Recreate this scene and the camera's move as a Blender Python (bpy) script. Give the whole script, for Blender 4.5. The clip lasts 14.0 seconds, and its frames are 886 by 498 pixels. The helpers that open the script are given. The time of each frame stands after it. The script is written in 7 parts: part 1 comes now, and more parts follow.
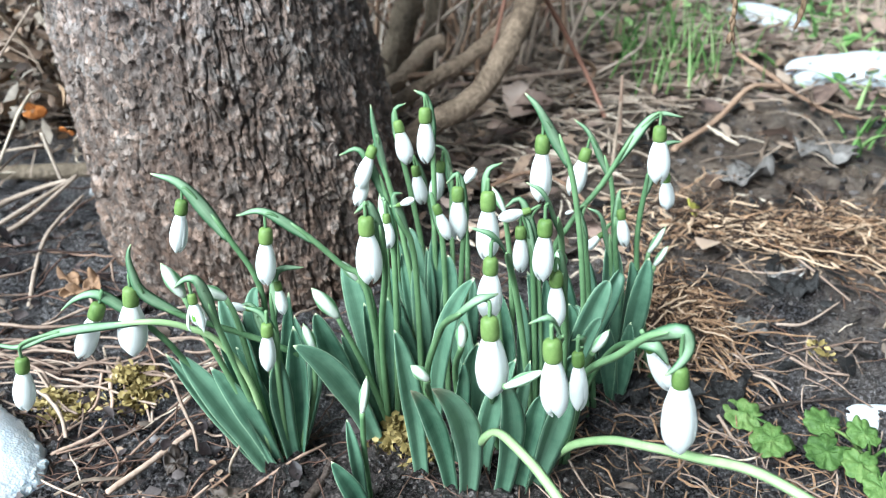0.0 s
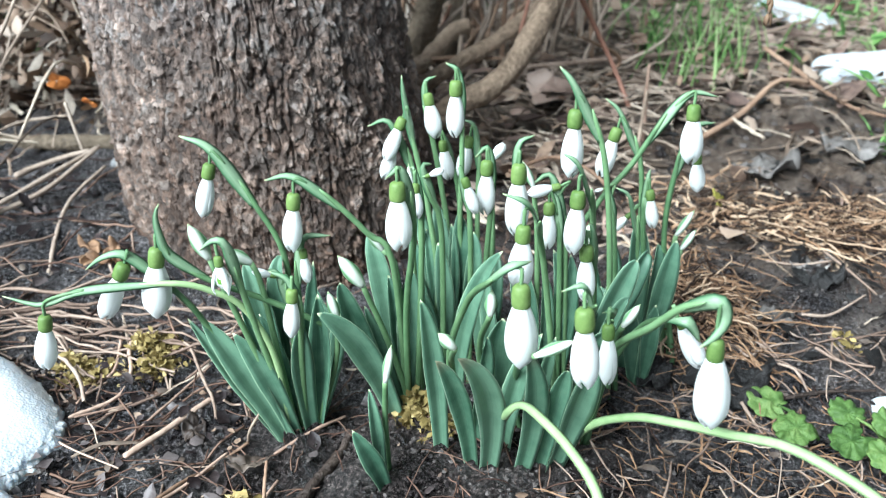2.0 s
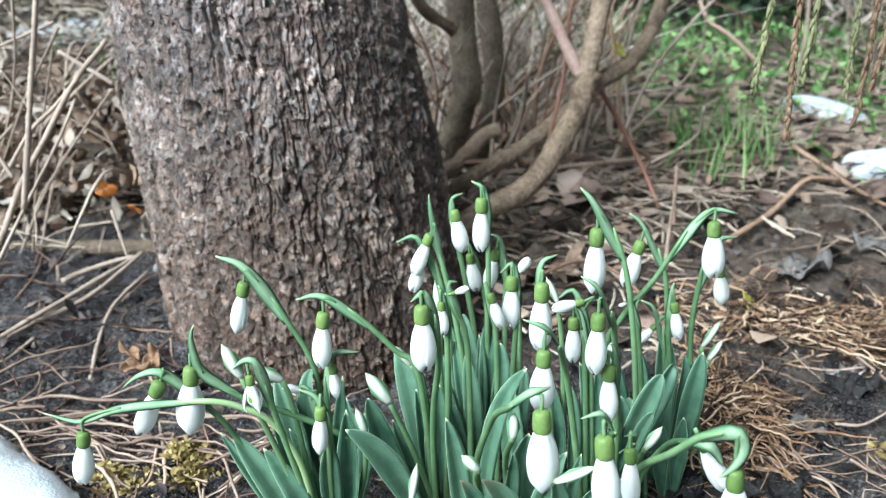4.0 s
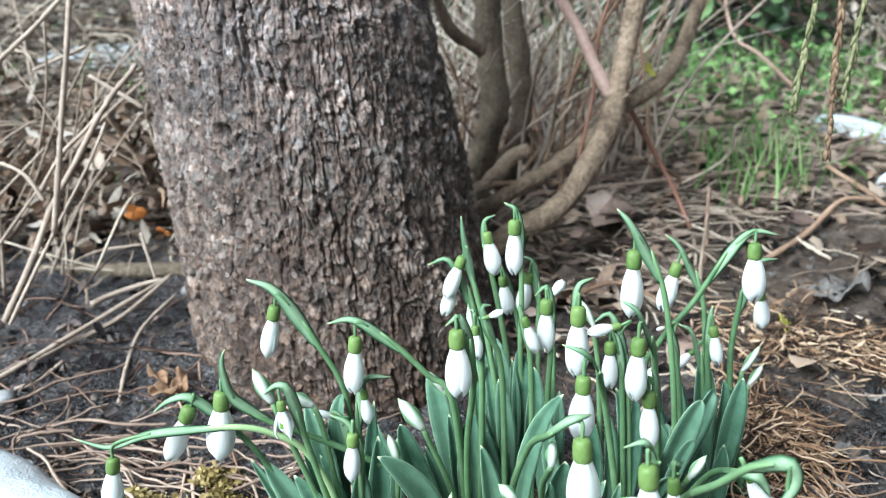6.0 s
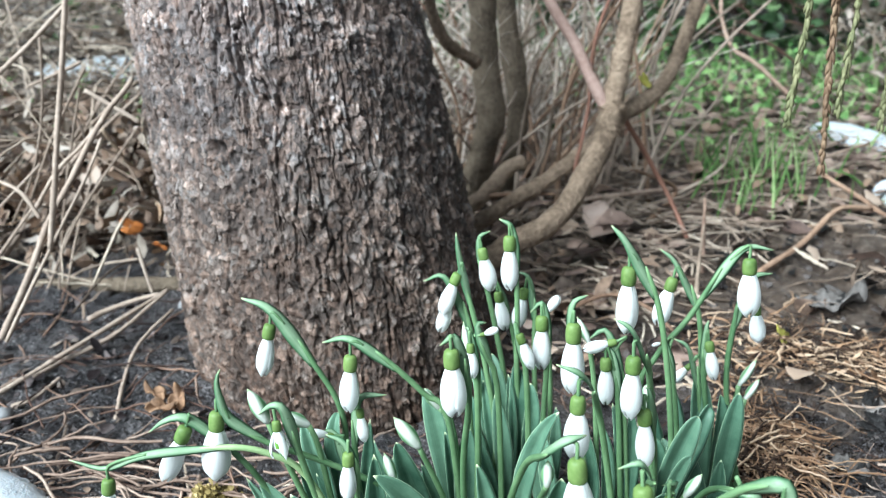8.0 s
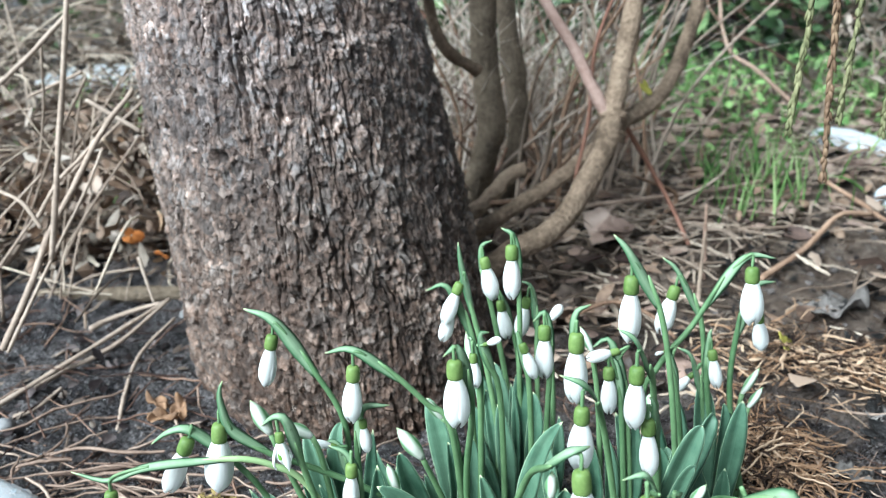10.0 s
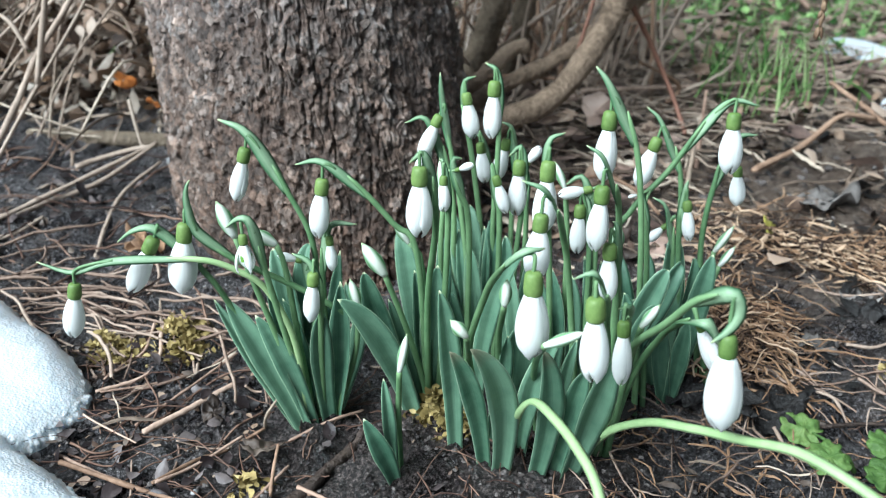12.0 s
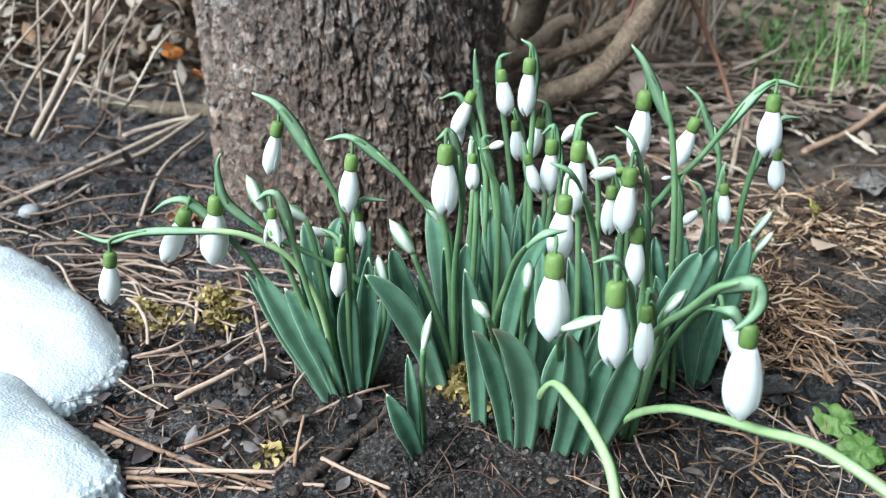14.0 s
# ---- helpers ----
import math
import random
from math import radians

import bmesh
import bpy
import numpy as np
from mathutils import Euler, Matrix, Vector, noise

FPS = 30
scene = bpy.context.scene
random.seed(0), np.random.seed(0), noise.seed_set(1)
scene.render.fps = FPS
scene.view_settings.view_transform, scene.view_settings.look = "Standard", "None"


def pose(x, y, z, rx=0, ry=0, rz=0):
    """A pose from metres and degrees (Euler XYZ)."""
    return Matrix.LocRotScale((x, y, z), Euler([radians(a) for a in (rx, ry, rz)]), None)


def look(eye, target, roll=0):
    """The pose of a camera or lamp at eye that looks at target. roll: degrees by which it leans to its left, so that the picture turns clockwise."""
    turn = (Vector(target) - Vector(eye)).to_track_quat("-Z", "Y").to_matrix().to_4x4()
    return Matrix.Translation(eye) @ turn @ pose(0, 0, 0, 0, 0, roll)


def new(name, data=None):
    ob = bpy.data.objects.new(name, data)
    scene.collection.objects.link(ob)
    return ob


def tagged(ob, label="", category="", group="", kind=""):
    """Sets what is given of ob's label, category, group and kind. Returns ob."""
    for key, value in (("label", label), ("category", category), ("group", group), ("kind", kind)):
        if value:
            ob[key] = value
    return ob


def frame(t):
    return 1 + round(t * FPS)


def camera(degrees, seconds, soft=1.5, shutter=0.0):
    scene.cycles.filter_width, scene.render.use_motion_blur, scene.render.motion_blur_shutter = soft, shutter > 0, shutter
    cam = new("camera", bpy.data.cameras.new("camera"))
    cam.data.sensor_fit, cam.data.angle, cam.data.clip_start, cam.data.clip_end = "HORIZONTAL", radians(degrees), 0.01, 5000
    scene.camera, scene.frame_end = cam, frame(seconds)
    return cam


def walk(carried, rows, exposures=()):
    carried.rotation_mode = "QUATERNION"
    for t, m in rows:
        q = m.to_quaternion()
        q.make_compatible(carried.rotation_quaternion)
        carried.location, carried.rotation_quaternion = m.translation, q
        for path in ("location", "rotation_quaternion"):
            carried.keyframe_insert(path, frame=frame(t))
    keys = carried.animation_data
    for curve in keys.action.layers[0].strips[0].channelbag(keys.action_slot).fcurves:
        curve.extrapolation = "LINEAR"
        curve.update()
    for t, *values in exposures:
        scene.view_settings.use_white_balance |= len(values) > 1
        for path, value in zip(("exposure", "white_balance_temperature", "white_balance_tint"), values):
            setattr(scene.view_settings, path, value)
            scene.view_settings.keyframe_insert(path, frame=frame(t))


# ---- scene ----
cam = camera(54.4, 14.0, 1.1)
cam.data.dof.use_dof, cam.data.dof.focus_distance, cam.data.dof.aperture_fstop = True, 0.35, 14.5
PATH = [
    (0, (0.002, 0.007, 0.282), (-0.005, 1.788, -0.627), -0.2),
    (0.5, (0.001, 0.006, 0.284), (-0.014, 1.797, -0.606), -0.1),
    (1, (0.0, 0.006, 0.284), (-0.016, 1.8, -0.601), 0.4),
    (1.5, (-0.001, 0.005, 0.277), (-0.03, 1.796, -0.612), 0.6),
    (2, (-0.006, 0.005, 0.27), (-0.033, 1.785, -0.642), 1.4),
    (2.5, (0.0, 0.004, 0.277), (-0.056, 1.799, -0.603), 1.6),
    (3, (0.005, 0.003, 0.279), (-0.078, 1.814, -0.565), -0.3),
    (3.5, (0.005, 0.003, 0.288), (-0.1, 1.833, -0.512), -0.6),
    (3.7, (0.003, 0.003, 0.289), (-0.112, 1.846, -0.479), -0.3),
    (6, (-0.005, 0.009, 0.287), (-0.183, 1.875, -0.41), -0.8),
    (6.5, (-0.004, 0.011, 0.287), (-0.181, 1.878, -0.408), -0.9),
    (7, (-0.004, 0.012, 0.288), (-0.181, 1.88, -0.403), -1.1),
    (7.5, (-0.003, 0.011, 0.292), (-0.181, 1.88, -0.397), -1.2),
    (8, (-0.003, 0.011, 0.292), (-0.18, 1.881, -0.393), -1.2),
    (10.5, (-0.004, 0.012, 0.294), (-0.182, 1.888, -0.375), -1.5),
    (11, (-0.004, 0.012, 0.292), (-0.182, 1.89, -0.373), -1.5),
    (11.2, (-0.003, 0.014, 0.291), (-0.177, 1.872, -0.430), -1.0),
    (11.3, (-0.003, 0.011, 0.279), (-0.171, 1.869, -0.445), -0.3),
    (11.5, (0.002, 0.005, 0.255), (-0.168, 1.854, -0.487), 1.3),
    (12, (0.013, 0.0, 0.252), (-0.174, 1.808, -0.582), 2.7),
    (12.5, (0.023, 0.004, 0.261), (-0.207, 1.796, -0.597), 2.7),
    (13, (0.021, 0.005, 0.255), (-0.224, 1.804, -0.583), 1.3),
    (13.5, (0.022, 0.002, 0.253), (-0.246, 1.778, -0.629), 1.7),
    (14, (0.023, 0.003, 0.254), (-0.277, 1.766, -0.641), 2.5),
]
EXPOSURE, KELVIN, TINT = 1.84, 5560, 1
BRIGHTER = [(0, 0.15), (1.5, 0.13), (2, 0.11), (2.5, 0.0), (6, -0.03), (11, -0.03), (11.5, -0.1), (12, -0.22), (12.5, -0.31), (13, -0.25), (14, -0.17)]
walk(cam, [(t, look(eye, target, roll)) for t, eye, target, roll in PATH], [(t, EXPOSURE + stops, KELVIN, TINT) for t, stops in BRIGHTER])

SKY, SUN = 0.029, 3.8

# ---- world and light: an overcast late-winter day, brighter from the upper left ----
world = bpy.data.worlds.new("overcast_sky")
scene.world = world
world.use_nodes = True
wn, wl = world.node_tree.nodes, world.node_tree.links
sky = wn.new("ShaderNodeTexSky")
sky.sky_type, sky.sun_disc = "NISHITA", False
sky.sun_elevation, sky.sun_rotation = radians(43), radians(-131)
grey = wn.new("ShaderNodeHueSaturation")
grey.inputs["Saturation"].default_value = 0.25
wl.new(sky.outputs[0], grey.inputs["Color"])
wl.new(grey.outputs[0], wn["Background"].inputs["Color"])
wn["Background"].inputs["Strength"].default_value = SKY
sun = new("sun", bpy.data.lights.new("sun", "SUN"))
sun.data.energy, sun.data.angle, sun.data.color = SUN, radians(52), (1.0, 0.985, 0.96)
sun.matrix_world = look((-1.05, -0.92, 1.30), (0, 0, 0))


# ---- materials ----
def nodes_of(name):
    m = bpy.data.materials.new(name)
    m.use_nodes = True
    nt = m.node_tree
    return m, nt.nodes, nt.links, nt.nodes["Principled BSDF"]


def ramp(n, stops):
    r = n.new("ShaderNodeValToRGB")
    e = r.color_ramp.elements
    while len(e) < len(stops):
        e.new(0.5)
    for el, (p, c) in zip(e, stops):
        el.position, el.color = p, (*c, 1)
    return r


def noise_at(n, l, coord, scale, detail=4.0, rough=0.55, stretch=(1, 1, 1)):
    mp = n.new("ShaderNodeMapping")
    mp.inputs["Scale"].default_value = stretch
    l.new(coord, mp.inputs["Vector"])
    t = n.new("ShaderNodeTexNoise")
    t.inputs["Scale"].default_value, t.inputs["Detail"].default_value, t.inputs["Roughness"].default_value = scale, detail, rough
    l.new(mp.outputs[0], t.inputs["Vector"])
    return t


def mixed(n, l, a, b, fac, mode="MIX"):
    x = n.new("ShaderNodeMix")
    x.data_type, x.blend_type = "RGBA", mode
    for key, v in (("A", a), ("B", b), ("Factor", fac)):
        sock = [s for s in x.inputs if s.name == key and (s.type == "RGBA" or key == "Factor" and s.type == "VALUE")][0]
        if isinstance(v, (int, float)):
            sock.default_value = v
        elif isinstance(v, tuple):
            sock.default_value = (*v, 1)
        else:
            l.new(v, sock)
    return [s for s in x.outputs if s.type == "RGBA"][0]


def bumped(n, l, bsdf, height, strength, distance):
    b = n.new("ShaderNodeBump")
    b.inputs["Strength"].default_value, b.inputs["Distance"].default_value = strength, distance
    l.new(height, b.inputs["Height"])
    l.new(b.outputs[0], bsdf.inputs["Normal"])


def translucent(m, n, l, bsdf, colour, amount):
    t = n.new("ShaderNodeBsdfTranslucent")
    if isinstance(colour, tuple):
        t.inputs[0].default_value = (*colour, 1)
    else:
        l.new(colour, t.inputs[0])
    mx = n.new("ShaderNodeMixShader")
    mx.inputs[0].default_value = amount
    l.new(bsdf.outputs[0], mx.inputs[1])
    l.new(t.outputs[0], mx.inputs[2])
    l.new(mx.outputs[0], n["Material Output"].inputs[0])


def surface(name, stops, fine=400.0, coarse=40.0, rough=0.7, bump=0.4, depth=0.001, per="none", spread=0.5, stretch=(1, 1, 1), trans=0.0, shine=0.22):
    """A grainy natural surface: colour stops along fine and coarse noise, tone by object or island, fine relief."""
    m, n, l, b = nodes_of(name)
    co = n.new("ShaderNodeTexCoord").outputs["Object"]
    f = noise_at(n, l, co, fine, 5, 0.6, stretch)
    c = noise_at(n, l, co, coarse, 3, 0.5)
    add = n.new("ShaderNodeMath")
    add.operation = "ADD"
    half = n.new("ShaderNodeMath")
    half.operation, half.inputs[1].default_value = "MULTIPLY", 0.5
    l.new(f.outputs["Fac"], add.inputs[0])
    l.new(c.outputs["Fac"], add.inputs[1])
    l.new(add.outputs[0], half.inputs[0])
    value = half.outputs[0]
    if per != "none":
        src = n.new("ShaderNodeObjectInfo").outputs["Random"] if per == "object" else n.new("ShaderNodeNewGeometry").outputs["Random Per Island"]
        mr = n.new("ShaderNodeMapRange")
        mr.inputs["To Min"].default_value, mr.inputs["To Max"].default_value = -spread / 2, spread / 2
        l.new(src, mr.inputs["Value"])
        a2 = n.new("ShaderNodeMath")
        a2.operation = "ADD"
        l.new(value, a2.inputs[0])
        l.new(mr.outputs[0], a2.inputs[1])
        value = a2.outputs[0]
    r = ramp(n, stops)
    l.new(value, r.inputs[0])
    l.new(r.outputs[0], b.inputs["Base Color"])
    b.inputs["Roughness"].default_value = rough
    b.inputs["Specular IOR Level"].default_value = shine
    if bump:
        bumped(n, l, b, f.outputs["Fac"], bump, depth)
    if trans:
        translucent(m, n, l, b, r.outputs[0], trans)
    return m


def striped(name, low, high, edge, tip, rough=0.42, trans=0.18, lines=38.0, edge_at=0.82, tip_at=0.94, edge_to=1.0):
    """A strap of green leaf: fine lengthwise veins, a paler margin and a pale tip; runs along the UV map."""
    m, n, l, b = nodes_of(name)
    tc = n.new("ShaderNodeTexCoord")
    sep = n.new("ShaderNodeSeparateXYZ")
    l.new(tc.outputs["UV"], sep.inputs[0])
    vein = noise_at(n, l, tc.outputs["UV"], 1.0, 2, 0.5, (lines, 1.2, 1))
    blot = noise_at(n, l, tc.outputs["Object"], 120, 4, 0.6)
    rnd = n.new("ShaderNodeObjectInfo").outputs["Random"]
    r1 = ramp(n, [(0.3, low), (0.72, high)])
    mx = n.new("ShaderNodeMath")
    mx.operation = "MULTIPLY_ADD"
    mx.inputs[1].default_value, mx.inputs[2].default_value = 0.3, -0.05
    l.new(rnd, mx.inputs[0])
    sm = n.new("ShaderNodeMath")
    sm.operation = "MULTIPLY_ADD"
    sm.inputs[1].default_value = 0.28
    l.new(vein.outputs["Fac"], sm.inputs[0])
    l.new(mx.outputs[0], sm.inputs[2])
    s2 = n.new("ShaderNodeMath")
    s2.operation = "MULTIPLY_ADD"
    s2.inputs[1].default_value = 0.62
    l.new(blot.outputs["Fac"], s2.inputs[0])
    l.new(sm.outputs[0], s2.inputs[2])
    l.new(s2.outputs[0], r1.inputs[0])
    ce = n.new("ShaderNodeMath")
    ce.operation, ce.inputs[1].default_value = "SUBTRACT", 0.5
    l.new(sep.outputs["X"], ce.inputs[0])
    ab = n.new("ShaderNodeMath")
    ab.operation = "ABSOLUTE"
    l.new(ce.outputs[0], ab.inputs[0])
    em = n.new("ShaderNodeMapRange")
    em.inputs["From Min"].default_value, em.inputs["From Max"].default_value = edge_at / 2, edge_to / 2
    l.new(ab.outputs[0], em.inputs["Value"])
    col = mixed(n, l, r1.outputs[0], edge, em.outputs[0])
    tm = n.new("ShaderNodeMapRange")
    tm.inputs["From Min"].default_value, tm.inputs["From Max"].default_value = tip_at, 1.0
    l.new(sep.outputs["Y"], tm.inputs["Value"])
    col = mixed(n, l, col, tip, tm.outputs[0])
    l.new(col, b.inputs["Base Color"])
    b.inputs["Roughness"].default_value, b.inputs["Specular IOR Level"].default_value = rough, 0.25
    bumped(n, l, b, vein.outputs["Fac"], 0.25, 0.0006)
    translucent(m, n, l, b, col, trans)
    return m


LEAF = striped("glaucous_leaf", (0.040, 0.098, 0.060), (0.128, 0.228, 0.148), (0.38, 0.52, 0.34), (0.70, 0.76, 0.46), trans=0.10, tip_at=0.96, edge_at=0.92, edge_to=0.99, lines=22)
LEAF_WORN = striped("worn_leaf", (0.045, 0.109, 0.065), (0.140, 0.244, 0.158), (0.335, 0.442, 0.316), (0.144, 0.138, 0.088), edge_at=0.88, edge_to=0.99, tip_at=0.80, lines=22)
STEM = striped("green_stem", (0.060, 0.125, 0.054), (0.150, 0.250, 0.118), (0.15, 0.25, 0.12), (0.17, 0.275, 0.13), trans=0.06, lines=10)
PALE_STEM = striped("pale_bent_stem", (0.158, 0.273, 0.103), (0.285, 0.394, 0.190), (0.301, 0.408, 0.206), (0.285, 0.378, 0.190), trans=0.1, lines=8)
SPATHE = striped("green_spathe", (0.12, 0.215, 0.11), (0.27, 0.385, 0.24), (0.045, 0.125, 0.055), (0.50, 0.58, 0.32), trans=0.25, lines=10, edge_at=0.40)
OVARY = surface("ovary_green", [(0.3, (0.064, 0.115, 0.027)), (0.7, (0.142, 0.210, 0.062))], 500, 90, 0.5, 0.2, 0.0004, "object", 0.25)
PETAL = striped("white_petal", (0.79, 0.81, 0.795), (0.86, 0.87, 0.85), (0.86, 0.87, 0.85), (0.87, 0.88, 0.86), rough=0.5, trans=0.52, lines=16)
BUD = striped("bud_white_and_green", (0.62, 0.68, 0.56), (0.82, 0.84, 0.78), (0.12, 0.27, 0.11), (0.35, 0.5, 0.25), rough=0.5, trans=0.25, lines=6, edge_at=0.30, edge_to=0.8, tip_at=0.85)
MARK = surface("green_mark", [(0.3, (0.06, 0.16, 0.02)), (0.7, (0.13, 0.26, 0.04))], 500, 90, 0.5, 0)
STRAW = surface("dry_straw", [(0.2, (0.05, 0.036, 0.027)), (0.42, (0.15, 0.112, 0.084)), (0.6, (0.28, 0.22, 0.165)), (0.8, (0.44, 0.36, 0.28))], 260, 30, 0.75, 0.5, 0.0006, "island", 0.75)
RUST = surface("rusty_conifer_litter", [(0.2, (0.020, 0.011, 0.007)), (0.42, (0.076, 0.045, 0.028)), (0.62, (0.215, 0.126, 0.070)), (0.9, (0.400, 0.292, 0.198))], 260, 30, 0.75, 0.5, 0.0006, "island", 0.95)
ROOT = surface("dark_root_fibre", [(0.25, (0.022, 0.011, 0.008)), (0.5, (0.075, 0.040, 0.028)), (0.75, (0.19, 0.12, 0.085))], 260, 30, 0.7, 0.5, 0.0006, "island", 0.7)
TWIG = surface("twig_bark", [(0.25, (0.090, 0.052, 0.032)), (0.5, (0.216, 0.136, 0.089)), (0.75, (0.360, 0.246, 0.170))], 350, 50, 0.7, 0.7, 0.001, "object", 0.35)
SHRUB = surface("shrub_bark", [(0.3, (0.103, 0.073, 0.049)), (0.5, (0.276, 0.202, 0.141)), (0.74, (0.461, 0.357, 0.259))], 300, 60, 0.7, 1.0, 0.004, "object", 0.2)
DARK_ROOT = surface("dark_root_bark", [(0.3, (0.014, 0.010, 0.008)), (0.55, (0.045, 0.032, 0.026)), (0.8, (0.12, 0.09, 0.07))], 350, 70, 0.5, 1.0, 0.003)
OLD_BRANCH = surface("old_branch_bark", [(0.3, (0.055, 0.042, 0.030)), (0.5, (0.145, 0.112, 0.078)), (0.74, (0.25, 0.20, 0.145))], 300, 60, 0.7, 1.0, 0.004)
LITTER_LEAF = surface("brown_leaf_litter", [(0.2, (0.061, 0.039, 0.028)), (0.45, (0.197, 0.133, 0.091)), (0.65, (0.265, 0.192, 0.139)), (0.85, (0.265, 0.204, 0.158))], 200, 30, 0.6, 0.5, 0.001, "island", 0.7)
TORN_LEAF = surface("torn_leaf", [(0.2, (0.054, 0.036, 0.031)), (0.45, (0.172, 0.118, 0.094)), (0.65, (0.296, 0.211, 0.170)), (0.88, (0.346, 0.272, 0.228))], 160, 30, 0.5, 0.6, 0.0012, "island", 0.6)
HEAP_LEAF = surface("heaped_leaf", [(0.2, (0.032, 0.019, 0.013)), (0.45, (0.123, 0.079, 0.052)), (0.65, (0.251, 0.173, 0.121)), (0.88, (0.300, 0.240, 0.193))], 200, 30, 0.6, 0.5, 0.001, "island", 0.8)
THICKET_LEAF = surface("dry_thicket_leaf", [(0.2, (0.062, 0.048, 0.037)), (0.45, (0.180, 0.144, 0.112)), (0.65, (0.263, 0.223, 0.183)), (0.85, (0.332, 0.292, 0.251))], 200, 30, 0.6, 0.5, 0.001, "island", 0.7)
FOREST_STRAW = surface("weathered_straw", [(0.2, (0.055, 0.039, 0.028)), (0.45, (0.156, 0.114, 0.084)), (0.65, (0.276, 0.218, 0.167)), (0.88, (0.478, 0.408, 0.323))], 260, 30, 0.75, 0.5, 0.0006, "island", 0.7)
CANE = surface("pale_dry_cane", [(0.25, (0.153, 0.113, 0.084)), (0.5, (0.292, 0.229, 0.180)), (0.8, (0.445, 0.366, 0.300))], 300, 40, 0.65, 0.4, 0.0008, "object", 0.3)
BLEACHED = surface("bleached_grass", [(0.2, (0.16, 0.12, 0.09)), (0.45, (0.42, 0.35, 0.29)), (0.8, (0.72, 0.64, 0.56))], 300, 40, 0.65, 0.4, 0.0008, "island", 0.8)
PALE_LEAF = surface("grey_dead_leaf", [(0.3, (0.062, 0.055, 0.049)), (0.5, (0.132, 0.119, 0.110)), (0.75, (0.255, 0.238, 0.220))], 200, 40, 0.55, 0.6, 0.001, "object", 0.3)
WET_LEAF = surface("wet_leaf_scrap", [(0.25, (0.010, 0.007, 0.007)), (0.5, (0.032, 0.024, 0.024)), (0.8, (0.112, 0.094, 0.090))], 260, 60, 0.35, 0.6, 0.001, "island", 0.7, shine=0.25)
BLACK_LEAF = surface("black_wet_leaf", [(0.3, (0.005, 0.005, 0.005)), (0.7, (0.024, 0.022, 0.021))], 260, 60, 0.42, 0.9, 0.003)
RED_TWIG = surface("reddish_twig_bark", [(0.3, (0.150, 0.071, 0.049)), (0.7, (0.285, 0.150, 0.105))], 300, 40, 0.6, 0.4, 0.001)
PINK_TWIG = surface("pinkish_twig_bark", [(0.3, (0.30, 0.19, 0.155)), (0.7, (0.54, 0.39, 0.33))], 300, 40, 0.6, 0.4, 0.001)
DEAD = surface("dead_leaf", [(0.25, (0.018, 0.013, 0.011)), (0.5, (0.058, 0.043, 0.034)), (0.8, (0.16, 0.127, 0.10))], 200, 40, 0.5, 0.6, 0.001, "object", 0.5)
ORANGE = surface("orange_leaf", [(0.3, (0.30, 0.09, 0.02)), (0.7, (0.55, 0.22, 0.06))], 200, 60, 0.6, 0.4, 0.001)
MOSS = surface("yellow_moss", [(0.25, (0.121, 0.092, 0.029)), (0.5, (0.279, 0.213, 0.078)), (0.75, (0.465, 0.366, 0.171))], 300, 60, 0.8, 0.3, 0.001, "island", 0.5, trans=0.2)
YELLOW = surface("yellow_leaf", [(0.3, (0.36, 0.33, 0.05)), (0.7, (0.6, 0.55, 0.14))], 200, 60, 0.5, 0.3, 0.001, trans=0.2)
WEED = surface("weed_leaf", [(0.25, (0.029, 0.067, 0.016)), (0.5, (0.090, 0.160, 0.041)), (0.75, (0.180, 0.253, 0.082))], 260, 70, 0.45, 0.8, 0.002, "object", 0.3, trans=0.2)
GRASS = surface("green_grass", [(0.2, (0.06, 0.14, 0.035)), (0.5, (0.17, 0.31, 0.09)), (0.8, (0.38, 0.50, 0.22))], 100, 20, 0.5, 0.2, 0.001, "island", 0.6, trans=0.25)
SEEDLING = surface("seedling_green", [(0.2, (0.041, 0.097, 0.027)), (0.5, (0.121, 0.236, 0.070)), (0.8, (0.297, 0.446, 0.169))], 100, 20, 0.5, 0.2, 0.001, "island", 0.7, trans=0.15)
HEDGE = surface("dark_evergreen", [(0.25, (0.016, 0.032, 0.014)), (0.5, (0.055, 0.10, 0.04)), (0.8, (0.16, 0.23, 0.10))], 60, 8, 0.5, 0.2, 0.001, "island", 0.5)
CONIFER = surface("conifer_scale", [(0.25, (0.05, 0.056, 0.028)), (0.5, (0.115, 0.12, 0.056)), (0.75, (0.21, 0.20, 0.105))], 300, 50, 0.6, 0.4, 0.001, "island", 0.4)
CONIFER_DRY = surface("dry_conifer_scale", [(0.25, (0.056, 0.036, 0.024)), (0.5, (0.128, 0.080, 0.048)), (0.75, (0.224, 0.160, 0.096))], 300, 50, 0.6, 0.4, 0.001, "island", 0.4)
OLD_STEM = surface("old_stem", [(0.25, (0.093, 0.059, 0.044)), (0.5, (0.205, 0.144, 0.109)), (0.8, (0.372, 0.294, 0.233))], 350, 60, 0.7, 0.6, 0.001, "object", 0.3)
PALE_OLD_STEM = surface("pale_old_stem", [(0.25, (0.141, 0.088, 0.065)), (0.5, (0.290, 0.197, 0.146)), (0.8, (0.458, 0.344, 0.267))], 350, 60, 0.7, 0.6, 0.001, "object", 0.3)
PEBBLE = surface("grey_pebble", [(0.3, (0.14, 0.14, 0.14)), (0.7, (0.30, 0.30, 0.30))], 200, 60, 0.6, 0.4, 0.001)


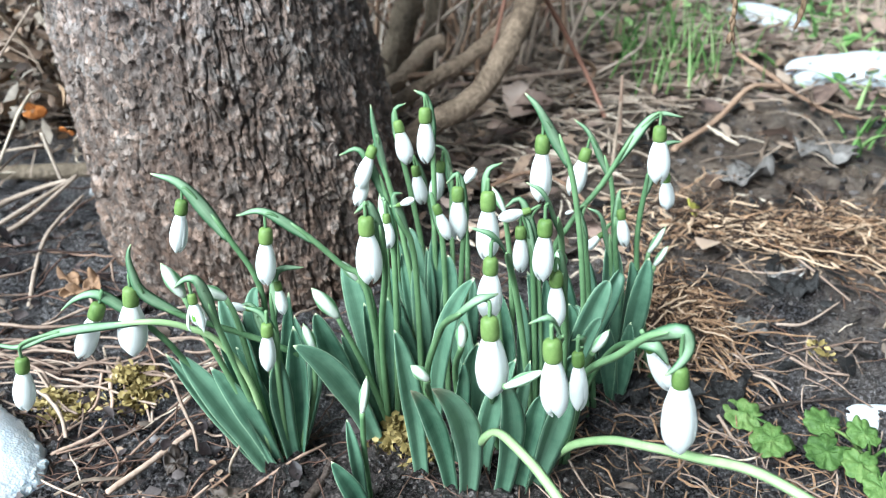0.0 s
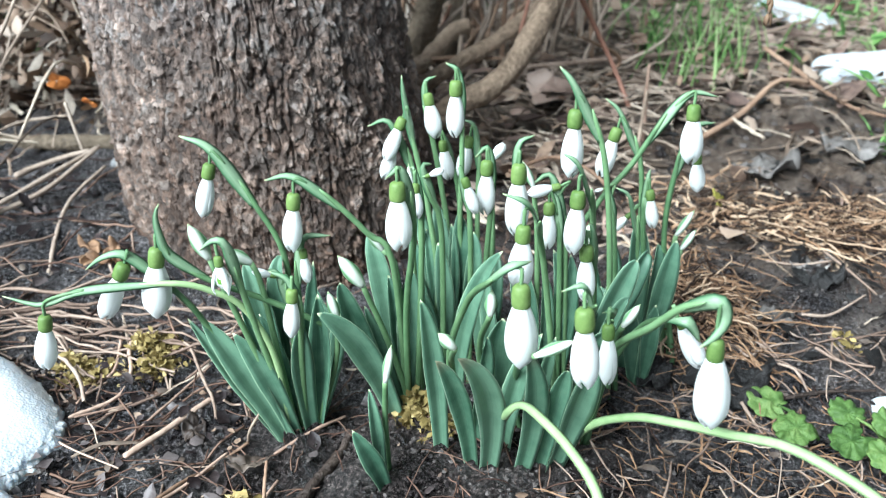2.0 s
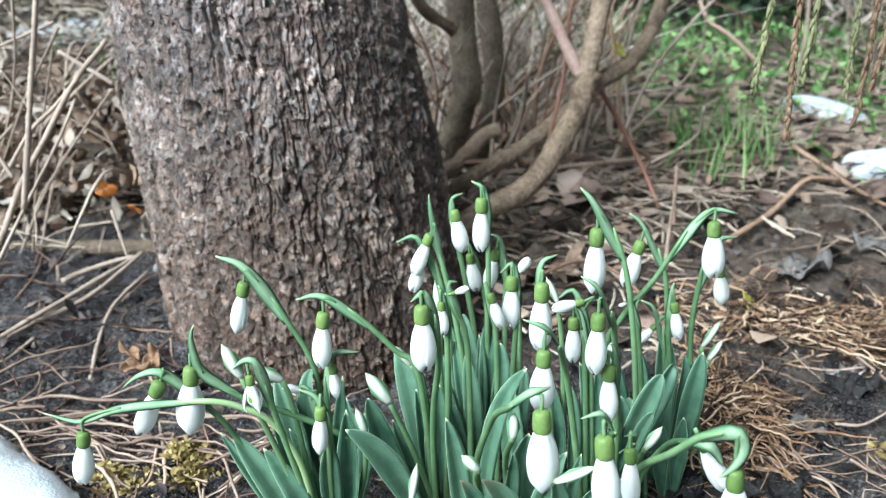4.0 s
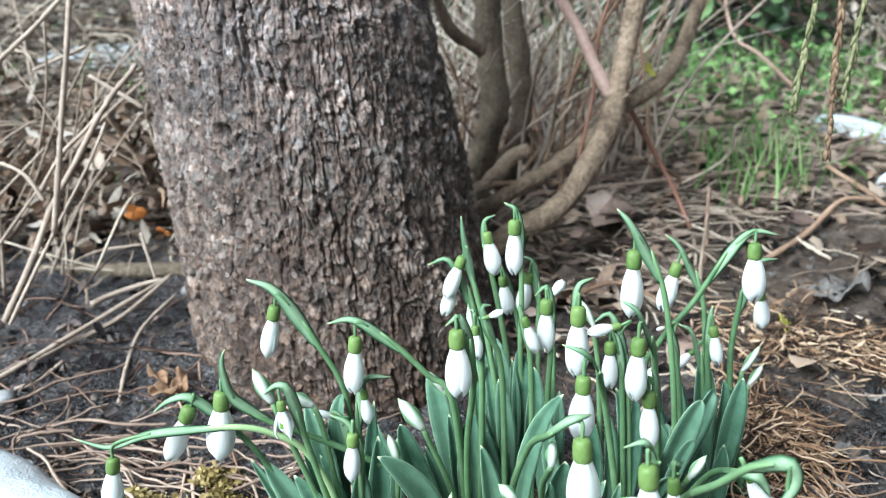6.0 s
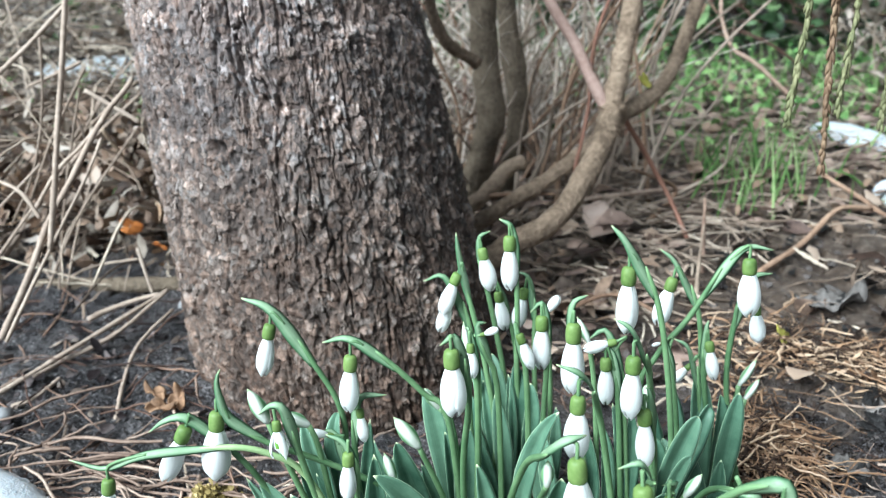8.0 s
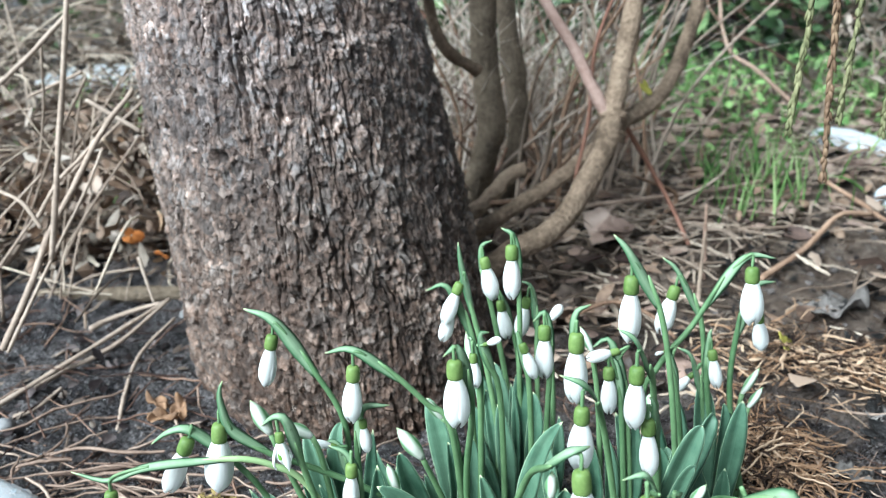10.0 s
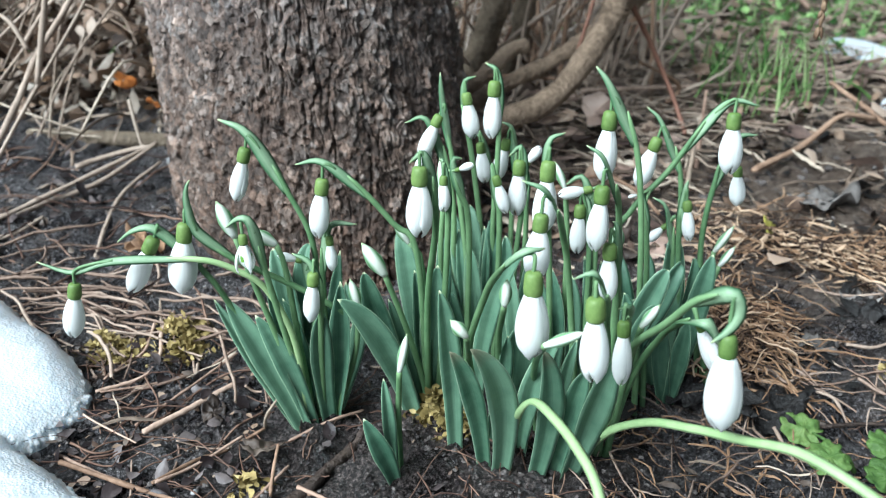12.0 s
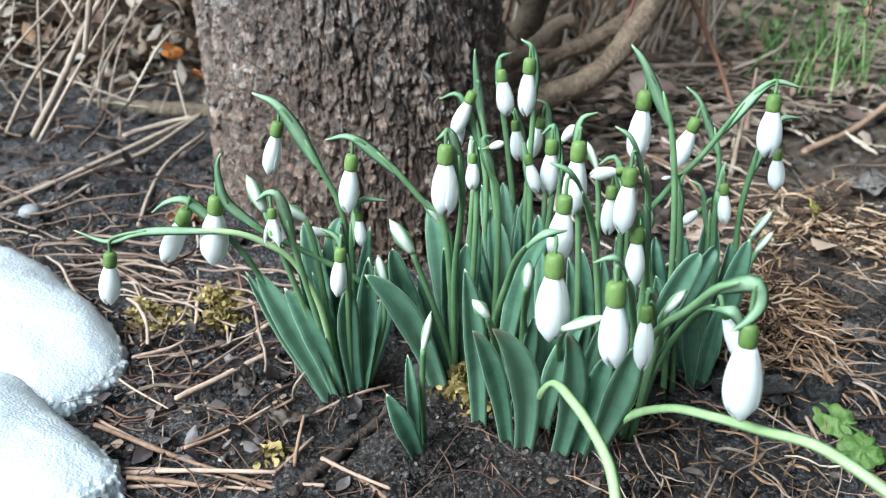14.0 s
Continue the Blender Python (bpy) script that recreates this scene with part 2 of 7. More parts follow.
def snow_material():
    m, n, l, b = nodes_of("granular_snow")
    co = n.new("ShaderNodeTexCoord").outputs["Object"]
    g = n.new("ShaderNodeTexVoronoi")
    g.feature, g.inputs["Scale"].default_value = "F1", 780
    l.new(co, g.inputs["Vector"])
    c = noise_at(n, l, co, 45, 3, 0.5)
    r = ramp(n, [(0.3, (0.436, 0.464, 0.484)), (0.7, (0.452, 0.480, 0.500))])
    l.new(c.outputs["Fac"], r.inputs[0])
    l.new(r.outputs[0], b.inputs["Base Color"])
    b.inputs["Roughness"].default_value = 0.4
    b.inputs["Subsurface Weight"].default_value = 0.55
    b.inputs["Subsurface Radius"].default_value = (0.006, 0.008, 0.01)
    b.inputs["Subsurface Scale"].default_value = 0.9
    bumped(n, l, b, g.outputs["Distance"], 0.55, 0.0006)
    return m


def soil_material():
    m, n, l, b = nodes_of("wet_dark_soil")
    co = n.new("ShaderNodeTexCoord").outputs["Object"]
    f = noise_at(n, l, co, 560, 8, 0.8)
    c = noise_at(n, l, co, 28, 4, 0.6)
    far = noise_at(n, l, co, 3.0, 3, 0.5)
    r = ramp(n, [(0.40, (0.0030, 0.0028, 0.0028)), (0.49, (0.030, 0.028, 0.0285)), (0.56, (0.135, 0.129, 0.133)), (0.66, (0.37, 0.365, 0.375))])
    l.new(f.outputs["Fac"], r.inputs[0])
    r2 = ramp(n, [(0.35, (0.5, 0.5, 0.53)), (0.65, (1.65, 1.58, 1.54))])
    l.new(c.outputs["Fac"], r2.inputs[0])
    col = mixed(n, l, r.outputs[0], r2.outputs[0], 1.0, "MULTIPLY")
    mould = ramp(n, [(0.3, (0.028, 0.020, 0.015)), (0.5, (0.105, 0.077, 0.058)), (0.7, (0.24, 0.19, 0.15))])
    patch = noise_at(n, l, co, 150, 5, 0.7)
    l.new(patch.outputs["Fac"], mould.inputs[0])
    sep = n.new("ShaderNodeSeparateXYZ")
    l.new(co, sep.inputs[0])
    wob = n.new("ShaderNodeMath")
    wob.operation, wob.inputs[1].default_value = "MULTIPLY_ADD", 0.35
    l.new(c.outputs["Fac"], wob.inputs[0])
    side = n.new("ShaderNodeMath")
    side.operation, side.inputs[1].default_value = "MULTIPLY_ADD", 0.5
    l.new(sep.outputs["X"], side.inputs[0])
    l.new(sep.outputs["Y"], side.inputs[2])
    l.new(side.outputs[0], wob.inputs[2])
    back = n.new("ShaderNodeMapRange")
    back.inputs["From Min"].default_value, back.inputs["From Max"].default_value = 0.64, 0.84
    l.new(wob.outputs[0], back.inputs["Value"])
    away = n.new("ShaderNodeVectorMath")
    away.operation = "LENGTH"
    l.new(co, away.inputs[0])
    beyond = n.new("ShaderNodeMapRange")
    beyond.inputs["From Min"].default_value, beyond.inputs["From Max"].default_value = 1.1, 2.2
    l.new(away.outputs["Value"], beyond.inputs["Value"])
    patchy = ramp(n, [(0.42, (0.0, 0.0, 0.0)), (0.58, (1.0, 1.0, 1.0))])
    l.new(far.outputs["Fac"], patchy.inputs[0])
    where = mixed(n, l, back.outputs[0], patchy.outputs[0], beyond.outputs[0])
    col = mixed(n, l, col, mould.outputs[0], where)
    # mound under the clump's front: darker crumbly soil, with leaf-base shade put into its colour
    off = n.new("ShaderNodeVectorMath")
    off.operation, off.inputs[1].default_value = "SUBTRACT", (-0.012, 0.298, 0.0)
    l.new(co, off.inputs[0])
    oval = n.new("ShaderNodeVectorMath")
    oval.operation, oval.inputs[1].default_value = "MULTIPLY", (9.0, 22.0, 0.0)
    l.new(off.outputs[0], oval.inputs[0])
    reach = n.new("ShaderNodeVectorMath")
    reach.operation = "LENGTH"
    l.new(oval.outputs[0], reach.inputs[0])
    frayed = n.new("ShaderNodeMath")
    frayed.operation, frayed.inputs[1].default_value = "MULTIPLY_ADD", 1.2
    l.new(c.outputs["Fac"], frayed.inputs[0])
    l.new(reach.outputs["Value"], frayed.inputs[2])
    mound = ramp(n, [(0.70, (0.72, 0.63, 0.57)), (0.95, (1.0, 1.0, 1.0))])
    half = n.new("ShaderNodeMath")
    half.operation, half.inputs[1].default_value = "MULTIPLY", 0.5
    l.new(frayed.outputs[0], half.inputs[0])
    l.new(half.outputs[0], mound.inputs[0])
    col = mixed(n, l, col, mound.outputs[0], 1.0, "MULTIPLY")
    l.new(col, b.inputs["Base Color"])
    rr = ramp(n, [(0.38, (0.16, 0.16, 0.16)), (0.62, (0.55, 0.55, 0.55))])
    l.new(c.outputs["Fac"], rr.inputs[0])
    l.new(rr.outputs[0], b.inputs["Roughness"])
    b.inputs["Specular IOR Level"].default_value = 0.5
    bumped(n, l, b, f.outputs["Fac"], 1.0, 0.005)
    return m


def bark_material():
    m, n, l, b = nodes_of("flaky_trunk_bark")
    co = n.new("ShaderNodeTexCoord").outputs["Object"]
    f = noise_at(n, l, co, 420, 6, 0.65, (1, 1, 0.6))
    c = noise_at(n, l, co, 22, 4, 0.6)
    tone = n.new("ShaderNodeAttribute")
    tone.attribute_name = "plate"
    s = n.new("ShaderNodeMath")
    s.operation = "MULTIPLY_ADD"
    s.inputs[1].default_value = 0.42
    l.new(tone.outputs["Fac"], s.inputs[0])
    bend = noise_at(n, l, co, 90, 3, 0.6)
    shift = n.new("ShaderNodeVectorMath")
    shift.operation = "MULTIPLY_ADD"
    shift.inputs[1].default_value = (0.012, 0.012, 0.012)
    l.new(bend.outputs["Color"], shift.inputs[0])
    l.new(co, shift.inputs[2])
    squash = n.new("ShaderNodeMapping")
    squash.inputs["Scale"].default_value = (1, 1, 0.7)
    l.new(shift.outputs[0], squash.inputs["Vector"])
    chip = n.new("ShaderNodeTexVoronoi")
    chip.inputs["Scale"].default_value = 290
    l.new(squash.outputs[0], chip.inputs["Vector"])
    chip_tone = n.new("ShaderNodeSeparateColor")
    l.new(chip.outputs["Color"], chip_tone.inputs[0])
    both = n.new("ShaderNodeMath")
    both.operation, both.inputs[1].default_value = "MULTIPLY_ADD", 0.55
    l.new(chip_tone.outputs[0], both.inputs[0])
    l.new(f.outputs["Fac"], both.inputs[2])
    h = n.new("ShaderNodeMath")
    h.operation, h.inputs[1].default_value = "MULTIPLY", 0.46
    l.new(both.outputs[0], h.inputs[0])
    l.new(h.outputs[0], s.inputs[2])
    r = ramp(n, [(0.20, (0.022, 0.0165, 0.0145)), (0.42, (0.060, 0.0465, 0.040)), (0.62, (0.113, 0.090, 0.078)), (0.88, (0.235, 0.203, 0.185))])
    l.new(s.outputs[0], r.inputs[0])
    r2 = ramp(n, [(0.35, (0.82, 0.85, 0.88)), (0.65, (1.08, 1.02, 0.95))])
    l.new(c.outputs["Fac"], r2.inputs[0])
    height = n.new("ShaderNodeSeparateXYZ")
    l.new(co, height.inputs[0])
    # bark paler with height: patchy lichen, plus brighter skylight put into the colour
    lichen_and_light = n.new("ShaderNodeMath")
    lichen_and_light.operation, lichen_and_light.inputs[1].default_value = "MULTIPLY_ADD", 0.55
    l.new(c.outputs["Fac"], lichen_and_light.inputs[0])
    l.new(height.outputs["Z"], lichen_and_light.inputs[2])
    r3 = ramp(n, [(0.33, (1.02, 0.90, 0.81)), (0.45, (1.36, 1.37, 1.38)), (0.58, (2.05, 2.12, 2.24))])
    l.new(lichen_and_light.outputs[0], r3.inputs[0])
    col = mixed(n, l, r.outputs[0], r2.outputs[0], 1.0, "MULTIPLY")
    hue = ramp(n, [(0.1, (0.82, 0.88, 0.93)), (0.5, (1.0, 0.98, 0.97)), (0.9, (1.14, 1.03, 0.96))])
    l.new(chip_tone.outputs[1], hue.inputs[0])
    col = mixed(n, l, col, hue.outputs[0], 1.0, "MULTIPLY")
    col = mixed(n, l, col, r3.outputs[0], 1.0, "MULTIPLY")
    gap = n.new("ShaderNodeTexVoronoi")
    gap.feature, gap.inputs["Scale"].default_value = "DISTANCE_TO_EDGE", 220
    l.new(squash.outputs[0], gap.inputs["Vector"])
    far = n.new("ShaderNodeVectorMath")
    far.operation, far.inputs[1].default_value = "DISTANCE", (-0.035, -0.085, 0.235)
    l.new(co, far.inputs[0])
    crust = n.new("ShaderNodeMath")
    crust.operation, crust.inputs[1].default_value = "MULTIPLY_ADD", 0.13
    l.new(bend.outputs["Fac"], crust.inputs[0])
    l.new(far.outputs["Value"], crust.inputs[2])
    pale = ramp(n, [(0.085, (1.28, 1.29, 1.34)), (0.16, (1.0, 1.0, 1.0))])
    l.new(crust.outputs[0], pale.inputs[0])
    col = mixed(n, l, col, pale.outputs[0], 1.0, "MULTIPLY")
    crack = ramp(n, [(0.01, (0.72, 0.70, 0.68)), (0.06, (1.0, 1.0, 1.0))])
    l.new(gap.outputs["Distance"], crack.inputs[0])
    l.new(mixed(n, l, col, crack.outputs[0], 1.0, "MULTIPLY"), b.inputs["Base Color"])
    b.inputs["Roughness"].default_value, b.inputs["Specular IOR Level"].default_value = 0.6, 0.25
    deep = n.new("ShaderNodeMath")
    deep.operation, deep.inputs[1].default_value = "MULTIPLY_ADD", 0.6
    l.new(crack.outputs[0], deep.inputs[0])
    l.new(both.outputs[0], deep.inputs[2])
    bumped(n, l, b, deep.outputs[0], 1.0, 0.0022)
    return m


CRUMB = surface("soil_crumb", [(0.2, (0.013, 0.010, 0.010)), (0.5, (0.030, 0.025, 0.023)), (0.74, (0.064, 0.054, 0.049)), (0.95, (0.108, 0.095, 0.089))], 700, 90, 0.4, 0.6, 0.0008, "island", 0.85)
SNOW, SOIL, BARK = snow_material(), soil_material(), bark_material()
FLAKE = surface("bark_flake", [(0.2, (0.088, 0.066, 0.054)), (0.5, (0.263, 0.198, 0.165)), (0.8, (0.525, 0.432, 0.378))], 1300, 200, 0.5, 1.0, 0.0015, "object", 0.6)


# ---- small geometry kit ----
rng = np.random.default_rng(7)


def hash3(i, j, k, seed):
    h = (i.astype(np.int64) * 374761393 + j.astype(np.int64) * 668265263 + k.astype(np.int64) * 2147483647 + seed * 974711) & 0xFFFFFFFF
    h = ((h ^ (h >> 13)) * 1274126177) & 0xFFFFFFFF
    h = ((h ^ (h >> 16)) * 2246822519) & 0xFFFFFFFF
    return ((h ^ (h >> 15)) & 0xFFFFFF) / float(0x1000000)


def vnoise(x, y, seed=0):
    i, j = np.floor(x), np.floor(y)
    a, b = x - i, y - j
    a, b = a * a * (3 - 2 * a), b * b * (3 - 2 * b)
    z = np.zeros_like(i)
    n00, n10 = hash3(i, j, z, seed), hash3(i + 1, j, z, seed)
    n01, n11 = hash3(i, j + 1, z, seed), hash3(i + 1, j + 1, z, seed)
    return (n00 * (1 - a) + n10 * a) * (1 - b) + (n01 * (1 - a) + n11 * a) * b - 0.5


def fbm(x, y, seed=0, octaves=4):
    return sum(vnoise(x * 2 ** o, y * 2 ** o, seed + o) / 2 ** o for o in range(octaves))


def cells(x, y, seed=0):
    """Distance to the nearest and second nearest of jittered seeds, a random number and the offset in the nearest cell."""
    i, j = np.floor(x), np.floor(y)
    f1, f2 = np.full(x.shape, 9.0), np.full(x.shape, 9.0)
    rid, ox, oy = np.zeros(x.shape), np.zeros(x.shape), np.zeros(x.shape)
    for di in (-1, 0, 1):
        for dj in (-1, 0, 1):
            a, b = i + di, j + dj
            z = np.zeros_like(a)
            dx, dy = a + hash3(a, b, z, seed) - x, b + hash3(a, b, z + 1, seed) - y
            d = np.hypot(dx, dy)
            near = d < f1
            f2 = np.where(near, f1, np.minimum(f2, d))
            rid, ox, oy = np.where(near, hash3(a, b, z + 2, seed), rid), np.where(near, dx, ox), np.where(near, dy, oy)
            f1 = np.where(near, d, f1)
    return f1, f2, rid, ox, oy


def mesh_of(name, verts, faces, material, uv=None, smooth=True):
    me = bpy.data.meshes.new(name)
    me.from_pydata(np.asarray(verts).tolist(), [], [list(map(int, f)) for f in faces])
    me.polygons.foreach_set("use_smooth", [smooth] * len(me.polygons))
    if uv is not None:
        layer = me.uv_layers.new(name="UVMap")
        idx = np.zeros(len(me.loops), dtype=np.int64)
        me.loops.foreach_get("vertex_index", idx)
        layer.data.foreach_set("uv", np.asarray(uv)[idx].astype(np.float32).ravel())
    me.materials.append(material)
    return me


def part(name, me, parent, label=""):
    ob = new(name, me)
    ob.parent = parent
    return tagged(ob, label)


def thing(name, at, label, category, group="", kind=""):
    ob = new(name)
    ob.empty_display_size = 0.01
    ob.location = at
    return tagged(ob, label, category, group, kind)


def spline(points, n):
    """A smooth curve through the points, n samples."""
    p = np.asarray(points, dtype=float)
    p = np.vstack([2 * p[0] - p[1], p, 2 * p[-1] - p[-2]])
    seg = len(p) - 3
    d = np.linalg.norm(np.diff(p[1:-1], axis=0), axis=1)
    cum = np.concatenate([[0], np.cumsum(d)])
    out = []
    for s in np.linspace(0, cum[-1], n):
        k = min(int(np.searchsorted(cum, s, side="right")) - 1, seg - 1)
        u = (s - cum[k]) / d[k]
        a, b, c, e = p[k:k + 4]
        out.append(0.5 * (2 * b + (c - a) * u + (2 * a - 5 * b + 4 * c - e) * u * u + (3 * b - a - 3 * c + e) * u ** 3))
    return np.array(out)


def unit(v):
    return v / np.maximum(np.linalg.norm(v, axis=-1, keepdims=True), 1e-9)


def grid_faces(rows, cols, closed):
    r, c = np.meshgrid(np.arange(rows - 1), np.arange(cols if closed else cols - 1), indexing="ij")
    d = (c + 1) % cols
    return np.stack([r * cols + c, r * cols + d, (r + 1) * cols + d, (r + 1) * cols + c], -1).reshape(-1, 4)


def sweep(path, radii, sides=8, wobble=0.0, seed=1):
    """A round rod along a path with closed rounded ends: verts, faces, uv."""
    n = len(path)
    t = unit(np.gradient(path, axis=0))
    up = np.array([0.31, 0.72, 0.62])
    a = unit(np.cross(t, up))
    b = np.cross(t, a)
    th = np.linspace(0, 2 * np.pi, sides, endpoint=False)
    r = np.asarray(radii)[:, None] * np.ones(sides)
    if wobble:
        s = np.linspace(0, 1, n)[:, None] * n * 0.7
        r = r * (1 + wobble * 2 * vnoise(s + 0 * th, np.cos(th)[None, :] * 1.5 + 5 + 0 * s, seed) + wobble * vnoise(s * 3 + 0 * th, np.sin(th)[None, :] * 2 + 9 + 0 * s, seed + 3))
    v = path[:, None] + r[..., None] * (np.cos(th)[None, :, None] * a[:, None] + np.sin(th)[None, :, None] * b[:, None])
    v = v.reshape(-1, 3)
    f = grid_faces(n, sides, True).tolist()
    uv = np.stack(np.meshgrid(np.linspace(0, 1, n), np.abs(np.linspace(-1, 1, sides)), indexing="ij")[::-1], -1).reshape(-1, 2)
    uv[:, 0] = 0.25 + 0.5 * uv[:, 0]
    ends = np.array([path[0] - t[0] * radii[0] * 0.4, path[-1] + t[-1] * radii[-1] * 0.6])
    v, uv = np.vstack([v, ends]), np.vstack([uv, [[0.5, 0], [0.5, 1]]])
    m = n * sides
    f += [[m, (k + 1) % sides, k] for k in range(sides)]
    f += [[m + 1, m - sides + k, m - sides + (k + 1) % sides] for k in range(sides)]
    return v, f, uv


def strands(p, r, sides=4):
    """Many thin rods at once. p: strands x points x 3, r: strands x points."""
    s, n, _ = p.shape
    t = unit(np.gradient(p, axis=1))
    a = unit(np.cross(t, unit(rng.normal(size=(s, 1, 3)) + np.array([0, 0, 1.5]))))
    b = np.cross(t, a)
    th = np.linspace(0, 2 * np.pi, sides, endpoint=False)
    v = p[:, :, None] + r[:, :, None, None] * (np.cos(th)[:, None] * a[:, :, None] + np.sin(th)[:, None] * b[:, :, None])
    one = grid_faces(n, sides, True)
    f = (one[None] + (np.arange(s) * n * sides)[:, None, None]).reshape(-1, 4)
    return v.reshape(-1, 3), f


def blade(path, width, facing, thick, keel, fold=1.5):
    """A strap-like blade with a folded section: verts, faces, uv. width: half width at each point."""
    n = len(path)
    t = unit(np.gradient(path, axis=0))
    nor = unit(facing - np.sum(facing * t, axis=1, keepdims=True) * t)
    side = np.cross(t, nor)
    a = np.array([-1, -0.6, -0.25, 0, 0.25, 0.6, 1, 0.6, 0.25, 0, -0.25, -0.6])
    lay = np.array([0, 0.5, 0.8, 0.8, 0.8, 0.5, 0, -0.5, -1, -1.2, -1, -0.5])
    w = np.asarray(width)[:, None]
    off = keel * w * (np.abs(a) ** fold - 0.4)[None] + 0.5 * thick * lay[None] * np.minimum(1, w / (thick * 1.2))
    v = path[:, None] + (w * a[None])[..., None] * side[:, None] + off[..., None] * nor[:, None]
    k = len(a)
    f = grid_faces(n, k, True).tolist() + [list(range(k))[::-1], list(range((n - 1) * k, n * k))]
    uv = np.stack([np.broadcast_to((a + 1) / 2, (n, k)), np.broadcast_to(np.linspace(0, 1, n)[:, None], (n, k))], -1).reshape(-1, 2)
    return v.reshape(-1, 3), f, uv


def lathe(origin, axis, profile, sides=14, ridge=0.0):
    """A solid of revolution: profile rows of (distance along axis, radius)."""
    axis = unit(np.asarray(axis))
    a = unit(np.cross(axis, [0.2, 0.9, 0.3]))
    b = np.cross(axis, a)
    th = np.linspace(0, 2 * np.pi, sides, endpoint=False)
    v = []
    for d, r in profile:
        rr = r * (1 + ridge * np.cos(6 * th))
        v.append(np.asarray(origin) + axis * d + rr[:, None] * (np.cos(th)[:, None] * a + np.sin(th)[:, None] * b))
    v = np.vstack(v)
    m = (len(profile) - 1) * sides
    return v, grid_faces(len(profile), sides, True).tolist() + [list(range(sides))[::-1], list(range(m, m + sides))]


# ---- ground ----
def gz(x, y):
    """Height of the ground: a garden bed that climbs gently away, with a low mound under the clump."""
    u = np.minimum(y, 2.2) - 0.33
    z = 0.04 * u + 0.04 * (u + np.sqrt(u * u + 0.0009)) - 0.0005
    z = z + 0.012 * np.exp(-(((x - 0.01) / 0.10) ** 2 + ((y - 0.30) / 0.06) ** 2))
    return z + 0.008 * np.exp(-(((x - 0.19) / 0.09) ** 2 + ((y - 0.42) / 0.07) ** 2))


def soil_relief(x, y):
    near = np.clip(1.5 - np.hypot(x, y - 0.5) * 0.75, 0.0, 1)
    f1, f2, rid, ox, oy = cells(x * 70 + fbm(x * 30, y * 30, 5), y * 70, 3)
    clod = np.clip(1 - f1 * 1.3, 0, 1) * rid
    calm = 1 - 0.25 * np.exp(-(((x - 0.012) / 0.05) ** 2 + ((y - 0.30) / 0.03) ** 2) ** 2)
    bed = np.exp(-(((x + 0.02) / 0.16) ** 4 + ((y - 0.29) / 0.10) ** 4))
    g1, g2, gid, ox, oy = cells(x * 210 + 2 * fbm(x * 90, y * 90, 6), y * 210, 8)
    fine = 0.0030 * np.clip(1 - g1 * 1.25, 0, 1) * gid + 0.0022 * fbm(x * 330, y * 330, 19, 2)
    return calm * near * (0.010 * fbm(x * 14, y * 14, 11, 4) + 0.007 * fbm(x * 85, y * 85, 17, 3) + 0.0055 * clod + bed * fine)


def build_ground():
    far = np.geomspace(0.02, 60, 34)
    xs = np.concatenate([(-0.52 - far)[::-1], np.arange(-0.52, -0.18, 0.0032), np.arange(-0.18, 0.13, 0.0011), np.arange(0.131, 0.62, 0.0032), 0.62 + far])
    ys = np.concatenate([(0.10 - far)[::-1], np.arange(0.10, 0.215, 0.0032), np.arange(0.216, 0.375, 0.0011), np.arange(0.376, 1.12, 0.0032), 1.12 + far])
    gy, gx = np.meshgrid(ys, xs, indexing="ij")
    z = gz(gx, gy) + soil_relief(gx, gy)
    v = np.stack([gx, gy, z], -1).reshape(-1, 3)
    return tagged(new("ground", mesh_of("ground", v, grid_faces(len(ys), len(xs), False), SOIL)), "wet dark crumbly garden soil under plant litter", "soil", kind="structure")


build_ground()


# ---- the tree trunk ----
def trunk_axis(z):
    zz = np.minimum(z, 0.55)
    return -0.131 - 0.195 * (zz - 0.1), 0.549 + 0.17 * (zz - 0.1)


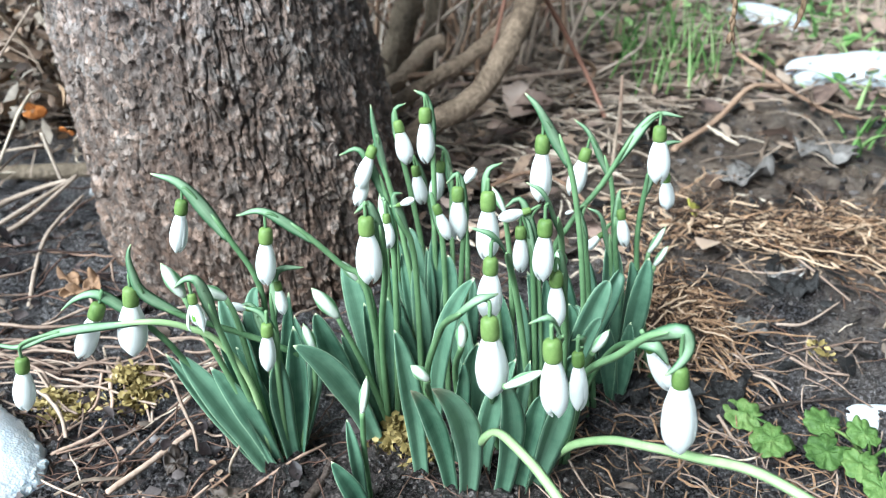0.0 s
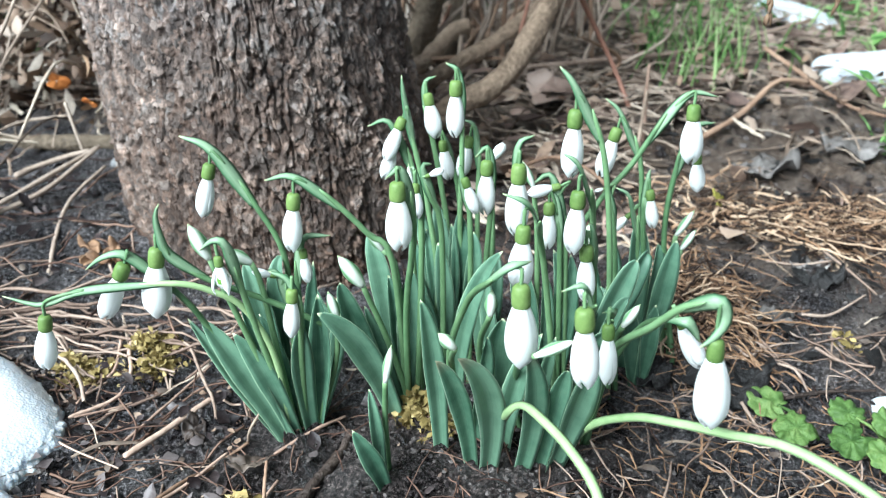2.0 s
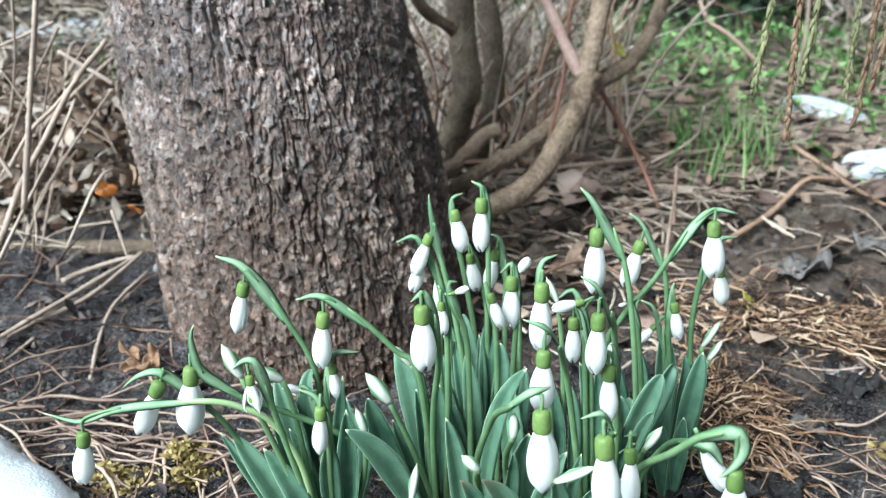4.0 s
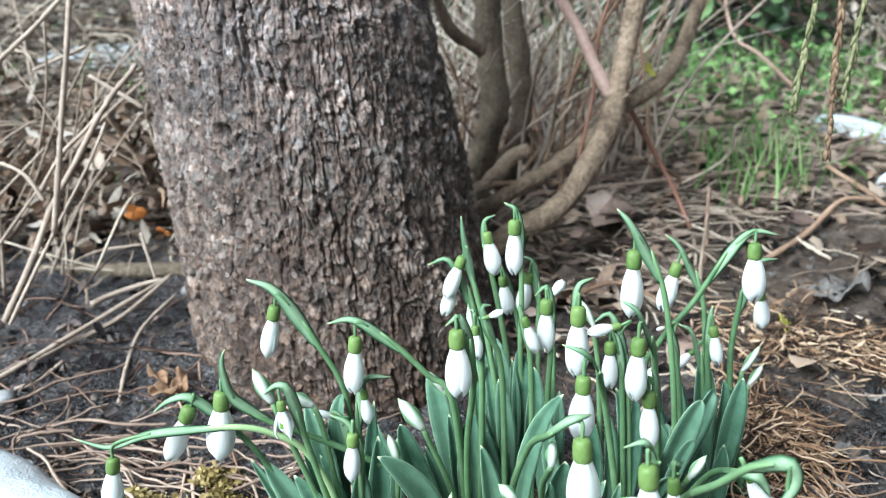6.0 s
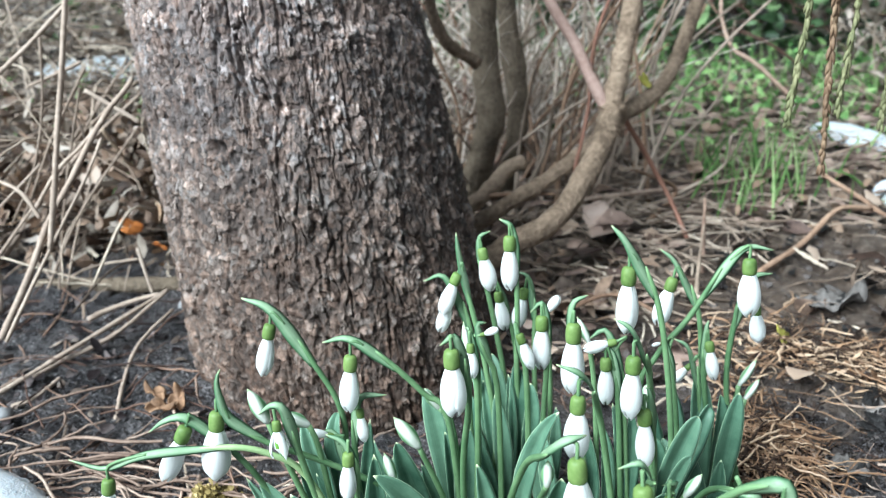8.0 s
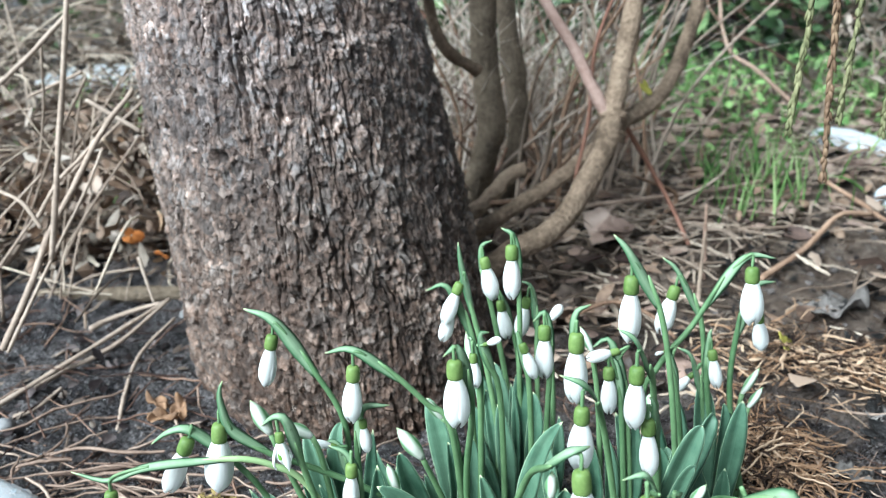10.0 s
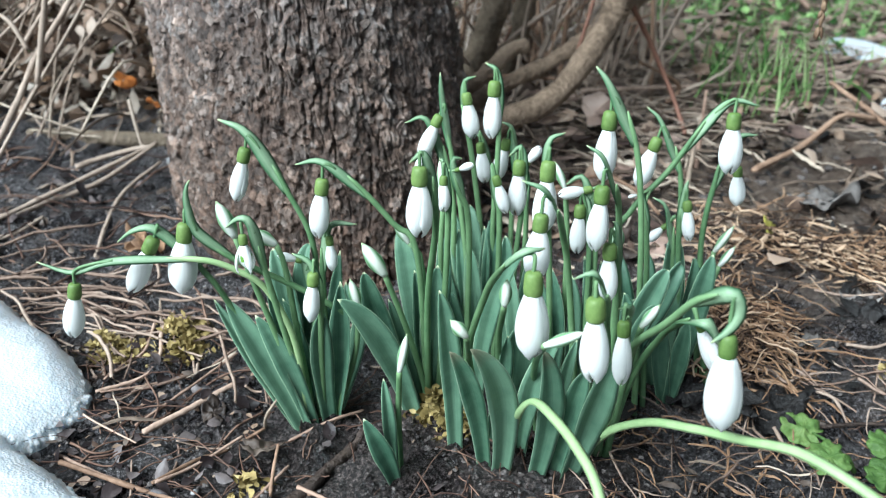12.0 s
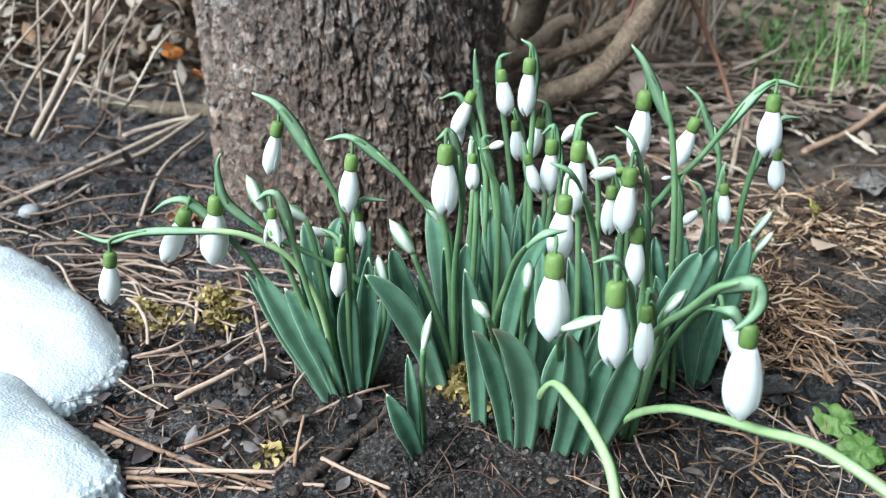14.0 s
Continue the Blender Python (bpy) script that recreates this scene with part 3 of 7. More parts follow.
def bark(tt, zz):
    """Radius of the trunk at an angle and height, and the tone of the bark plate there."""
    r = 0.102 - 0.06 * (np.minimum(zz, 0.5) - 0.1) - 0.012 * np.clip((0.055 - zz) / 0.07, 0, 1) ** 1.5
    u, w = tt * 0.102, zz
    wx, wy = np.cos(tt) * 0.102, np.sin(tt) * 0.102
    warp = fbm(u * 60, w * 30, 41, 3)
    low = 0.010 * fbm(wx * 14 + 3, wy * 14 + w * 4, 31, 3) + 0.004 * fbm(wx * 40 + 7, wy * 40 + w * 16, 35, 2)
    # long upright furrows that wander and break off
    n1 = fbm(u * 75 + 0.8 * warp, w * 13 + 0.5 * warp, 51, 3)
    n2 = fbm(u * 150 + 1.2 * warp + 40, w * 34, 55, 3)
    gate = np.clip(0.5 + 2.2 * fbm(u * 45, w * 22, 57, 2), 0, 1)
    furrow = 0.0036 * np.exp(-(n1 / 0.055) ** 2) * (0.35 + 0.65 * gate) + 0.0026 * np.exp(-(n2 / 0.06) ** 2) * gate
    # flat flakes of several sizes, each with a lifted lower edge
    f1, f2, rid, ox, oy = cells(u * 175 + 1.7 * fbm(u * 160, w * 160, 61, 3), w * 150 + 1.7 * fbm(u * 150 + 9, w * 150, 71, 3), 81)
    edge = np.clip((f2 - f1) * 5.0, 0, 1) ** 0.5
    pick = np.floor(rid * 9999)
    tilt = (hash3(pick, rid * 0, rid * 0, 5) - 0.5) * ox + (hash3(pick, rid * 0 + 1, rid * 0, 5) - 0.15) * oy
    h1, h2, hid, hx, hy = cells(u * 300 + 1.6 * warp, w * 230 + 1.6 * warp, 91)
    scale = edge * rid ** 2 * 0.0022 + 0.0032 * tilt * edge * (rid > 0.3) + 0.0010 * hid * np.clip((h2 - h1) * 5, 0, 1)
    rough = scale - furrow + 0.0016 * warp + 0.0006 * fbm(u * 500, w * 500, 95, 2)
    # an old branch scar: a raised ring round a hollow
    knot = np.hypot((tt + 1.83) * 0.095, (zz - 0.182) * 1.15) / 0.0075 + 0.5 * warp
    rough = rough + 0.0022 * np.exp(-((knot - 1.0) / 0.3) ** 2) - 0.0050 * np.exp(-(knot / 0.62) ** 2)
    return r + low + rough - 0.0035, 0.74 * rid ** 2.2 + 0.26 * hid + 0.14 * warp + 0.10


def build_trunk():
    th = np.concatenate([np.linspace(-np.pi, 0, 660, endpoint=False), np.linspace(0, np.pi, 60, endpoint=False)])
    zs = np.concatenate([np.arange(-0.03, 0.36, 0.0009), np.linspace(0.36, 2.3, 60)])
    zz, tt = np.meshgrid(zs, th, indexing="ij")
    r, tone = bark(tt, zz)
    cx, cy = trunk_axis(zz)
    foot = np.array([-0.13, 0.55, 0.0])
    v = np.stack([cx + r * np.cos(tt), cy + r * np.sin(tt), zz], -1).reshape(-1, 3)
    trunk = thing("tree", foot, "old tree trunk with flaky cracked grey-brown bark", "tree")
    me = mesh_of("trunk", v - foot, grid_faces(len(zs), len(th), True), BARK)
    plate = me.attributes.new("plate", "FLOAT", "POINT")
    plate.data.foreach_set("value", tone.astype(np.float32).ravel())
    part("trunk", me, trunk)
    # loose flakes of bark that stand off the trunk
    flakes = []
    for q in range(14):
        n, sides = 3, 9
        th2 = np.linspace(0, 2 * np.pi, sides, endpoint=False)
        rim = rng.uniform(0.65, 1.15, sides)
        rows = [np.stack([k * rim * np.cos(th2), k * rim * np.sin(th2) * 1.35, 0.10 * k * k * (0.6 + np.sin(th2)) + rng.normal(0, 0.03, sides)], -1) for k in (1.0, 0.97, 0.5)]
        rows[0][:, 2] -= 0.28
        pv = np.vstack([*rows, [[0, 0, 0.02]]])
        pf = grid_faces(n, sides, True).tolist() + [[2 * sides + k, 2 * sides + (k + 1) % sides, 3 * sides] for k in range(sides)]
        flakes.append(mesh_of("bark_flake", pv, pf, FLAKE, smooth=False))
    for q in range(300):
        ang, z = rng.uniform(-np.pi * 1.02, 0.02 * np.pi), rng.uniform(0.02, 0.36)
        r0 = float(bark(np.array([ang]), np.array([z]))[0][0])
        cx, cy = trunk_axis(z)
        ob = part("bark_flake", flakes[q % 14], trunk)
        s = rng.uniform(0.0012, 0.0028)
        out = Matrix(((-math.sin(ang), 0, math.cos(ang)), (math.cos(ang), 0, math.sin(ang)), (0, 1, 0))).to_4x4()
        ob.matrix_basis = Matrix.Translation(Vector((cx + (r0 + 0.0004) * math.cos(ang), cy + (r0 + 0.0004) * math.sin(ang), z)) - Vector(foot)) @ out @ pose(0, 0, 0, rng.uniform(-6, 12), rng.uniform(-9, 9), rng.uniform(-40, 40)) @ Matrix.Scale(s, 4)
    return trunk


build_trunk()


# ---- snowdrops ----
# direction towards the camera; leaves, spathes and bent stems are turned to face it
CAMERA_SIDE = np.array([0.05, -0.86, 0.5])
PLANTS = []


def tepal_mesh(origin, axis, length, radius, azimuth, spread, half=1.15, seed=0):
    """One petal of the bell: a curved shell hung from origin along axis, opened outward by spread (radians)."""
    n, k = 15, 9
    s = np.linspace(0, 1, n)
    knots = (0, 0.12, 0.25, 0.4, 0.55, 0.7, 0.82, 0.92, 1)
    env = np.interp(s, knots, (0.47, 0.66, 0.83, 0.95, 1.0, 0.95, 0.81, 0.58, 0.24))
    lobe = np.clip(1 - (np.clip(s - 0.45, 0, 1) / 0.555) ** 3.2, 0.0, 1) ** 0.6 * (0.8 + 0.2 * np.clip(s / 0.3, 0, 1))
    ang = np.linspace(-1, 1, k)
    axis = unit(np.asarray(axis))
    a = unit(np.cross(axis, [0.35, 0.8, 0.25]))
    b = np.cross(axis, a)
    v = []
    for layer in (0.0, 0.00035):
        for i in range(n):
            phi = azimuth + ang * half * lobe[i]
            r = radius * env[i] * (1 + 0.05 * np.cos(ang * 2.2)) - layer
            d = s[i] * length - 0.04 * length * (ang ** 2) * (s[i] > 0.8)
            v.append(np.stack([r * np.cos(phi), r * np.sin(phi), np.broadcast_to(d, k)], -1))
    v = np.vstack(v)
    if spread:
        out = np.array([np.cos(azimuth), np.sin(azimuth)])
        rad, dep = v[:, :2] @ out, v[:, 2].copy()
        c, e = np.cos(spread), np.sin(spread)
        new_rad, new_dep = c * rad + e * dep, c * dep - e * rad
        v[:, :2] += (new_rad - rad)[:, None] * out
        v[:, 2] = new_dep
    w = np.asarray(origin) + v[:, :1] * a + v[:, 1:2] * b + v[:, 2:3] * axis
    f1 = grid_faces(n, k, False)
    m = n * k
    f = f1.tolist() + (f1[:, ::-1] + m).tolist()
    rim = [i * k for i in range(n)] + [(n - 1) * k + j for j in range(1, k)] + [i * k + k - 1 for i in range(n - 2, -1, -1)] + list(range(k - 2, 0, -1))
    f += [[rim[q], rim[(q + 1) % len(rim)], rim[(q + 1) % len(rim)] + m, rim[q] + m] for q in range(len(rim))]
    uv = np.stack([np.tile((ang + 1) / 2, 2 * n), np.tile(np.repeat(s, k), 2)], -1)
    return w, f, uv


def add(name, geo, material, parent, base, label=""):
    v, f, *uv = geo
    return part(name, mesh_of(name, v - base, f, material, uv[0] if uv else None), parent, label)


def snowdrop(stem, spathe, ovary, tip, spread=0.0, spin=None, fat=None, hood=0.0022, capsule=1.0, facing=None, stalk=None):
    """A flowering snowdrop: stem from the soil to the joint, spathe arching on, and the bell that hangs from it."""
    base = np.array(stem[0])
    label = "snowdrop with a wide-open white flower showing green marks" if spread else "snowdrop with white bell flower hanging from arched green stem"
    ob = thing("snowdrop", base, label, "flower", "snowdrops in the clump")
    PLANTS.append((base, ob))
    i = len(PLANTS)
    o, e = np.array(ovary), np.array(tip)
    path = spline(stem, 6 * len(stem))
    thick = np.linspace(0.0016, 0.0013, len(path))
    thick[-3:] *= (0.9, 0.7, 0.3)
    add("stem", sweep(path, thick, 8), stalk or STEM, ob, base)
    joint = path[-1]
    sp = spline([path[-4], *[np.array(q) for q in spathe]], 16)
    s = np.linspace(0, 1, 16)
    wid = 1.22 * hood * np.clip(0.55 + 1.5 * s, 0, 1) * np.clip((1.01 - s) / 0.6, 0, 1) ** 0.6
    bend = unit(np.cross(np.cross(sp[8] - joint, o - joint) + np.array([0, 1e-5, 0]), sp[-1] - joint))
    if np.dot(bend, o - sp[8]) > 0:
        bend = -bend
    add("spathe", blade(sp, wid, unit(0.5 * bend + 0.8 * CAMERA_SIDE) if facing is None else unit(np.array(facing)), 0.0008, -0.3), SPATHE, ob, base, "striped pale green spathe")
    top = sp[7] if np.linalg.norm(sp[7] - o) < 0.022 else sp[4]
    ax = unit(e - o)
    lift = o - ax * 0.0045 + np.array([0, 0, 0.0012])
    add("pedicel", sweep(spline([top, 0.45 * top + 0.55 * lift + np.array([0, 0, 0.001]), lift, o + ax * 0.0005], 12), np.linspace(0.0008, 0.0007, 12), 7), STEM, ob, base)
    full = np.linalg.norm(e - o)
    ol = 0.27 * full * (0.4 + 0.6 * capsule)
    orad = min(0.112 * full, 0.0033) * capsule
    prof = [(q * ol, orad * r) for q, r in ((0, 0.35), (0.05, 0.72), (0.16, 0.92), (0.4, 1), (0.7, 1.02), (0.92, 0.98), (1, 0.86))]
    add("ovary", lathe(o, ax, prof, 16, 0.02), OVARY, ob, base, "olive-green seed capsule")
    fat = 0.90 * fat if fat else 0.170 + 0.018 * math.sin(i * 2.4)
    turn = i * 1.3 if spin is None else spin
    lo = o + ax * ol * 0.93
    for q in range(3):
        az = turn + q * 2 * math.pi / 3
        add("petal", tepal_mesh(lo, ax, full - ol * 0.93, fat * full, az, spread * (0.75 + 0.25 * (q != 1)) + 0.012 * (q - 1), 0.85 if spread else 1.36, i), PETAL, ob, base)
    if spread:
        for q in range(3):
            inner = add("inner_petal", tepal_mesh(lo, ax, (full - ol) * 0.8, 0.14 * full, turn + 0.5 + q * 2 * math.pi / 3, 0.06, 1.05, i), PETAL, ob, base)
            mk = tepal_mesh(lo, ax, (full - ol) * 0.8, 0.142 * full, turn + 0.5 + q * 2 * math.pi / 3, 0.07, 0.75, i)
            keep = [f for f in mk[1] if all(60 <= g % 135 < 100 for g in f)]
            add("mark", (mk[0], keep), MARK, inner, base, "green spot on the petal")
    return ob


def bud(stem, tip, width):
    """A snowdrop bud: stem and a closed pale spathe with the white petals showing."""
    base = np.array(stem[0])
    ob = thing("snowdrop_bud", base, "closed white snowdrop bud in a green sheath on its stem", "flower bud", "snowdrop buds")
    PLANTS.append((base, ob))
    path = spline(stem, 6 * len(stem))
    add("stem", sweep(path, np.linspace(0.0016, 0.0012, len(path)), 8), STEM, ob, base)
    a, e = path[-1], np.array(tip)
    n = np.linalg.norm(e - a)
    width *= 0.70
    prof = [(q * n, width * r) for q, r in ((-0.03, 0.4), (0.08, 0.6), (0.25, 0.9), (0.45, 1), (0.65, 0.9), (0.82, 0.62), (0.94, 0.32), (1, 0.08))]
    v, f = lathe(a, e - a, prof, 16)
    # green edges of the bud are laid out as seen from the camera
    side = unit(np.cross(e - a, CAMERA_SIDE))
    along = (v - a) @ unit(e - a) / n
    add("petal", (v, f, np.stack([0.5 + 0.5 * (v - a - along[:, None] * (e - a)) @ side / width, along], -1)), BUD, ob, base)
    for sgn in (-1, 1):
        side = unit(np.cross(e - a, CAMERA_SIDE)) * sgn
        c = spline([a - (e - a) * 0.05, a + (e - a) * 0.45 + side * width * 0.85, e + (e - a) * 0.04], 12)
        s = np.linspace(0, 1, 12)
        add("sheath", blade(c, width * 0.62 * np.sin(np.pi * (0.12 + 0.86 * s)) ** 0.7, unit(side + 0.35 * CAMERA_SIDE), 0.0007, -0.5), SPATHE, ob, base, "green sheath")
    return ob


def leaf(base, mid, tip, width, material=None, turn=None):
    """A strap-shaped grey-green leaf, given to the plant that stands nearest."""
    b, m, t = np.array(base) - np.array([0, 0, 0.004]), np.array(mid), np.array(tip)
    ctrl = 2 * m - 0.5 * (b + t)
    n = 22
    s = np.linspace(0, 1, n)[:, None]
    path = (1 - s) ** 2 * b + 2 * s * (1 - s) * ctrl + s * s * t
    s = s[:, 0]
    prof = (0.62 + 0.38 * np.clip(s / 0.5, 0, 1) ** 1.2) * np.clip(1 - (np.clip(s - 0.42, 0, 1) / 0.582) ** 2.1, 0.0004, 1) ** 0.78
    home, ob = min(PLANTS, key=lambda q: float(np.linalg.norm(q[0] - b)))
    az = rng.uniform(-0.6, 0.6) if turn is None else turn
    c, e = math.cos(az), math.sin(az)
    # blade faces the camera, swung aside by az
    face = np.array([CAMERA_SIDE[0] * c - CAMERA_SIDE[1] * e, CAMERA_SIDE[0] * e + CAMERA_SIDE[1] * c, CAMERA_SIDE[2]])
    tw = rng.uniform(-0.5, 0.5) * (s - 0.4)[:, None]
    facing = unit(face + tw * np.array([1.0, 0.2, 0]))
    me = blade(path, width * 0.63 * prof, facing, 0.0013, rng.uniform(0.55, 1.05), 1.08)
    return add("leaf", me, material or LEAF, ob, home, "leaf with a browned damaged tip" if material else "")


snowdrop([(-0.0914, 0.3510, 0.0047), (-0.0825, 0.3523, 0.0774), (-0.0966, 0.3537, 0.1127), (-0.1027, 0.3550, 0.1223)], [(-0.1130, 0.3560, 0.1350), (-0.1274, 0.3580, 0.1403)], (-0.1143, 0.3550, 0.1292), (-0.1197, 0.3530, 0.1036), fat=0.165, hood=0.0029)
snowdrop([(-0.0257, 0.3426, 0.0042), (-0.0328, 0.3371, 0.0915), (-0.0430, 0.3356, 0.1064), (-0.0563, 0.3338, 0.1215), (-0.0628, 0.3330, 0.1279)], [(-0.0732, 0.3340, 0.1327), (-0.0862, 0.3360, 0.1300)], (-0.0737, 0.3330, 0.1259), (-0.0756, 0.3310, 0.0993), fat=0.180)
snowdrop([(-0.0784, 0.3255, 0.0048), (-0.0933, 0.3250, 0.0359), (-0.1113, 0.3210, 0.0653), (-0.1167, 0.3180, 0.0775), (-0.1234, 0.3170, 0.0867), (-0.1312, 0.3160, 0.0969)], [(-0.1370, 0.3155, 0.1012), (-0.1437, 0.3150, 0.1046), (-0.1517, 0.3150, 0.1020), (-0.1592, 0.3160, 0.0956)], (-0.1413, 0.3140, 0.1006), (-0.1533, 0.3120, 0.0744), fat=0.170)
snowdrop([(-0.0307, 0.3422, 0.0079), (-0.0474, 0.3340, 0.0497), (-0.0675, 0.3250, 0.0696), (-0.0861, 0.3195, 0.0822), (-0.1048, 0.3160, 0.0915), (-0.1163, 0.3130, 0.0993)], [(-0.1214, 0.3120, 0.1059), (-0.1246, 0.3120, 0.1157), (-0.1254, 0.3130, 0.1232), (-0.1240, 0.3145, 0.1275)], (-0.1266, 0.3120, 0.1094), (-0.1294, 0.3100, 0.0773), fat=0.205, hood=0.0020)
snowdrop([(-0.0798, 0.3244, 0.0047), (-0.0833, 0.3180, 0.0537), (-0.0939, 0.3140, 0.0809), (-0.1055, 0.3110, 0.0903), (-0.1165, 0.3080, 0.0950), (-0.1332, 0.3060, 0.0954)], [(-0.1475, 0.3040, 0.0942), (-0.1601, 0.3030, 0.0918), (-0.1739, 0.3030, 0.0860), (-0.1896, 0.3040, 0.0889)], (-0.1726, 0.3020, 0.0817), (-0.1755, 0.3000, 0.0561), fat=0.190, hood=0.0018, stalk=PALE_STEM)
snowdrop([(-0.0785, 0.3274, 0.0048), (-0.0864, 0.3180, 0.0532), (-0.0922, 0.3120, 0.0865), (-0.0947, 0.3090, 0.1033)], [(-0.0968, 0.3080, 0.1131), (-0.1019, 0.3080, 0.1154), (-0.1080, 0.3090, 0.1103)], (-0.1004, 0.3070, 0.1090), (-0.0986, 0.3050, 0.0922), spread=0.32, spin=0.4, fat=0.16)
bud([(-0.0793, 0.3264, 0.0047), (-0.0907, 0.3190, 0.0520), (-0.1001, 0.3130, 0.0876), (-0.1055, 0.3120, 0.1052)], (-0.1122, 0.3120, 0.1196), 0.0046)
bud([(-0.0776, 0.3265, 0.0049), (-0.0828, 0.3230, 0.0508), (-0.0868, 0.3190, 0.0892), (-0.0901, 0.3180, 0.1004)], (-0.1006, 0.3170, 0.1065), 0.0040)
snowdrop([(-0.0738, 0.3295, 0.0013), (-0.0716, 0.3178, 0.0568), (-0.0692, 0.3116, 0.0816), (-0.0693, 0.3090, 0.0910)], [(-0.0734, 0.3100, 0.0964), (-0.0816, 0.3120, 0.0999)], (-0.0719, 0.3090, 0.0938), (-0.0729, 0.3070, 0.0713), fat=0.170)
snowdrop([(-0.0717, 0.3333, 0.0015), (-0.0745, 0.3352, 0.0690), (-0.0755, 0.3360, 0.0922)], [(-0.0723, 0.3370, 0.1021), (-0.0601, 0.3390, 0.1038)], (-0.0720, 0.3360, 0.0984), (-0.0698, 0.3340, 0.0826), fat=0.180)
snowdrop([(-0.0257, 0.3426, 0.0042), (-0.0259, 0.3226, 0.0772), (-0.0222, 0.3085, 0.1183), (-0.0229, 0.2990, 0.1428)], [(-0.0262, 0.3000, 0.1505), (-0.0325, 0.3020, 0.1465)], (-0.0280, 0.2990, 0.1468), (-0.0273, 0.2970, 0.1189), fat=0.200)
snowdrop([(-0.0205, 0.3890, 0.0081), (-0.0139, 0.3900, 0.0493), (-0.0195, 0.3910, 0.0937), (-0.0253, 0.3920, 0.1200), (-0.0295, 0.3930, 0.1352)], [(-0.0313, 0.3940, 0.1476), (-0.0331, 0.3960, 0.1593)], (-0.0320, 0.3930, 0.1401), (-0.0404, 0.3910, 0.1186))
snowdrop([(-0.0222, 0.3920, 0.0083), (-0.0227, 0.3933, 0.0830), (-0.0260, 0.3947, 0.1068), (-0.0301, 0.3960, 0.1239)], [(-0.0384, 0.3970, 0.1357), (-0.0497, 0.3990, 0.1330)], (-0.0355, 0.3960, 0.1274), (-0.0417, 0.3940, 0.1080))
snowdrop([(-0.0096, 0.4020, 0.0091), (-0.0093, 0.4030, 0.0687), (-0.0141, 0.4040, 0.1031), (-0.0201, 0.4050, 0.1323), (-0.0233, 0.4060, 0.1419)], [(-0.0230, 0.4070, 0.1516), (-0.0173, 0.4090, 0.1558)], (-0.0215, 0.4060, 0.1482), (-0.0167, 0.4040, 0.1260))
snowdrop([(0.0033, 0.3990, 0.0089), (-0.0033, 0.4000, 0.0736), (-0.0038, 0.4010, 0.1164), (-0.0045, 0.4020, 0.1363), (-0.0050, 0.4030, 0.1487)], [(-0.0066, 0.4040, 0.1581), (-0.0130, 0.4060, 0.1631)], (-0.0079, 0.4030, 0.1557), (-0.0074, 0.4010, 0.1277), fat=0.172)
snowdrop([(-0.0048, 0.4140, 0.0102), (-0.0039, 0.4153, 0.0816), (-0.0089, 0.4167, 0.1093), (-0.0111, 0.4180, 0.1155)], [(-0.0127, 0.4190, 0.1213), (-0.0162, 0.4210, 0.1230)], (-0.0139, 0.4180, 0.1202), (-0.0101, 0.4160, 0.0993))
snowdrop([(0.0082, 0.4060, 0.0095), (0.0051, 0.4073, 0.0854), (0.0050, 0.4087, 0.1127), (0.0045, 0.4100, 0.1211)], [(0.0023, 0.4110, 0.1298), (-0.0039, 0.4130, 0.1332)], (0.0000, 0.4100, 0.1257), (-0.0041, 0.4080, 0.1041))
snowdrop([(0.0140, 0.3680, 0.0079), (0.0093, 0.3693, 0.0605), (0.0100, 0.3707, 0.0999), (0.0111, 0.3720, 0.1223)], [(0.0079, 0.3730, 0.1326), (0.0022, 0.3750, 0.1281)], (0.0074, 0.3720, 0.1280), (0.0080, 0.3700, 0.1015))
snowdrop([(-0.0093, 0.3513, 0.0043), (-0.0119, 0.3503, 0.0985), (-0.0173, 0.3501, 0.1184), (-0.0203, 0.3500, 0.1261)], [(-0.0207, 0.3510, 0.1316), (-0.0170, 0.3530, 0.1328)], (-0.0195, 0.3500, 0.1280), (-0.0117, 0.3480, 0.1323))
snowdrop([(0.0300, 0.3463, 0.0046), (0.0270, 0.3443, 0.0630), (0.0213, 0.3420, 0.1168), (0.0177, 0.3410, 0.1372)], [(0.0187, 0.3420, 0.1457), (0.0256, 0.3440, 0.1505)], (0.0198, 0.3410, 0.1390), (0.0201, 0.3390, 0.1064), fat=0.170)
snowdrop([(0.0451, 0.3220, 0.0095), (0.0326, 0.3194, 0.0932), (0.0270, 0.3063, 0.1220), (0.0234, 0.2770, 0.1426)], [(0.0190, 0.2780, 0.1488), (0.0101, 0.2800, 0.1513)], (0.0179, 0.2770, 0.1410), (0.0173, 0.2750, 0.1165), fat=0.205)
snowdrop([(0.0033, 0.3220, 0.0106), (-0.0068, 0.3184, 0.0540), (-0.0005, 0.3000, 0.0955), (0.0069, 0.2590, 0.1287)], [(0.0117, 0.2600, 0.1332), (0.0198, 0.2620, 0.1347)], (0.0168, 0.2590, 0.1275), (0.0186, 0.2570, 0.0951), fat=0.200, hood=0.0029)
snowdrop([(0.0470, 0.3220, 0.0093), (0.0517, 0.3177, 0.0558), (0.0469, 0.2959, 0.0913), (0.0406, 0.2470, 0.1272)], [(0.0363, 0.2480, 0.1338), (0.0292, 0.2500, 0.1302)], (0.0369, 0.2470, 0.1261), (0.0399, 0.2450, 0.0956), fat=0.172)
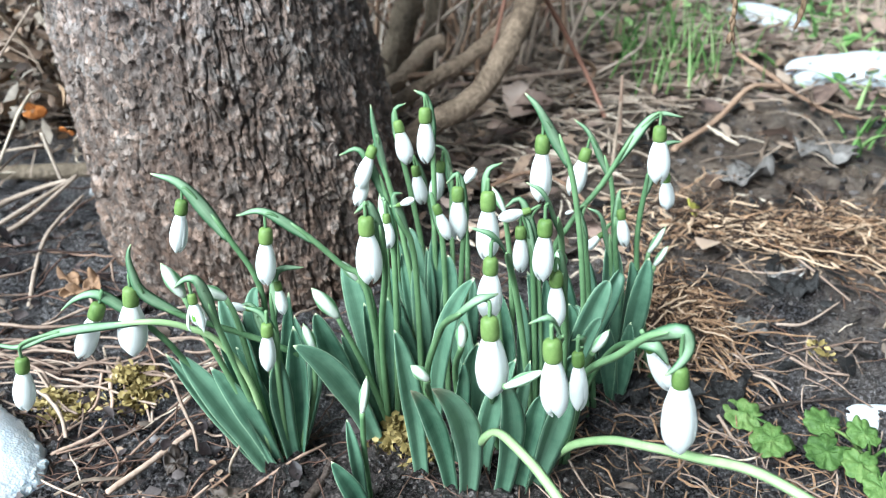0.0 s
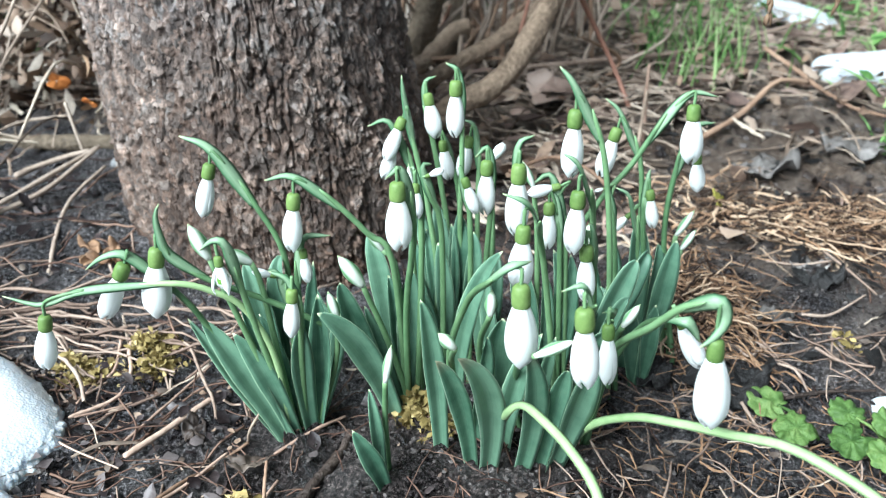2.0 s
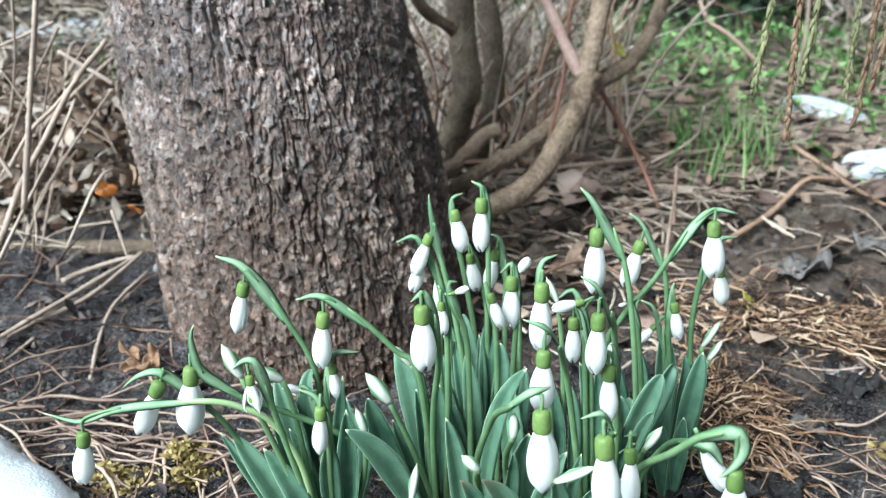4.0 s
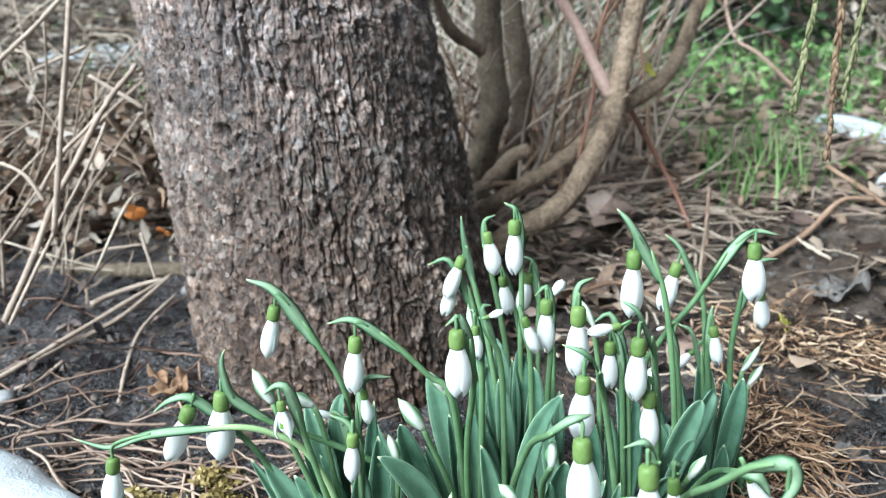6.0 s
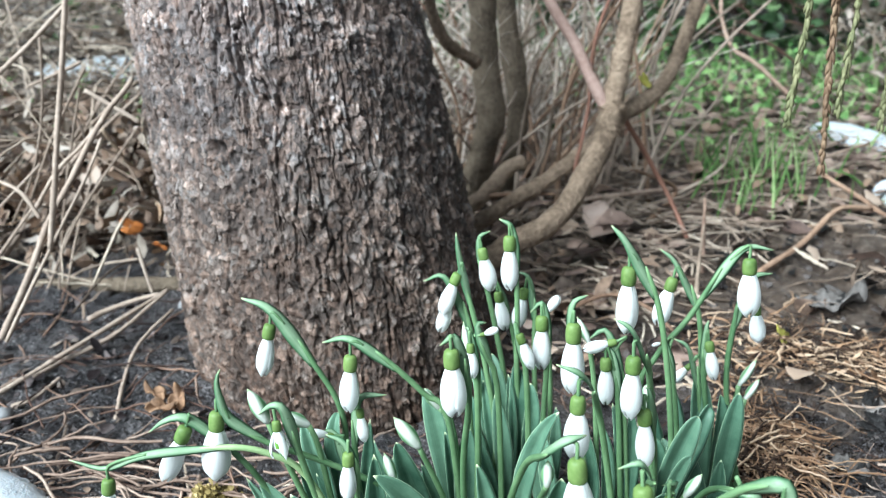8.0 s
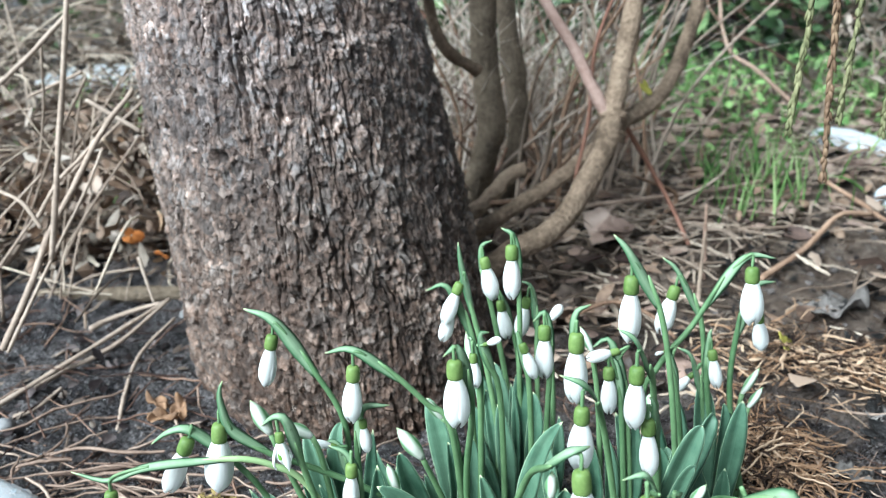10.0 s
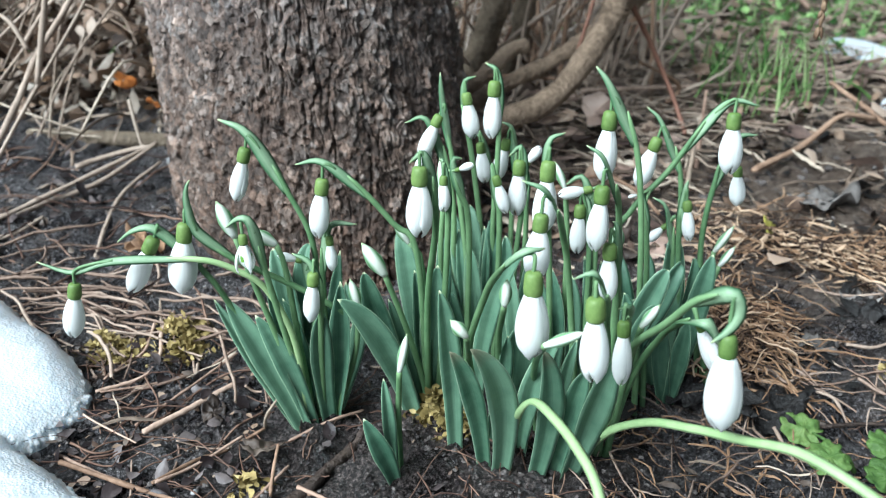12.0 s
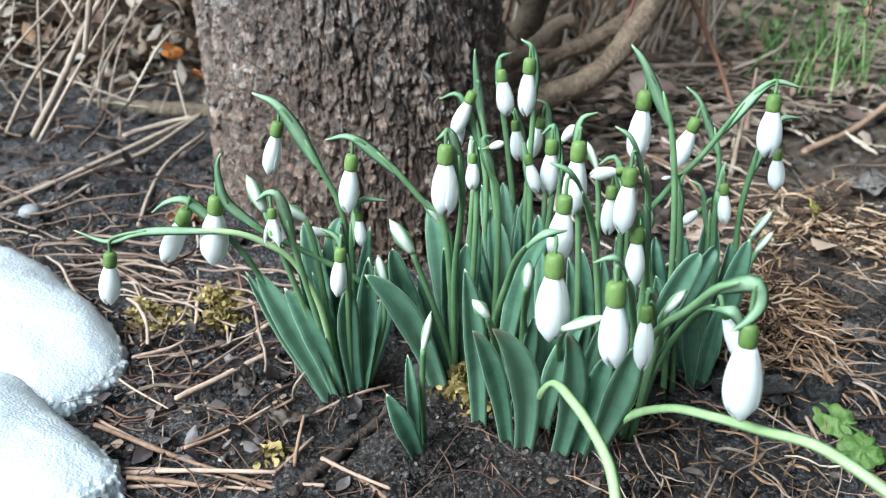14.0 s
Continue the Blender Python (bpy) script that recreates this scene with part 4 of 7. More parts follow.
snowdrop([(0.0580, 0.3220, 0.0086), (0.0596, 0.3188, 0.0536), (0.0564, 0.3025, 0.0827), (0.0506, 0.2660, 0.1102)], [(0.0506, 0.2670, 0.1131), (0.0473, 0.2690, 0.1111)], (0.0493, 0.2660, 0.1085), (0.0512, 0.2640, 0.0836), fat=0.155, capsule=0.82)
snowdrop([(0.0531, 0.3220, 0.0089), (0.0520, 0.3080, 0.0480), (0.0548, 0.2760, 0.0920), (0.0610, 0.2540, 0.1150), (0.0656, 0.2390, 0.1318), (0.0700, 0.2310, 0.1388)], [(0.0735, 0.2310, 0.1390), (0.0766, 0.2310, 0.1356), (0.0768, 0.2305, 0.1315), (0.0742, 0.2300, 0.1268), (0.0705, 0.2300, 0.1232)], (0.0755, 0.2310, 0.1262), (0.0782, 0.2290, 0.0931), fat=0.187, hood=0.0023, capsule=0.82, facing=(-0.3, -1.0, 0.25))
snowdrop([(0.0571, 0.3220, 0.0086), (0.0631, 0.3192, 0.0519), (0.0704, 0.3049, 0.0828), (0.0725, 0.2730, 0.1080)], [(0.0765, 0.2690, 0.1095), (0.0800, 0.2680, 0.1070), (0.0832, 0.2680, 0.1010)], (0.0752, 0.2730, 0.1077), (0.0868, 0.2710, 0.0874), hood=0.0032, capsule=0.6)
snowdrop([(0.0733, 0.3590, 0.0072), (0.0666, 0.3600, 0.0785), (0.0624, 0.3610, 0.1132), (0.0577, 0.3620, 0.1376), (0.0513, 0.3630, 0.1561)], [(0.0431, 0.3640, 0.1660), (0.0361, 0.3660, 0.1736)], (0.0442, 0.3630, 0.1561), (0.0440, 0.3610, 0.1249), fat=0.175, hood=0.0029)
snowdrop([(0.1024, 0.4080, 0.0123), (0.0913, 0.4093, 0.0684), (0.0866, 0.4107, 0.1089), (0.0813, 0.4120, 0.1277)], [(0.0736, 0.4130, 0.1384), (0.0656, 0.4150, 0.1453)], (0.0725, 0.4120, 0.1316), (0.0661, 0.4100, 0.1062), fat=0.190)
snowdrop([(0.0783, 0.3710, 0.0077), (0.0543, 0.3720, 0.0850), (0.0600, 0.3730, 0.1081), (0.0735, 0.3740, 0.1275), (0.0860, 0.3750, 0.1513)], [(0.0941, 0.3760, 0.1596), (0.1085, 0.3780, 0.1589)], (0.0976, 0.3750, 0.1560), (0.0994, 0.3730, 0.1285), fat=0.205)
snowdrop([(0.1112, 0.3870, 0.0101), (0.0971, 0.3883, 0.0819), (0.0980, 0.3897, 0.1205), (0.0993, 0.3910, 0.1285)], [(0.1043, 0.3920, 0.1390), (0.1141, 0.3940, 0.1416)], (0.1071, 0.3910, 0.1271), (0.1096, 0.3890, 0.1081), fat=0.210)
snowdrop([(0.0988, 0.3830, 0.0091), (0.0866, 0.3850, 0.0802), (0.0840, 0.3870, 0.1051)], [(0.0848, 0.3880, 0.1137), (0.0860, 0.3900, 0.1187)], (0.0863, 0.3870, 0.1097), (0.0899, 0.3850, 0.0901), fat=0.170)
snowdrop([(0.0951, 0.3860, 0.0093), (0.0859, 0.3880, 0.0689), (0.0829, 0.3900, 0.0945)], [(0.0785, 0.3910, 0.1033), (0.0715, 0.3930, 0.1076)], (0.0798, 0.3900, 0.0955), (0.0709, 0.3880, 0.0868))
snowdrop([(0.0546, 0.3220, 0.0088), (0.0521, 0.3209, 0.0903), (0.0480, 0.3150, 0.1285), (0.0443, 0.3020, 0.1447)], [(0.0391, 0.3030, 0.1536), (0.0321, 0.3050, 0.1578)], (0.0395, 0.3020, 0.1441), (0.0395, 0.3000, 0.1183), fat=0.175)
snowdrop([(0.0472, 0.3560, 0.0078), (0.0430, 0.3580, 0.0796), (0.0404, 0.3600, 0.1078)], [(0.0386, 0.3610, 0.1153), (0.0344, 0.3630, 0.1144)], (0.0358, 0.3600, 0.1136), (0.0367, 0.3580, 0.0907), fat=0.180)
snowdrop([(0.0506, 0.3580, 0.0077), (0.0458, 0.3600, 0.0785), (0.0435, 0.3620, 0.1097)], [(0.0366, 0.3630, 0.1240), (0.0279, 0.3650, 0.1197)], (0.0405, 0.3620, 0.1205), (0.0257, 0.3600, 0.1170))
snowdrop([(0.0536, 0.3220, 0.0089), (0.0531, 0.3192, 0.0801), (0.0480, 0.3050, 0.1188)], [(0.0474, 0.3060, 0.1258), (0.0454, 0.3080, 0.1278)], (0.0452, 0.3050, 0.1201), (0.0468, 0.3030, 0.0957), fat=0.170)
snowdrop([(-0.0217, 0.3447, 0.0043), (-0.0205, 0.3414, 0.0947), (-0.0219, 0.3400, 0.1259)], [(-0.0234, 0.3410, 0.1333), (-0.0261, 0.3430, 0.1346)], (-0.0235, 0.3400, 0.1291), (-0.0224, 0.3380, 0.1134))
snowdrop([(-0.0749, 0.3276, 0.0012), (-0.0770, 0.3291, 0.0579), (-0.0791, 0.3300, 0.0842)], [(-0.0824, 0.3310, 0.0879), (-0.0885, 0.3330, 0.0882)], (-0.0825, 0.3300, 0.0877), (-0.0928, 0.3280, 0.0909))
snowdrop([(0.0034, 0.3610, 0.0080), (0.0009, 0.3630, 0.0977), (-0.0035, 0.3650, 0.1212)], [(-0.0045, 0.3660, 0.1244), (-0.0055, 0.3680, 0.1255)], (-0.0029, 0.3650, 0.1221), (0.0037, 0.3630, 0.1050))
snowdrop([(0.0132, 0.3960, 0.0088), (0.0131, 0.3980, 0.0771), (0.0101, 0.4000, 0.1116)], [(0.0095, 0.4010, 0.1172), (0.0084, 0.4030, 0.1203)], (0.0095, 0.4000, 0.1155), (0.0165, 0.3980, 0.1265))
snowdrop([(0.0779, 0.3660, 0.0074), (0.0693, 0.3680, 0.0861), (0.0646, 0.3700, 0.1131)], [(0.0629, 0.3710, 0.1170), (0.0625, 0.3730, 0.1189)], (0.0622, 0.3700, 0.1168), (0.0568, 0.3680, 0.1160))
bud([(0.0281, 0.3220, 0.0103), (0.0226, 0.3179, 0.0353), (0.0215, 0.2969, 0.0691), (0.0227, 0.2500, 0.1048)], (0.0352, 0.2500, 0.1112), 0.0028)
bud([(-0.0242, 0.3402, 0.0044), (-0.0275, 0.3366, 0.0267), (-0.0360, 0.3290, 0.0610), (-0.0445, 0.3220, 0.0890)], (-0.0542, 0.3220, 0.1024), 0.0048)
bud([(0.1078, 0.3960, 0.0111), (0.1027, 0.3980, 0.0499), (0.1059, 0.4000, 0.0793)], (0.1129, 0.4000, 0.0934), 0.0028)
bud([(0.1097, 0.3960, 0.0112), (0.1058, 0.3980, 0.0498), (0.1096, 0.4000, 0.0717)], (0.1153, 0.4000, 0.0828), 0.0028)
bud([(0.0020, 0.3220, 0.0105), (-0.0055, 0.3134, 0.0548), (-0.0049, 0.2700, 0.0934)], (-0.0108, 0.2700, 0.0995), 0.0034)
bud([(-0.0321, 0.2997, 0.0048), (-0.0331, 0.2962, 0.0370), (-0.0327, 0.2930, 0.0605)], (-0.0301, 0.2930, 0.0780), 0.0028)
bud([(0.0122, 0.3220, 0.0106), (0.0060, 0.3142, 0.0625), (0.0077, 0.2750, 0.1050)], (0.0079, 0.2750, 0.1153), 0.0032)
bud([(-0.0700, 0.3311, 0.0016), (-0.0581, 0.3247, 0.0455), (-0.0553, 0.3200, 0.0731)], (-0.0589, 0.3200, 0.0861), 0.0034)
bud([(0.0577, 0.3220, 0.0086), (0.0607, 0.3151, 0.0611), (0.0577, 0.2800, 0.0991)], (0.0628, 0.2800, 0.1084), 0.0028)
bud([(0.0546, 0.3296, 0.0045), (0.0541, 0.3299, 0.0840), (0.0503, 0.3300, 0.1065)], (0.0501, 0.3300, 0.1173), 0.0045)
bud([(-0.0186, 0.3560, 0.0078), (-0.0246, 0.3580, 0.0765), (-0.0252, 0.3600, 0.1080)], (-0.0275, 0.3600, 0.1290), 0.0030)
bud([(0.0368, 0.3610, 0.0079), (0.0323, 0.3630, 0.0891), (0.0287, 0.3650, 0.1183)], (0.0231, 0.3650, 0.1303), 0.0026)
bud([(-0.0256, 0.3403, 0.0043), (-0.0312, 0.3441, 0.0815), (-0.0379, 0.3450, 0.0942)], (-0.0450, 0.3450, 0.1037), 0.0030)
leaf((-0.0795, 0.3199, 0.0047), (-0.1023, 0.3219, 0.0364), (-0.1240, 0.3299, 0.0647), 0.0059)
leaf((-0.0782, 0.3210, 0.0048), (-0.0973, 0.3180, 0.0441), (-0.1152, 0.3210, 0.0705), 0.0094, None, 0.15)
leaf((-0.0766, 0.3241, 0.0048), (-0.0868, 0.3181, 0.0406), (-0.1009, 0.3181, 0.0655), 0.0083, None, 0.1)
leaf((-0.0776, 0.3322, 0.0048), (-0.0822, 0.3272, 0.0439), (-0.0914, 0.3282, 0.0695), 0.0052)
leaf((-0.0792, 0.3318, 0.0048), (-0.0911, 0.3368, 0.0597), (-0.1014, 0.3478, 0.0840), 0.0090, None, -0.1)
leaf((-0.0795, 0.3367, 0.0047), (-0.0861, 0.3427, 0.0633), (-0.0855, 0.3547, 0.0852), 0.0074)
leaf((-0.0705, 0.3291, 0.0056), (-0.0719, 0.3191, 0.0474), (-0.0700, 0.3151, 0.0726), 0.0087, None, 0.35)
leaf((-0.0685, 0.3297, 0.0056), (-0.0641, 0.3247, 0.0452), (-0.0646, 0.3257, 0.0820), 0.0098, None, -0.35)
leaf((-0.0816, 0.3340, 0.0045), (-0.0929, 0.3350, 0.0422), (-0.1033, 0.3420, 0.0657), 0.0059)
leaf((-0.0700, 0.3331, 0.0055), (-0.0591, 0.3351, 0.0443), (-0.0592, 0.3431, 0.0697), 0.0068)
leaf((-0.0732, 0.3326, 0.0053), (-0.0708, 0.3366, 0.0507), (-0.0695, 0.3466, 0.0868), 0.0063)
leaf((-0.0299, 0.3352, 0.0084), (-0.0438, 0.3212, 0.0549), (-0.0629, 0.3132, 0.0799), 0.0100, None, -0.1)
leaf((-0.0291, 0.3395, 0.0081), (-0.0483, 0.3335, 0.0588), (-0.0559, 0.3335, 0.0835), 0.0087, None, 0.1)
leaf((-0.0283, 0.3427, 0.0080), (-0.0382, 0.3407, 0.0411), (-0.0467, 0.3447, 0.0654), 0.0058)
leaf((-0.0280, 0.3492, 0.0076), (-0.0314, 0.3482, 0.0500), (-0.0364, 0.3532, 0.0771), 0.0074, None, 0.3)
leaf((-0.0273, 0.3512, 0.0077), (-0.0259, 0.3462, 0.0550), (-0.0249, 0.3472, 0.0835), 0.0094, None, -0.2)
leaf((-0.0314, 0.3650, 0.0072), (-0.0400, 0.3680, 0.0628), (-0.0482, 0.3770, 0.0860), 0.0093)
leaf((-0.0264, 0.3610, 0.0073), (-0.0232, 0.3630, 0.0645), (-0.0271, 0.3710, 0.0871), 0.0070)
leaf((-0.0272, 0.3608, 0.0073), (-0.0437, 0.3638, 0.0328), (-0.0564, 0.3728, 0.0454), 0.0062)
leaf((-0.0324, 0.3703, 0.0071), (-0.0635, 0.3743, 0.0305), (-0.0757, 0.3843, 0.0514), 0.0058)
leaf((-0.0098, 0.3879, 0.0079), (-0.0180, 0.3929, 0.0629), (-0.0273, 0.4039, 0.0892), 0.0080, None, 0.2)
leaf((-0.0091, 0.3891, 0.0079), (-0.0165, 0.3901, 0.0549), (-0.0206, 0.3971, 0.0804), 0.0043)
leaf((-0.0084, 0.3881, 0.0080), (-0.0097, 0.3851, 0.0487), (-0.0144, 0.3881, 0.0772), 0.0080, None, -0.15)
leaf((-0.0076, 0.3913, 0.0083), (-0.0118, 0.3973, 0.0649), (-0.0168, 0.4093, 0.0892), 0.0075)
leaf((-0.0044, 0.3921, 0.0083), (-0.0027, 0.3961, 0.0602), (-0.0046, 0.4061, 0.0857), 0.0086, None, 0.1)
leaf((-0.0058, 0.3919, 0.0082), (-0.0058, 0.3939, 0.0512), (-0.0081, 0.4019, 0.0815), 0.0052)
leaf((-0.0114, 0.3884, 0.0080), (-0.0227, 0.3874, 0.0489), (-0.0279, 0.3924, 0.0651), 0.0063)
leaf((-0.0008, 0.3875, 0.0082), (0.0039, 0.3895, 0.0547), (0.0030, 0.3975, 0.0792), 0.0074)
leaf((-0.0081, 0.3862, 0.0078), (-0.0178, 0.3812, 0.0399), (-0.0221, 0.3822, 0.0517), 0.0052)
leaf((-0.0088, 0.3098, 0.0105), (-0.0133, 0.3038, 0.0617), (-0.0192, 0.3038, 0.0937), 0.0080, None, 0.15)
leaf((0.0049, 0.3015, 0.0108), (-0.0020, 0.2905, 0.0534), (-0.0122, 0.2855, 0.0770), 0.0074, LEAF_WORN, -0.1)
leaf((0.0110, 0.2992, 0.0107), (0.0097, 0.2842, 0.0586), (-0.0036, 0.2752, 0.0854), 0.0099, LEAF_WORN, 0.0)
leaf((-0.0030, 0.3453, 0.0086), (0.0008, 0.3323, 0.0695), (0.0141, 0.3253, 0.1057), 0.0079, None, -0.3)
leaf((0.0143, 0.3345, 0.0095), (0.0137, 0.3295, 0.0440), (0.0162, 0.3305, 0.0699), 0.0158, None, 0.1)
leaf((0.0260, 0.3011, 0.0103), (0.0290, 0.2931, 0.0509), (0.0238, 0.2911, 0.0785), 0.0093, LEAF_WORN, 0.1)
leaf((0.0391, 0.3027, 0.0097), (0.0462, 0.2907, 0.0528), (0.0505, 0.2847, 0.0816), 0.0106, None, 0.2)
leaf((0.0342, 0.3033, 0.0101), (0.0383, 0.2953, 0.0510), (0.0411, 0.2933, 0.0690), 0.0079, None, -0.2)
leaf((0.0308, 0.3206, 0.0101), (0.0346, 0.3146, 0.0455), (0.0381, 0.3146, 0.0713), 0.0054)
leaf((0.0047, 0.3136, 0.0107), (0.0080, 0.3136, 0.0475), (0.0094, 0.3196, 0.0667), 0.0073)
leaf((0.0187, 0.3129, 0.0107), (0.0217, 0.3069, 0.0485), (0.0313, 0.3069, 0.0775), 0.0082, None, -0.3)
leaf((0.0238, 0.3522, 0.0083), (0.0248, 0.3532, 0.0494), (0.0203, 0.3602, 0.0763), 0.0074)
leaf((0.0291, 0.3539, 0.0081), (0.0313, 0.3559, 0.0488), (0.0262, 0.3639, 0.0796), 0.0075)
leaf((0.0372, 0.3560, 0.0080), (0.0382, 0.3560, 0.0498), (0.0358, 0.3620, 0.0775), 0.0070)
leaf((0.0427, 0.3579, 0.0076), (0.0463, 0.3619, 0.0537), (0.0411, 0.3719, 0.0835), 0.0081, None, 0.2)
leaf((0.0454, 0.3584, 0.0077), (0.0499, 0.3594, 0.0556), (0.0486, 0.3664, 0.0842), 0.0059)
leaf((0.0180, 0.3558, 0.0082), (0.0117, 0.3578, 0.0509), (0.0077, 0.3658, 0.0763), 0.0064)
leaf((0.0121, 0.3597, 0.0079), (0.0078, 0.3627, 0.0476), (0.0034, 0.3717, 0.0637), 0.0071)
leaf((0.0089, 0.3638, 0.0079), (0.0143, 0.3678, 0.0519), (0.0152, 0.3778, 0.0774), 0.0055)
leaf((0.0525, 0.3559, 0.0074), (0.0683, 0.3509, 0.0667), (0.0768, 0.3519, 0.0894), 0.0094, None, -0.1)
leaf((0.0563, 0.3616, 0.0074), (0.0769, 0.3626, 0.0668), (0.0854, 0.3696, 0.0846), 0.0080)
leaf((0.0536, 0.3467, 0.0076), (0.0655, 0.3387, 0.0623), (0.0721, 0.3367, 0.0774), 0.0051)
leaf((0.0549, 0.3612, 0.0075), (0.0626, 0.3602, 0.0480), (0.0609, 0.3652, 0.0696), 0.0076, None, 0.2)
leaf((0.0591, 0.3625, 0.0073), (0.0684, 0.3635, 0.0561), (0.0700, 0.3705, 0.0711), 0.0071)
leaf((0.0483, 0.3402, 0.0082), (0.0551, 0.3312, 0.0526), (0.0647, 0.3282, 0.0617), 0.0061)
leaf((0.0496, 0.3502, 0.0077), (0.0554, 0.3472, 0.0516), (0.0550, 0.3502, 0.0732), 0.0063)
leaf((0.0888, 0.3828, 0.0085), (0.0849, 0.3848, 0.0651), (0.0839, 0.3928, 0.0900), 0.0096, None, 0.15)
leaf((0.0910, 0.3831, 0.0087), (0.0939, 0.3831, 0.0581), (0.0947, 0.3891, 0.0800), 0.0085)
leaf((0.0925, 0.3797, 0.0085), (0.0974, 0.3777, 0.0584), (0.1015, 0.3817, 0.0856), 0.0090, None, -0.1)
leaf((0.0830, 0.3908, 0.0092), (0.0770, 0.3958, 0.0520), (0.0758, 0.4068, 0.0723), 0.0076)
leaf((0.0888, 0.3720, 0.0077), (0.0813, 0.3660, 0.0380), (0.0776, 0.3660, 0.0635), 0.0084, None, 0.2)
leaf((0.0904, 0.3724, 0.0078), (0.0917, 0.3674, 0.0356), (0.0927, 0.3684, 0.0569), 0.0073, None, -0.2)
leaf((0.0857, 0.3821, 0.0085), (0.0741, 0.3841, 0.0388), (0.0696, 0.3921, 0.0529), 0.0069)
leaf((0.0790, 0.3901, 0.0090), (0.0661, 0.3971, 0.0498), (0.0624, 0.4101, 0.0684), 0.0070)
leaf((-0.0327, 0.2920, 0.0081), (-0.0375, 0.2850, 0.0258), (-0.0456, 0.2840, 0.0423), 0.0072, None, 0.1)
leaf((-0.0339, 0.2953, 0.0084), (-0.0364, 0.2923, 0.0343), (-0.0397, 0.2953, 0.0551), 0.0048, None, 0.3)


def bent_stem(points, name_label):
    base = np.array(points[0])
    ob = thing("bent_stem", base, name_label, "flower stem")
    p = spline(points, 40)
    w = 0.0021 * (0.85 + 0.15 * np.linspace(1, 0, 40))
    add("stem", blade(p, w, np.broadcast_to(unit(CAMERA_SIDE + np.array([0, 0, 0.5])), (40, 3)), 0.004, -0.25), PALE_STEM, ob, base)


bent_stem([(0.0161, 0.3180, 0.0040), (0.0152, 0.3020, 0.0270), (0.0164, 0.2840, 0.0529), (0.0214, 0.268, 0.0704), (0.0284, 0.25, 0.0765), (0.036, 0.235, 0.0763), (0.0429, 0.22, 0.072), (0.047, 0.2, 0.06)], "pale green flower stem bent over towards the soil")
bent_stem([(0.0400, 0.3050, 0.0090), (0.0507, 0.2930, 0.0403), (0.0627, 0.2700, 0.0650), (0.0747, 0.2500, 0.0785), (0.0867, 0.2320, 0.0886), (0.0976, 0.2140, 0.0989), (0.1117, 0.1990, 0.0989), (0.1216, 0.1900, 0.0953)], "long pale green flower stem bent over above the soil")

# ---- litter on the ground ----
def scatter(n, x0, x1, y0, y1, keep=None):
    """n places in a rectangle of the plan, thinned by keep(x, y) between 0 and 1."""
    xs, ys = [], []
    while len(xs) < n:
        x, y = rng.uniform(x0, x1), rng.uniform(y0, y1)
        if keep is None or rng.uniform() < keep(x, y):
            xs.append(x)
            ys.append(y)
    return np.array(xs), np.array(ys)


def off_trunk(x, y):
    return 1.0 if np.hypot(x + 0.125, y - 0.54) > 0.1 else 0.0


def litter(name, label, x, y, length, radius, material, lift=0.006, wander=0.9, heading=None, points=10, arch=0.12, sides=4, kind="stuff", category="litter"):
    """Loose fibres that lie over one another on the ground."""
    s = len(x)
    a0 = rng.uniform(0, 2 * np.pi, s) if heading is None else rng.normal(heading[0], heading[1], s)
    ln = rng.uniform(length[0], length[1], s)
    w = np.linspace(0, 1, points)[None]
    bend = rng.normal(0, wander, (s, 1)) * 1.3 * w + rng.normal(0, wander, (s, 1)) * 0.5 * np.sin(w * rng.uniform(3, 9, (s, 1)) + rng.uniform(0, 6, (s, 1)))
    ang = a0[:, None] + bend
    step = ln[:, None] / points
    px = x[:, None] + np.cumsum(np.cos(ang) * step, axis=1)
    py = y[:, None] + np.cumsum(np.sin(ang) * step, axis=1)
    u = np.linspace(0, 1, points)[None]
    h = rng.uniform(0.001, 1.0, (s, 1)) * lift + np.sin(np.pi * u) * ln[:, None] * arch * rng.uniform(0, 1, (s, 1)) ** 2.5 + rng.normal(0, 0.0003, (s, points))
    pz = gz(px, py) + soil_relief(px, py) * 0.35 + 0.001 + np.abs(h)
    r = rng.uniform(radius[0], radius[1], (s, 1)) * (0.65 + 0.35 * np.sin(np.pi * (0.15 + 0.7 * u))) * rng.uniform(0.85, 1.15, (s, points))
    p = np.stack([px, py, pz], -1)
    if kind == "single":
        for k in range(s):
            v, f = strands(p[k:k + 1] - p[k, 0], r[k:k + 1], sides)
            ob = tagged(new(name, mesh_of(name, v, f, material)), label, category, name + " lying about")
            ob.location = p[k, 0]
        return None
    v, f = strands(p, r, sides)
    return tagged(new(name, mesh_of(name, v, f, material)), label, category, kind=kind)


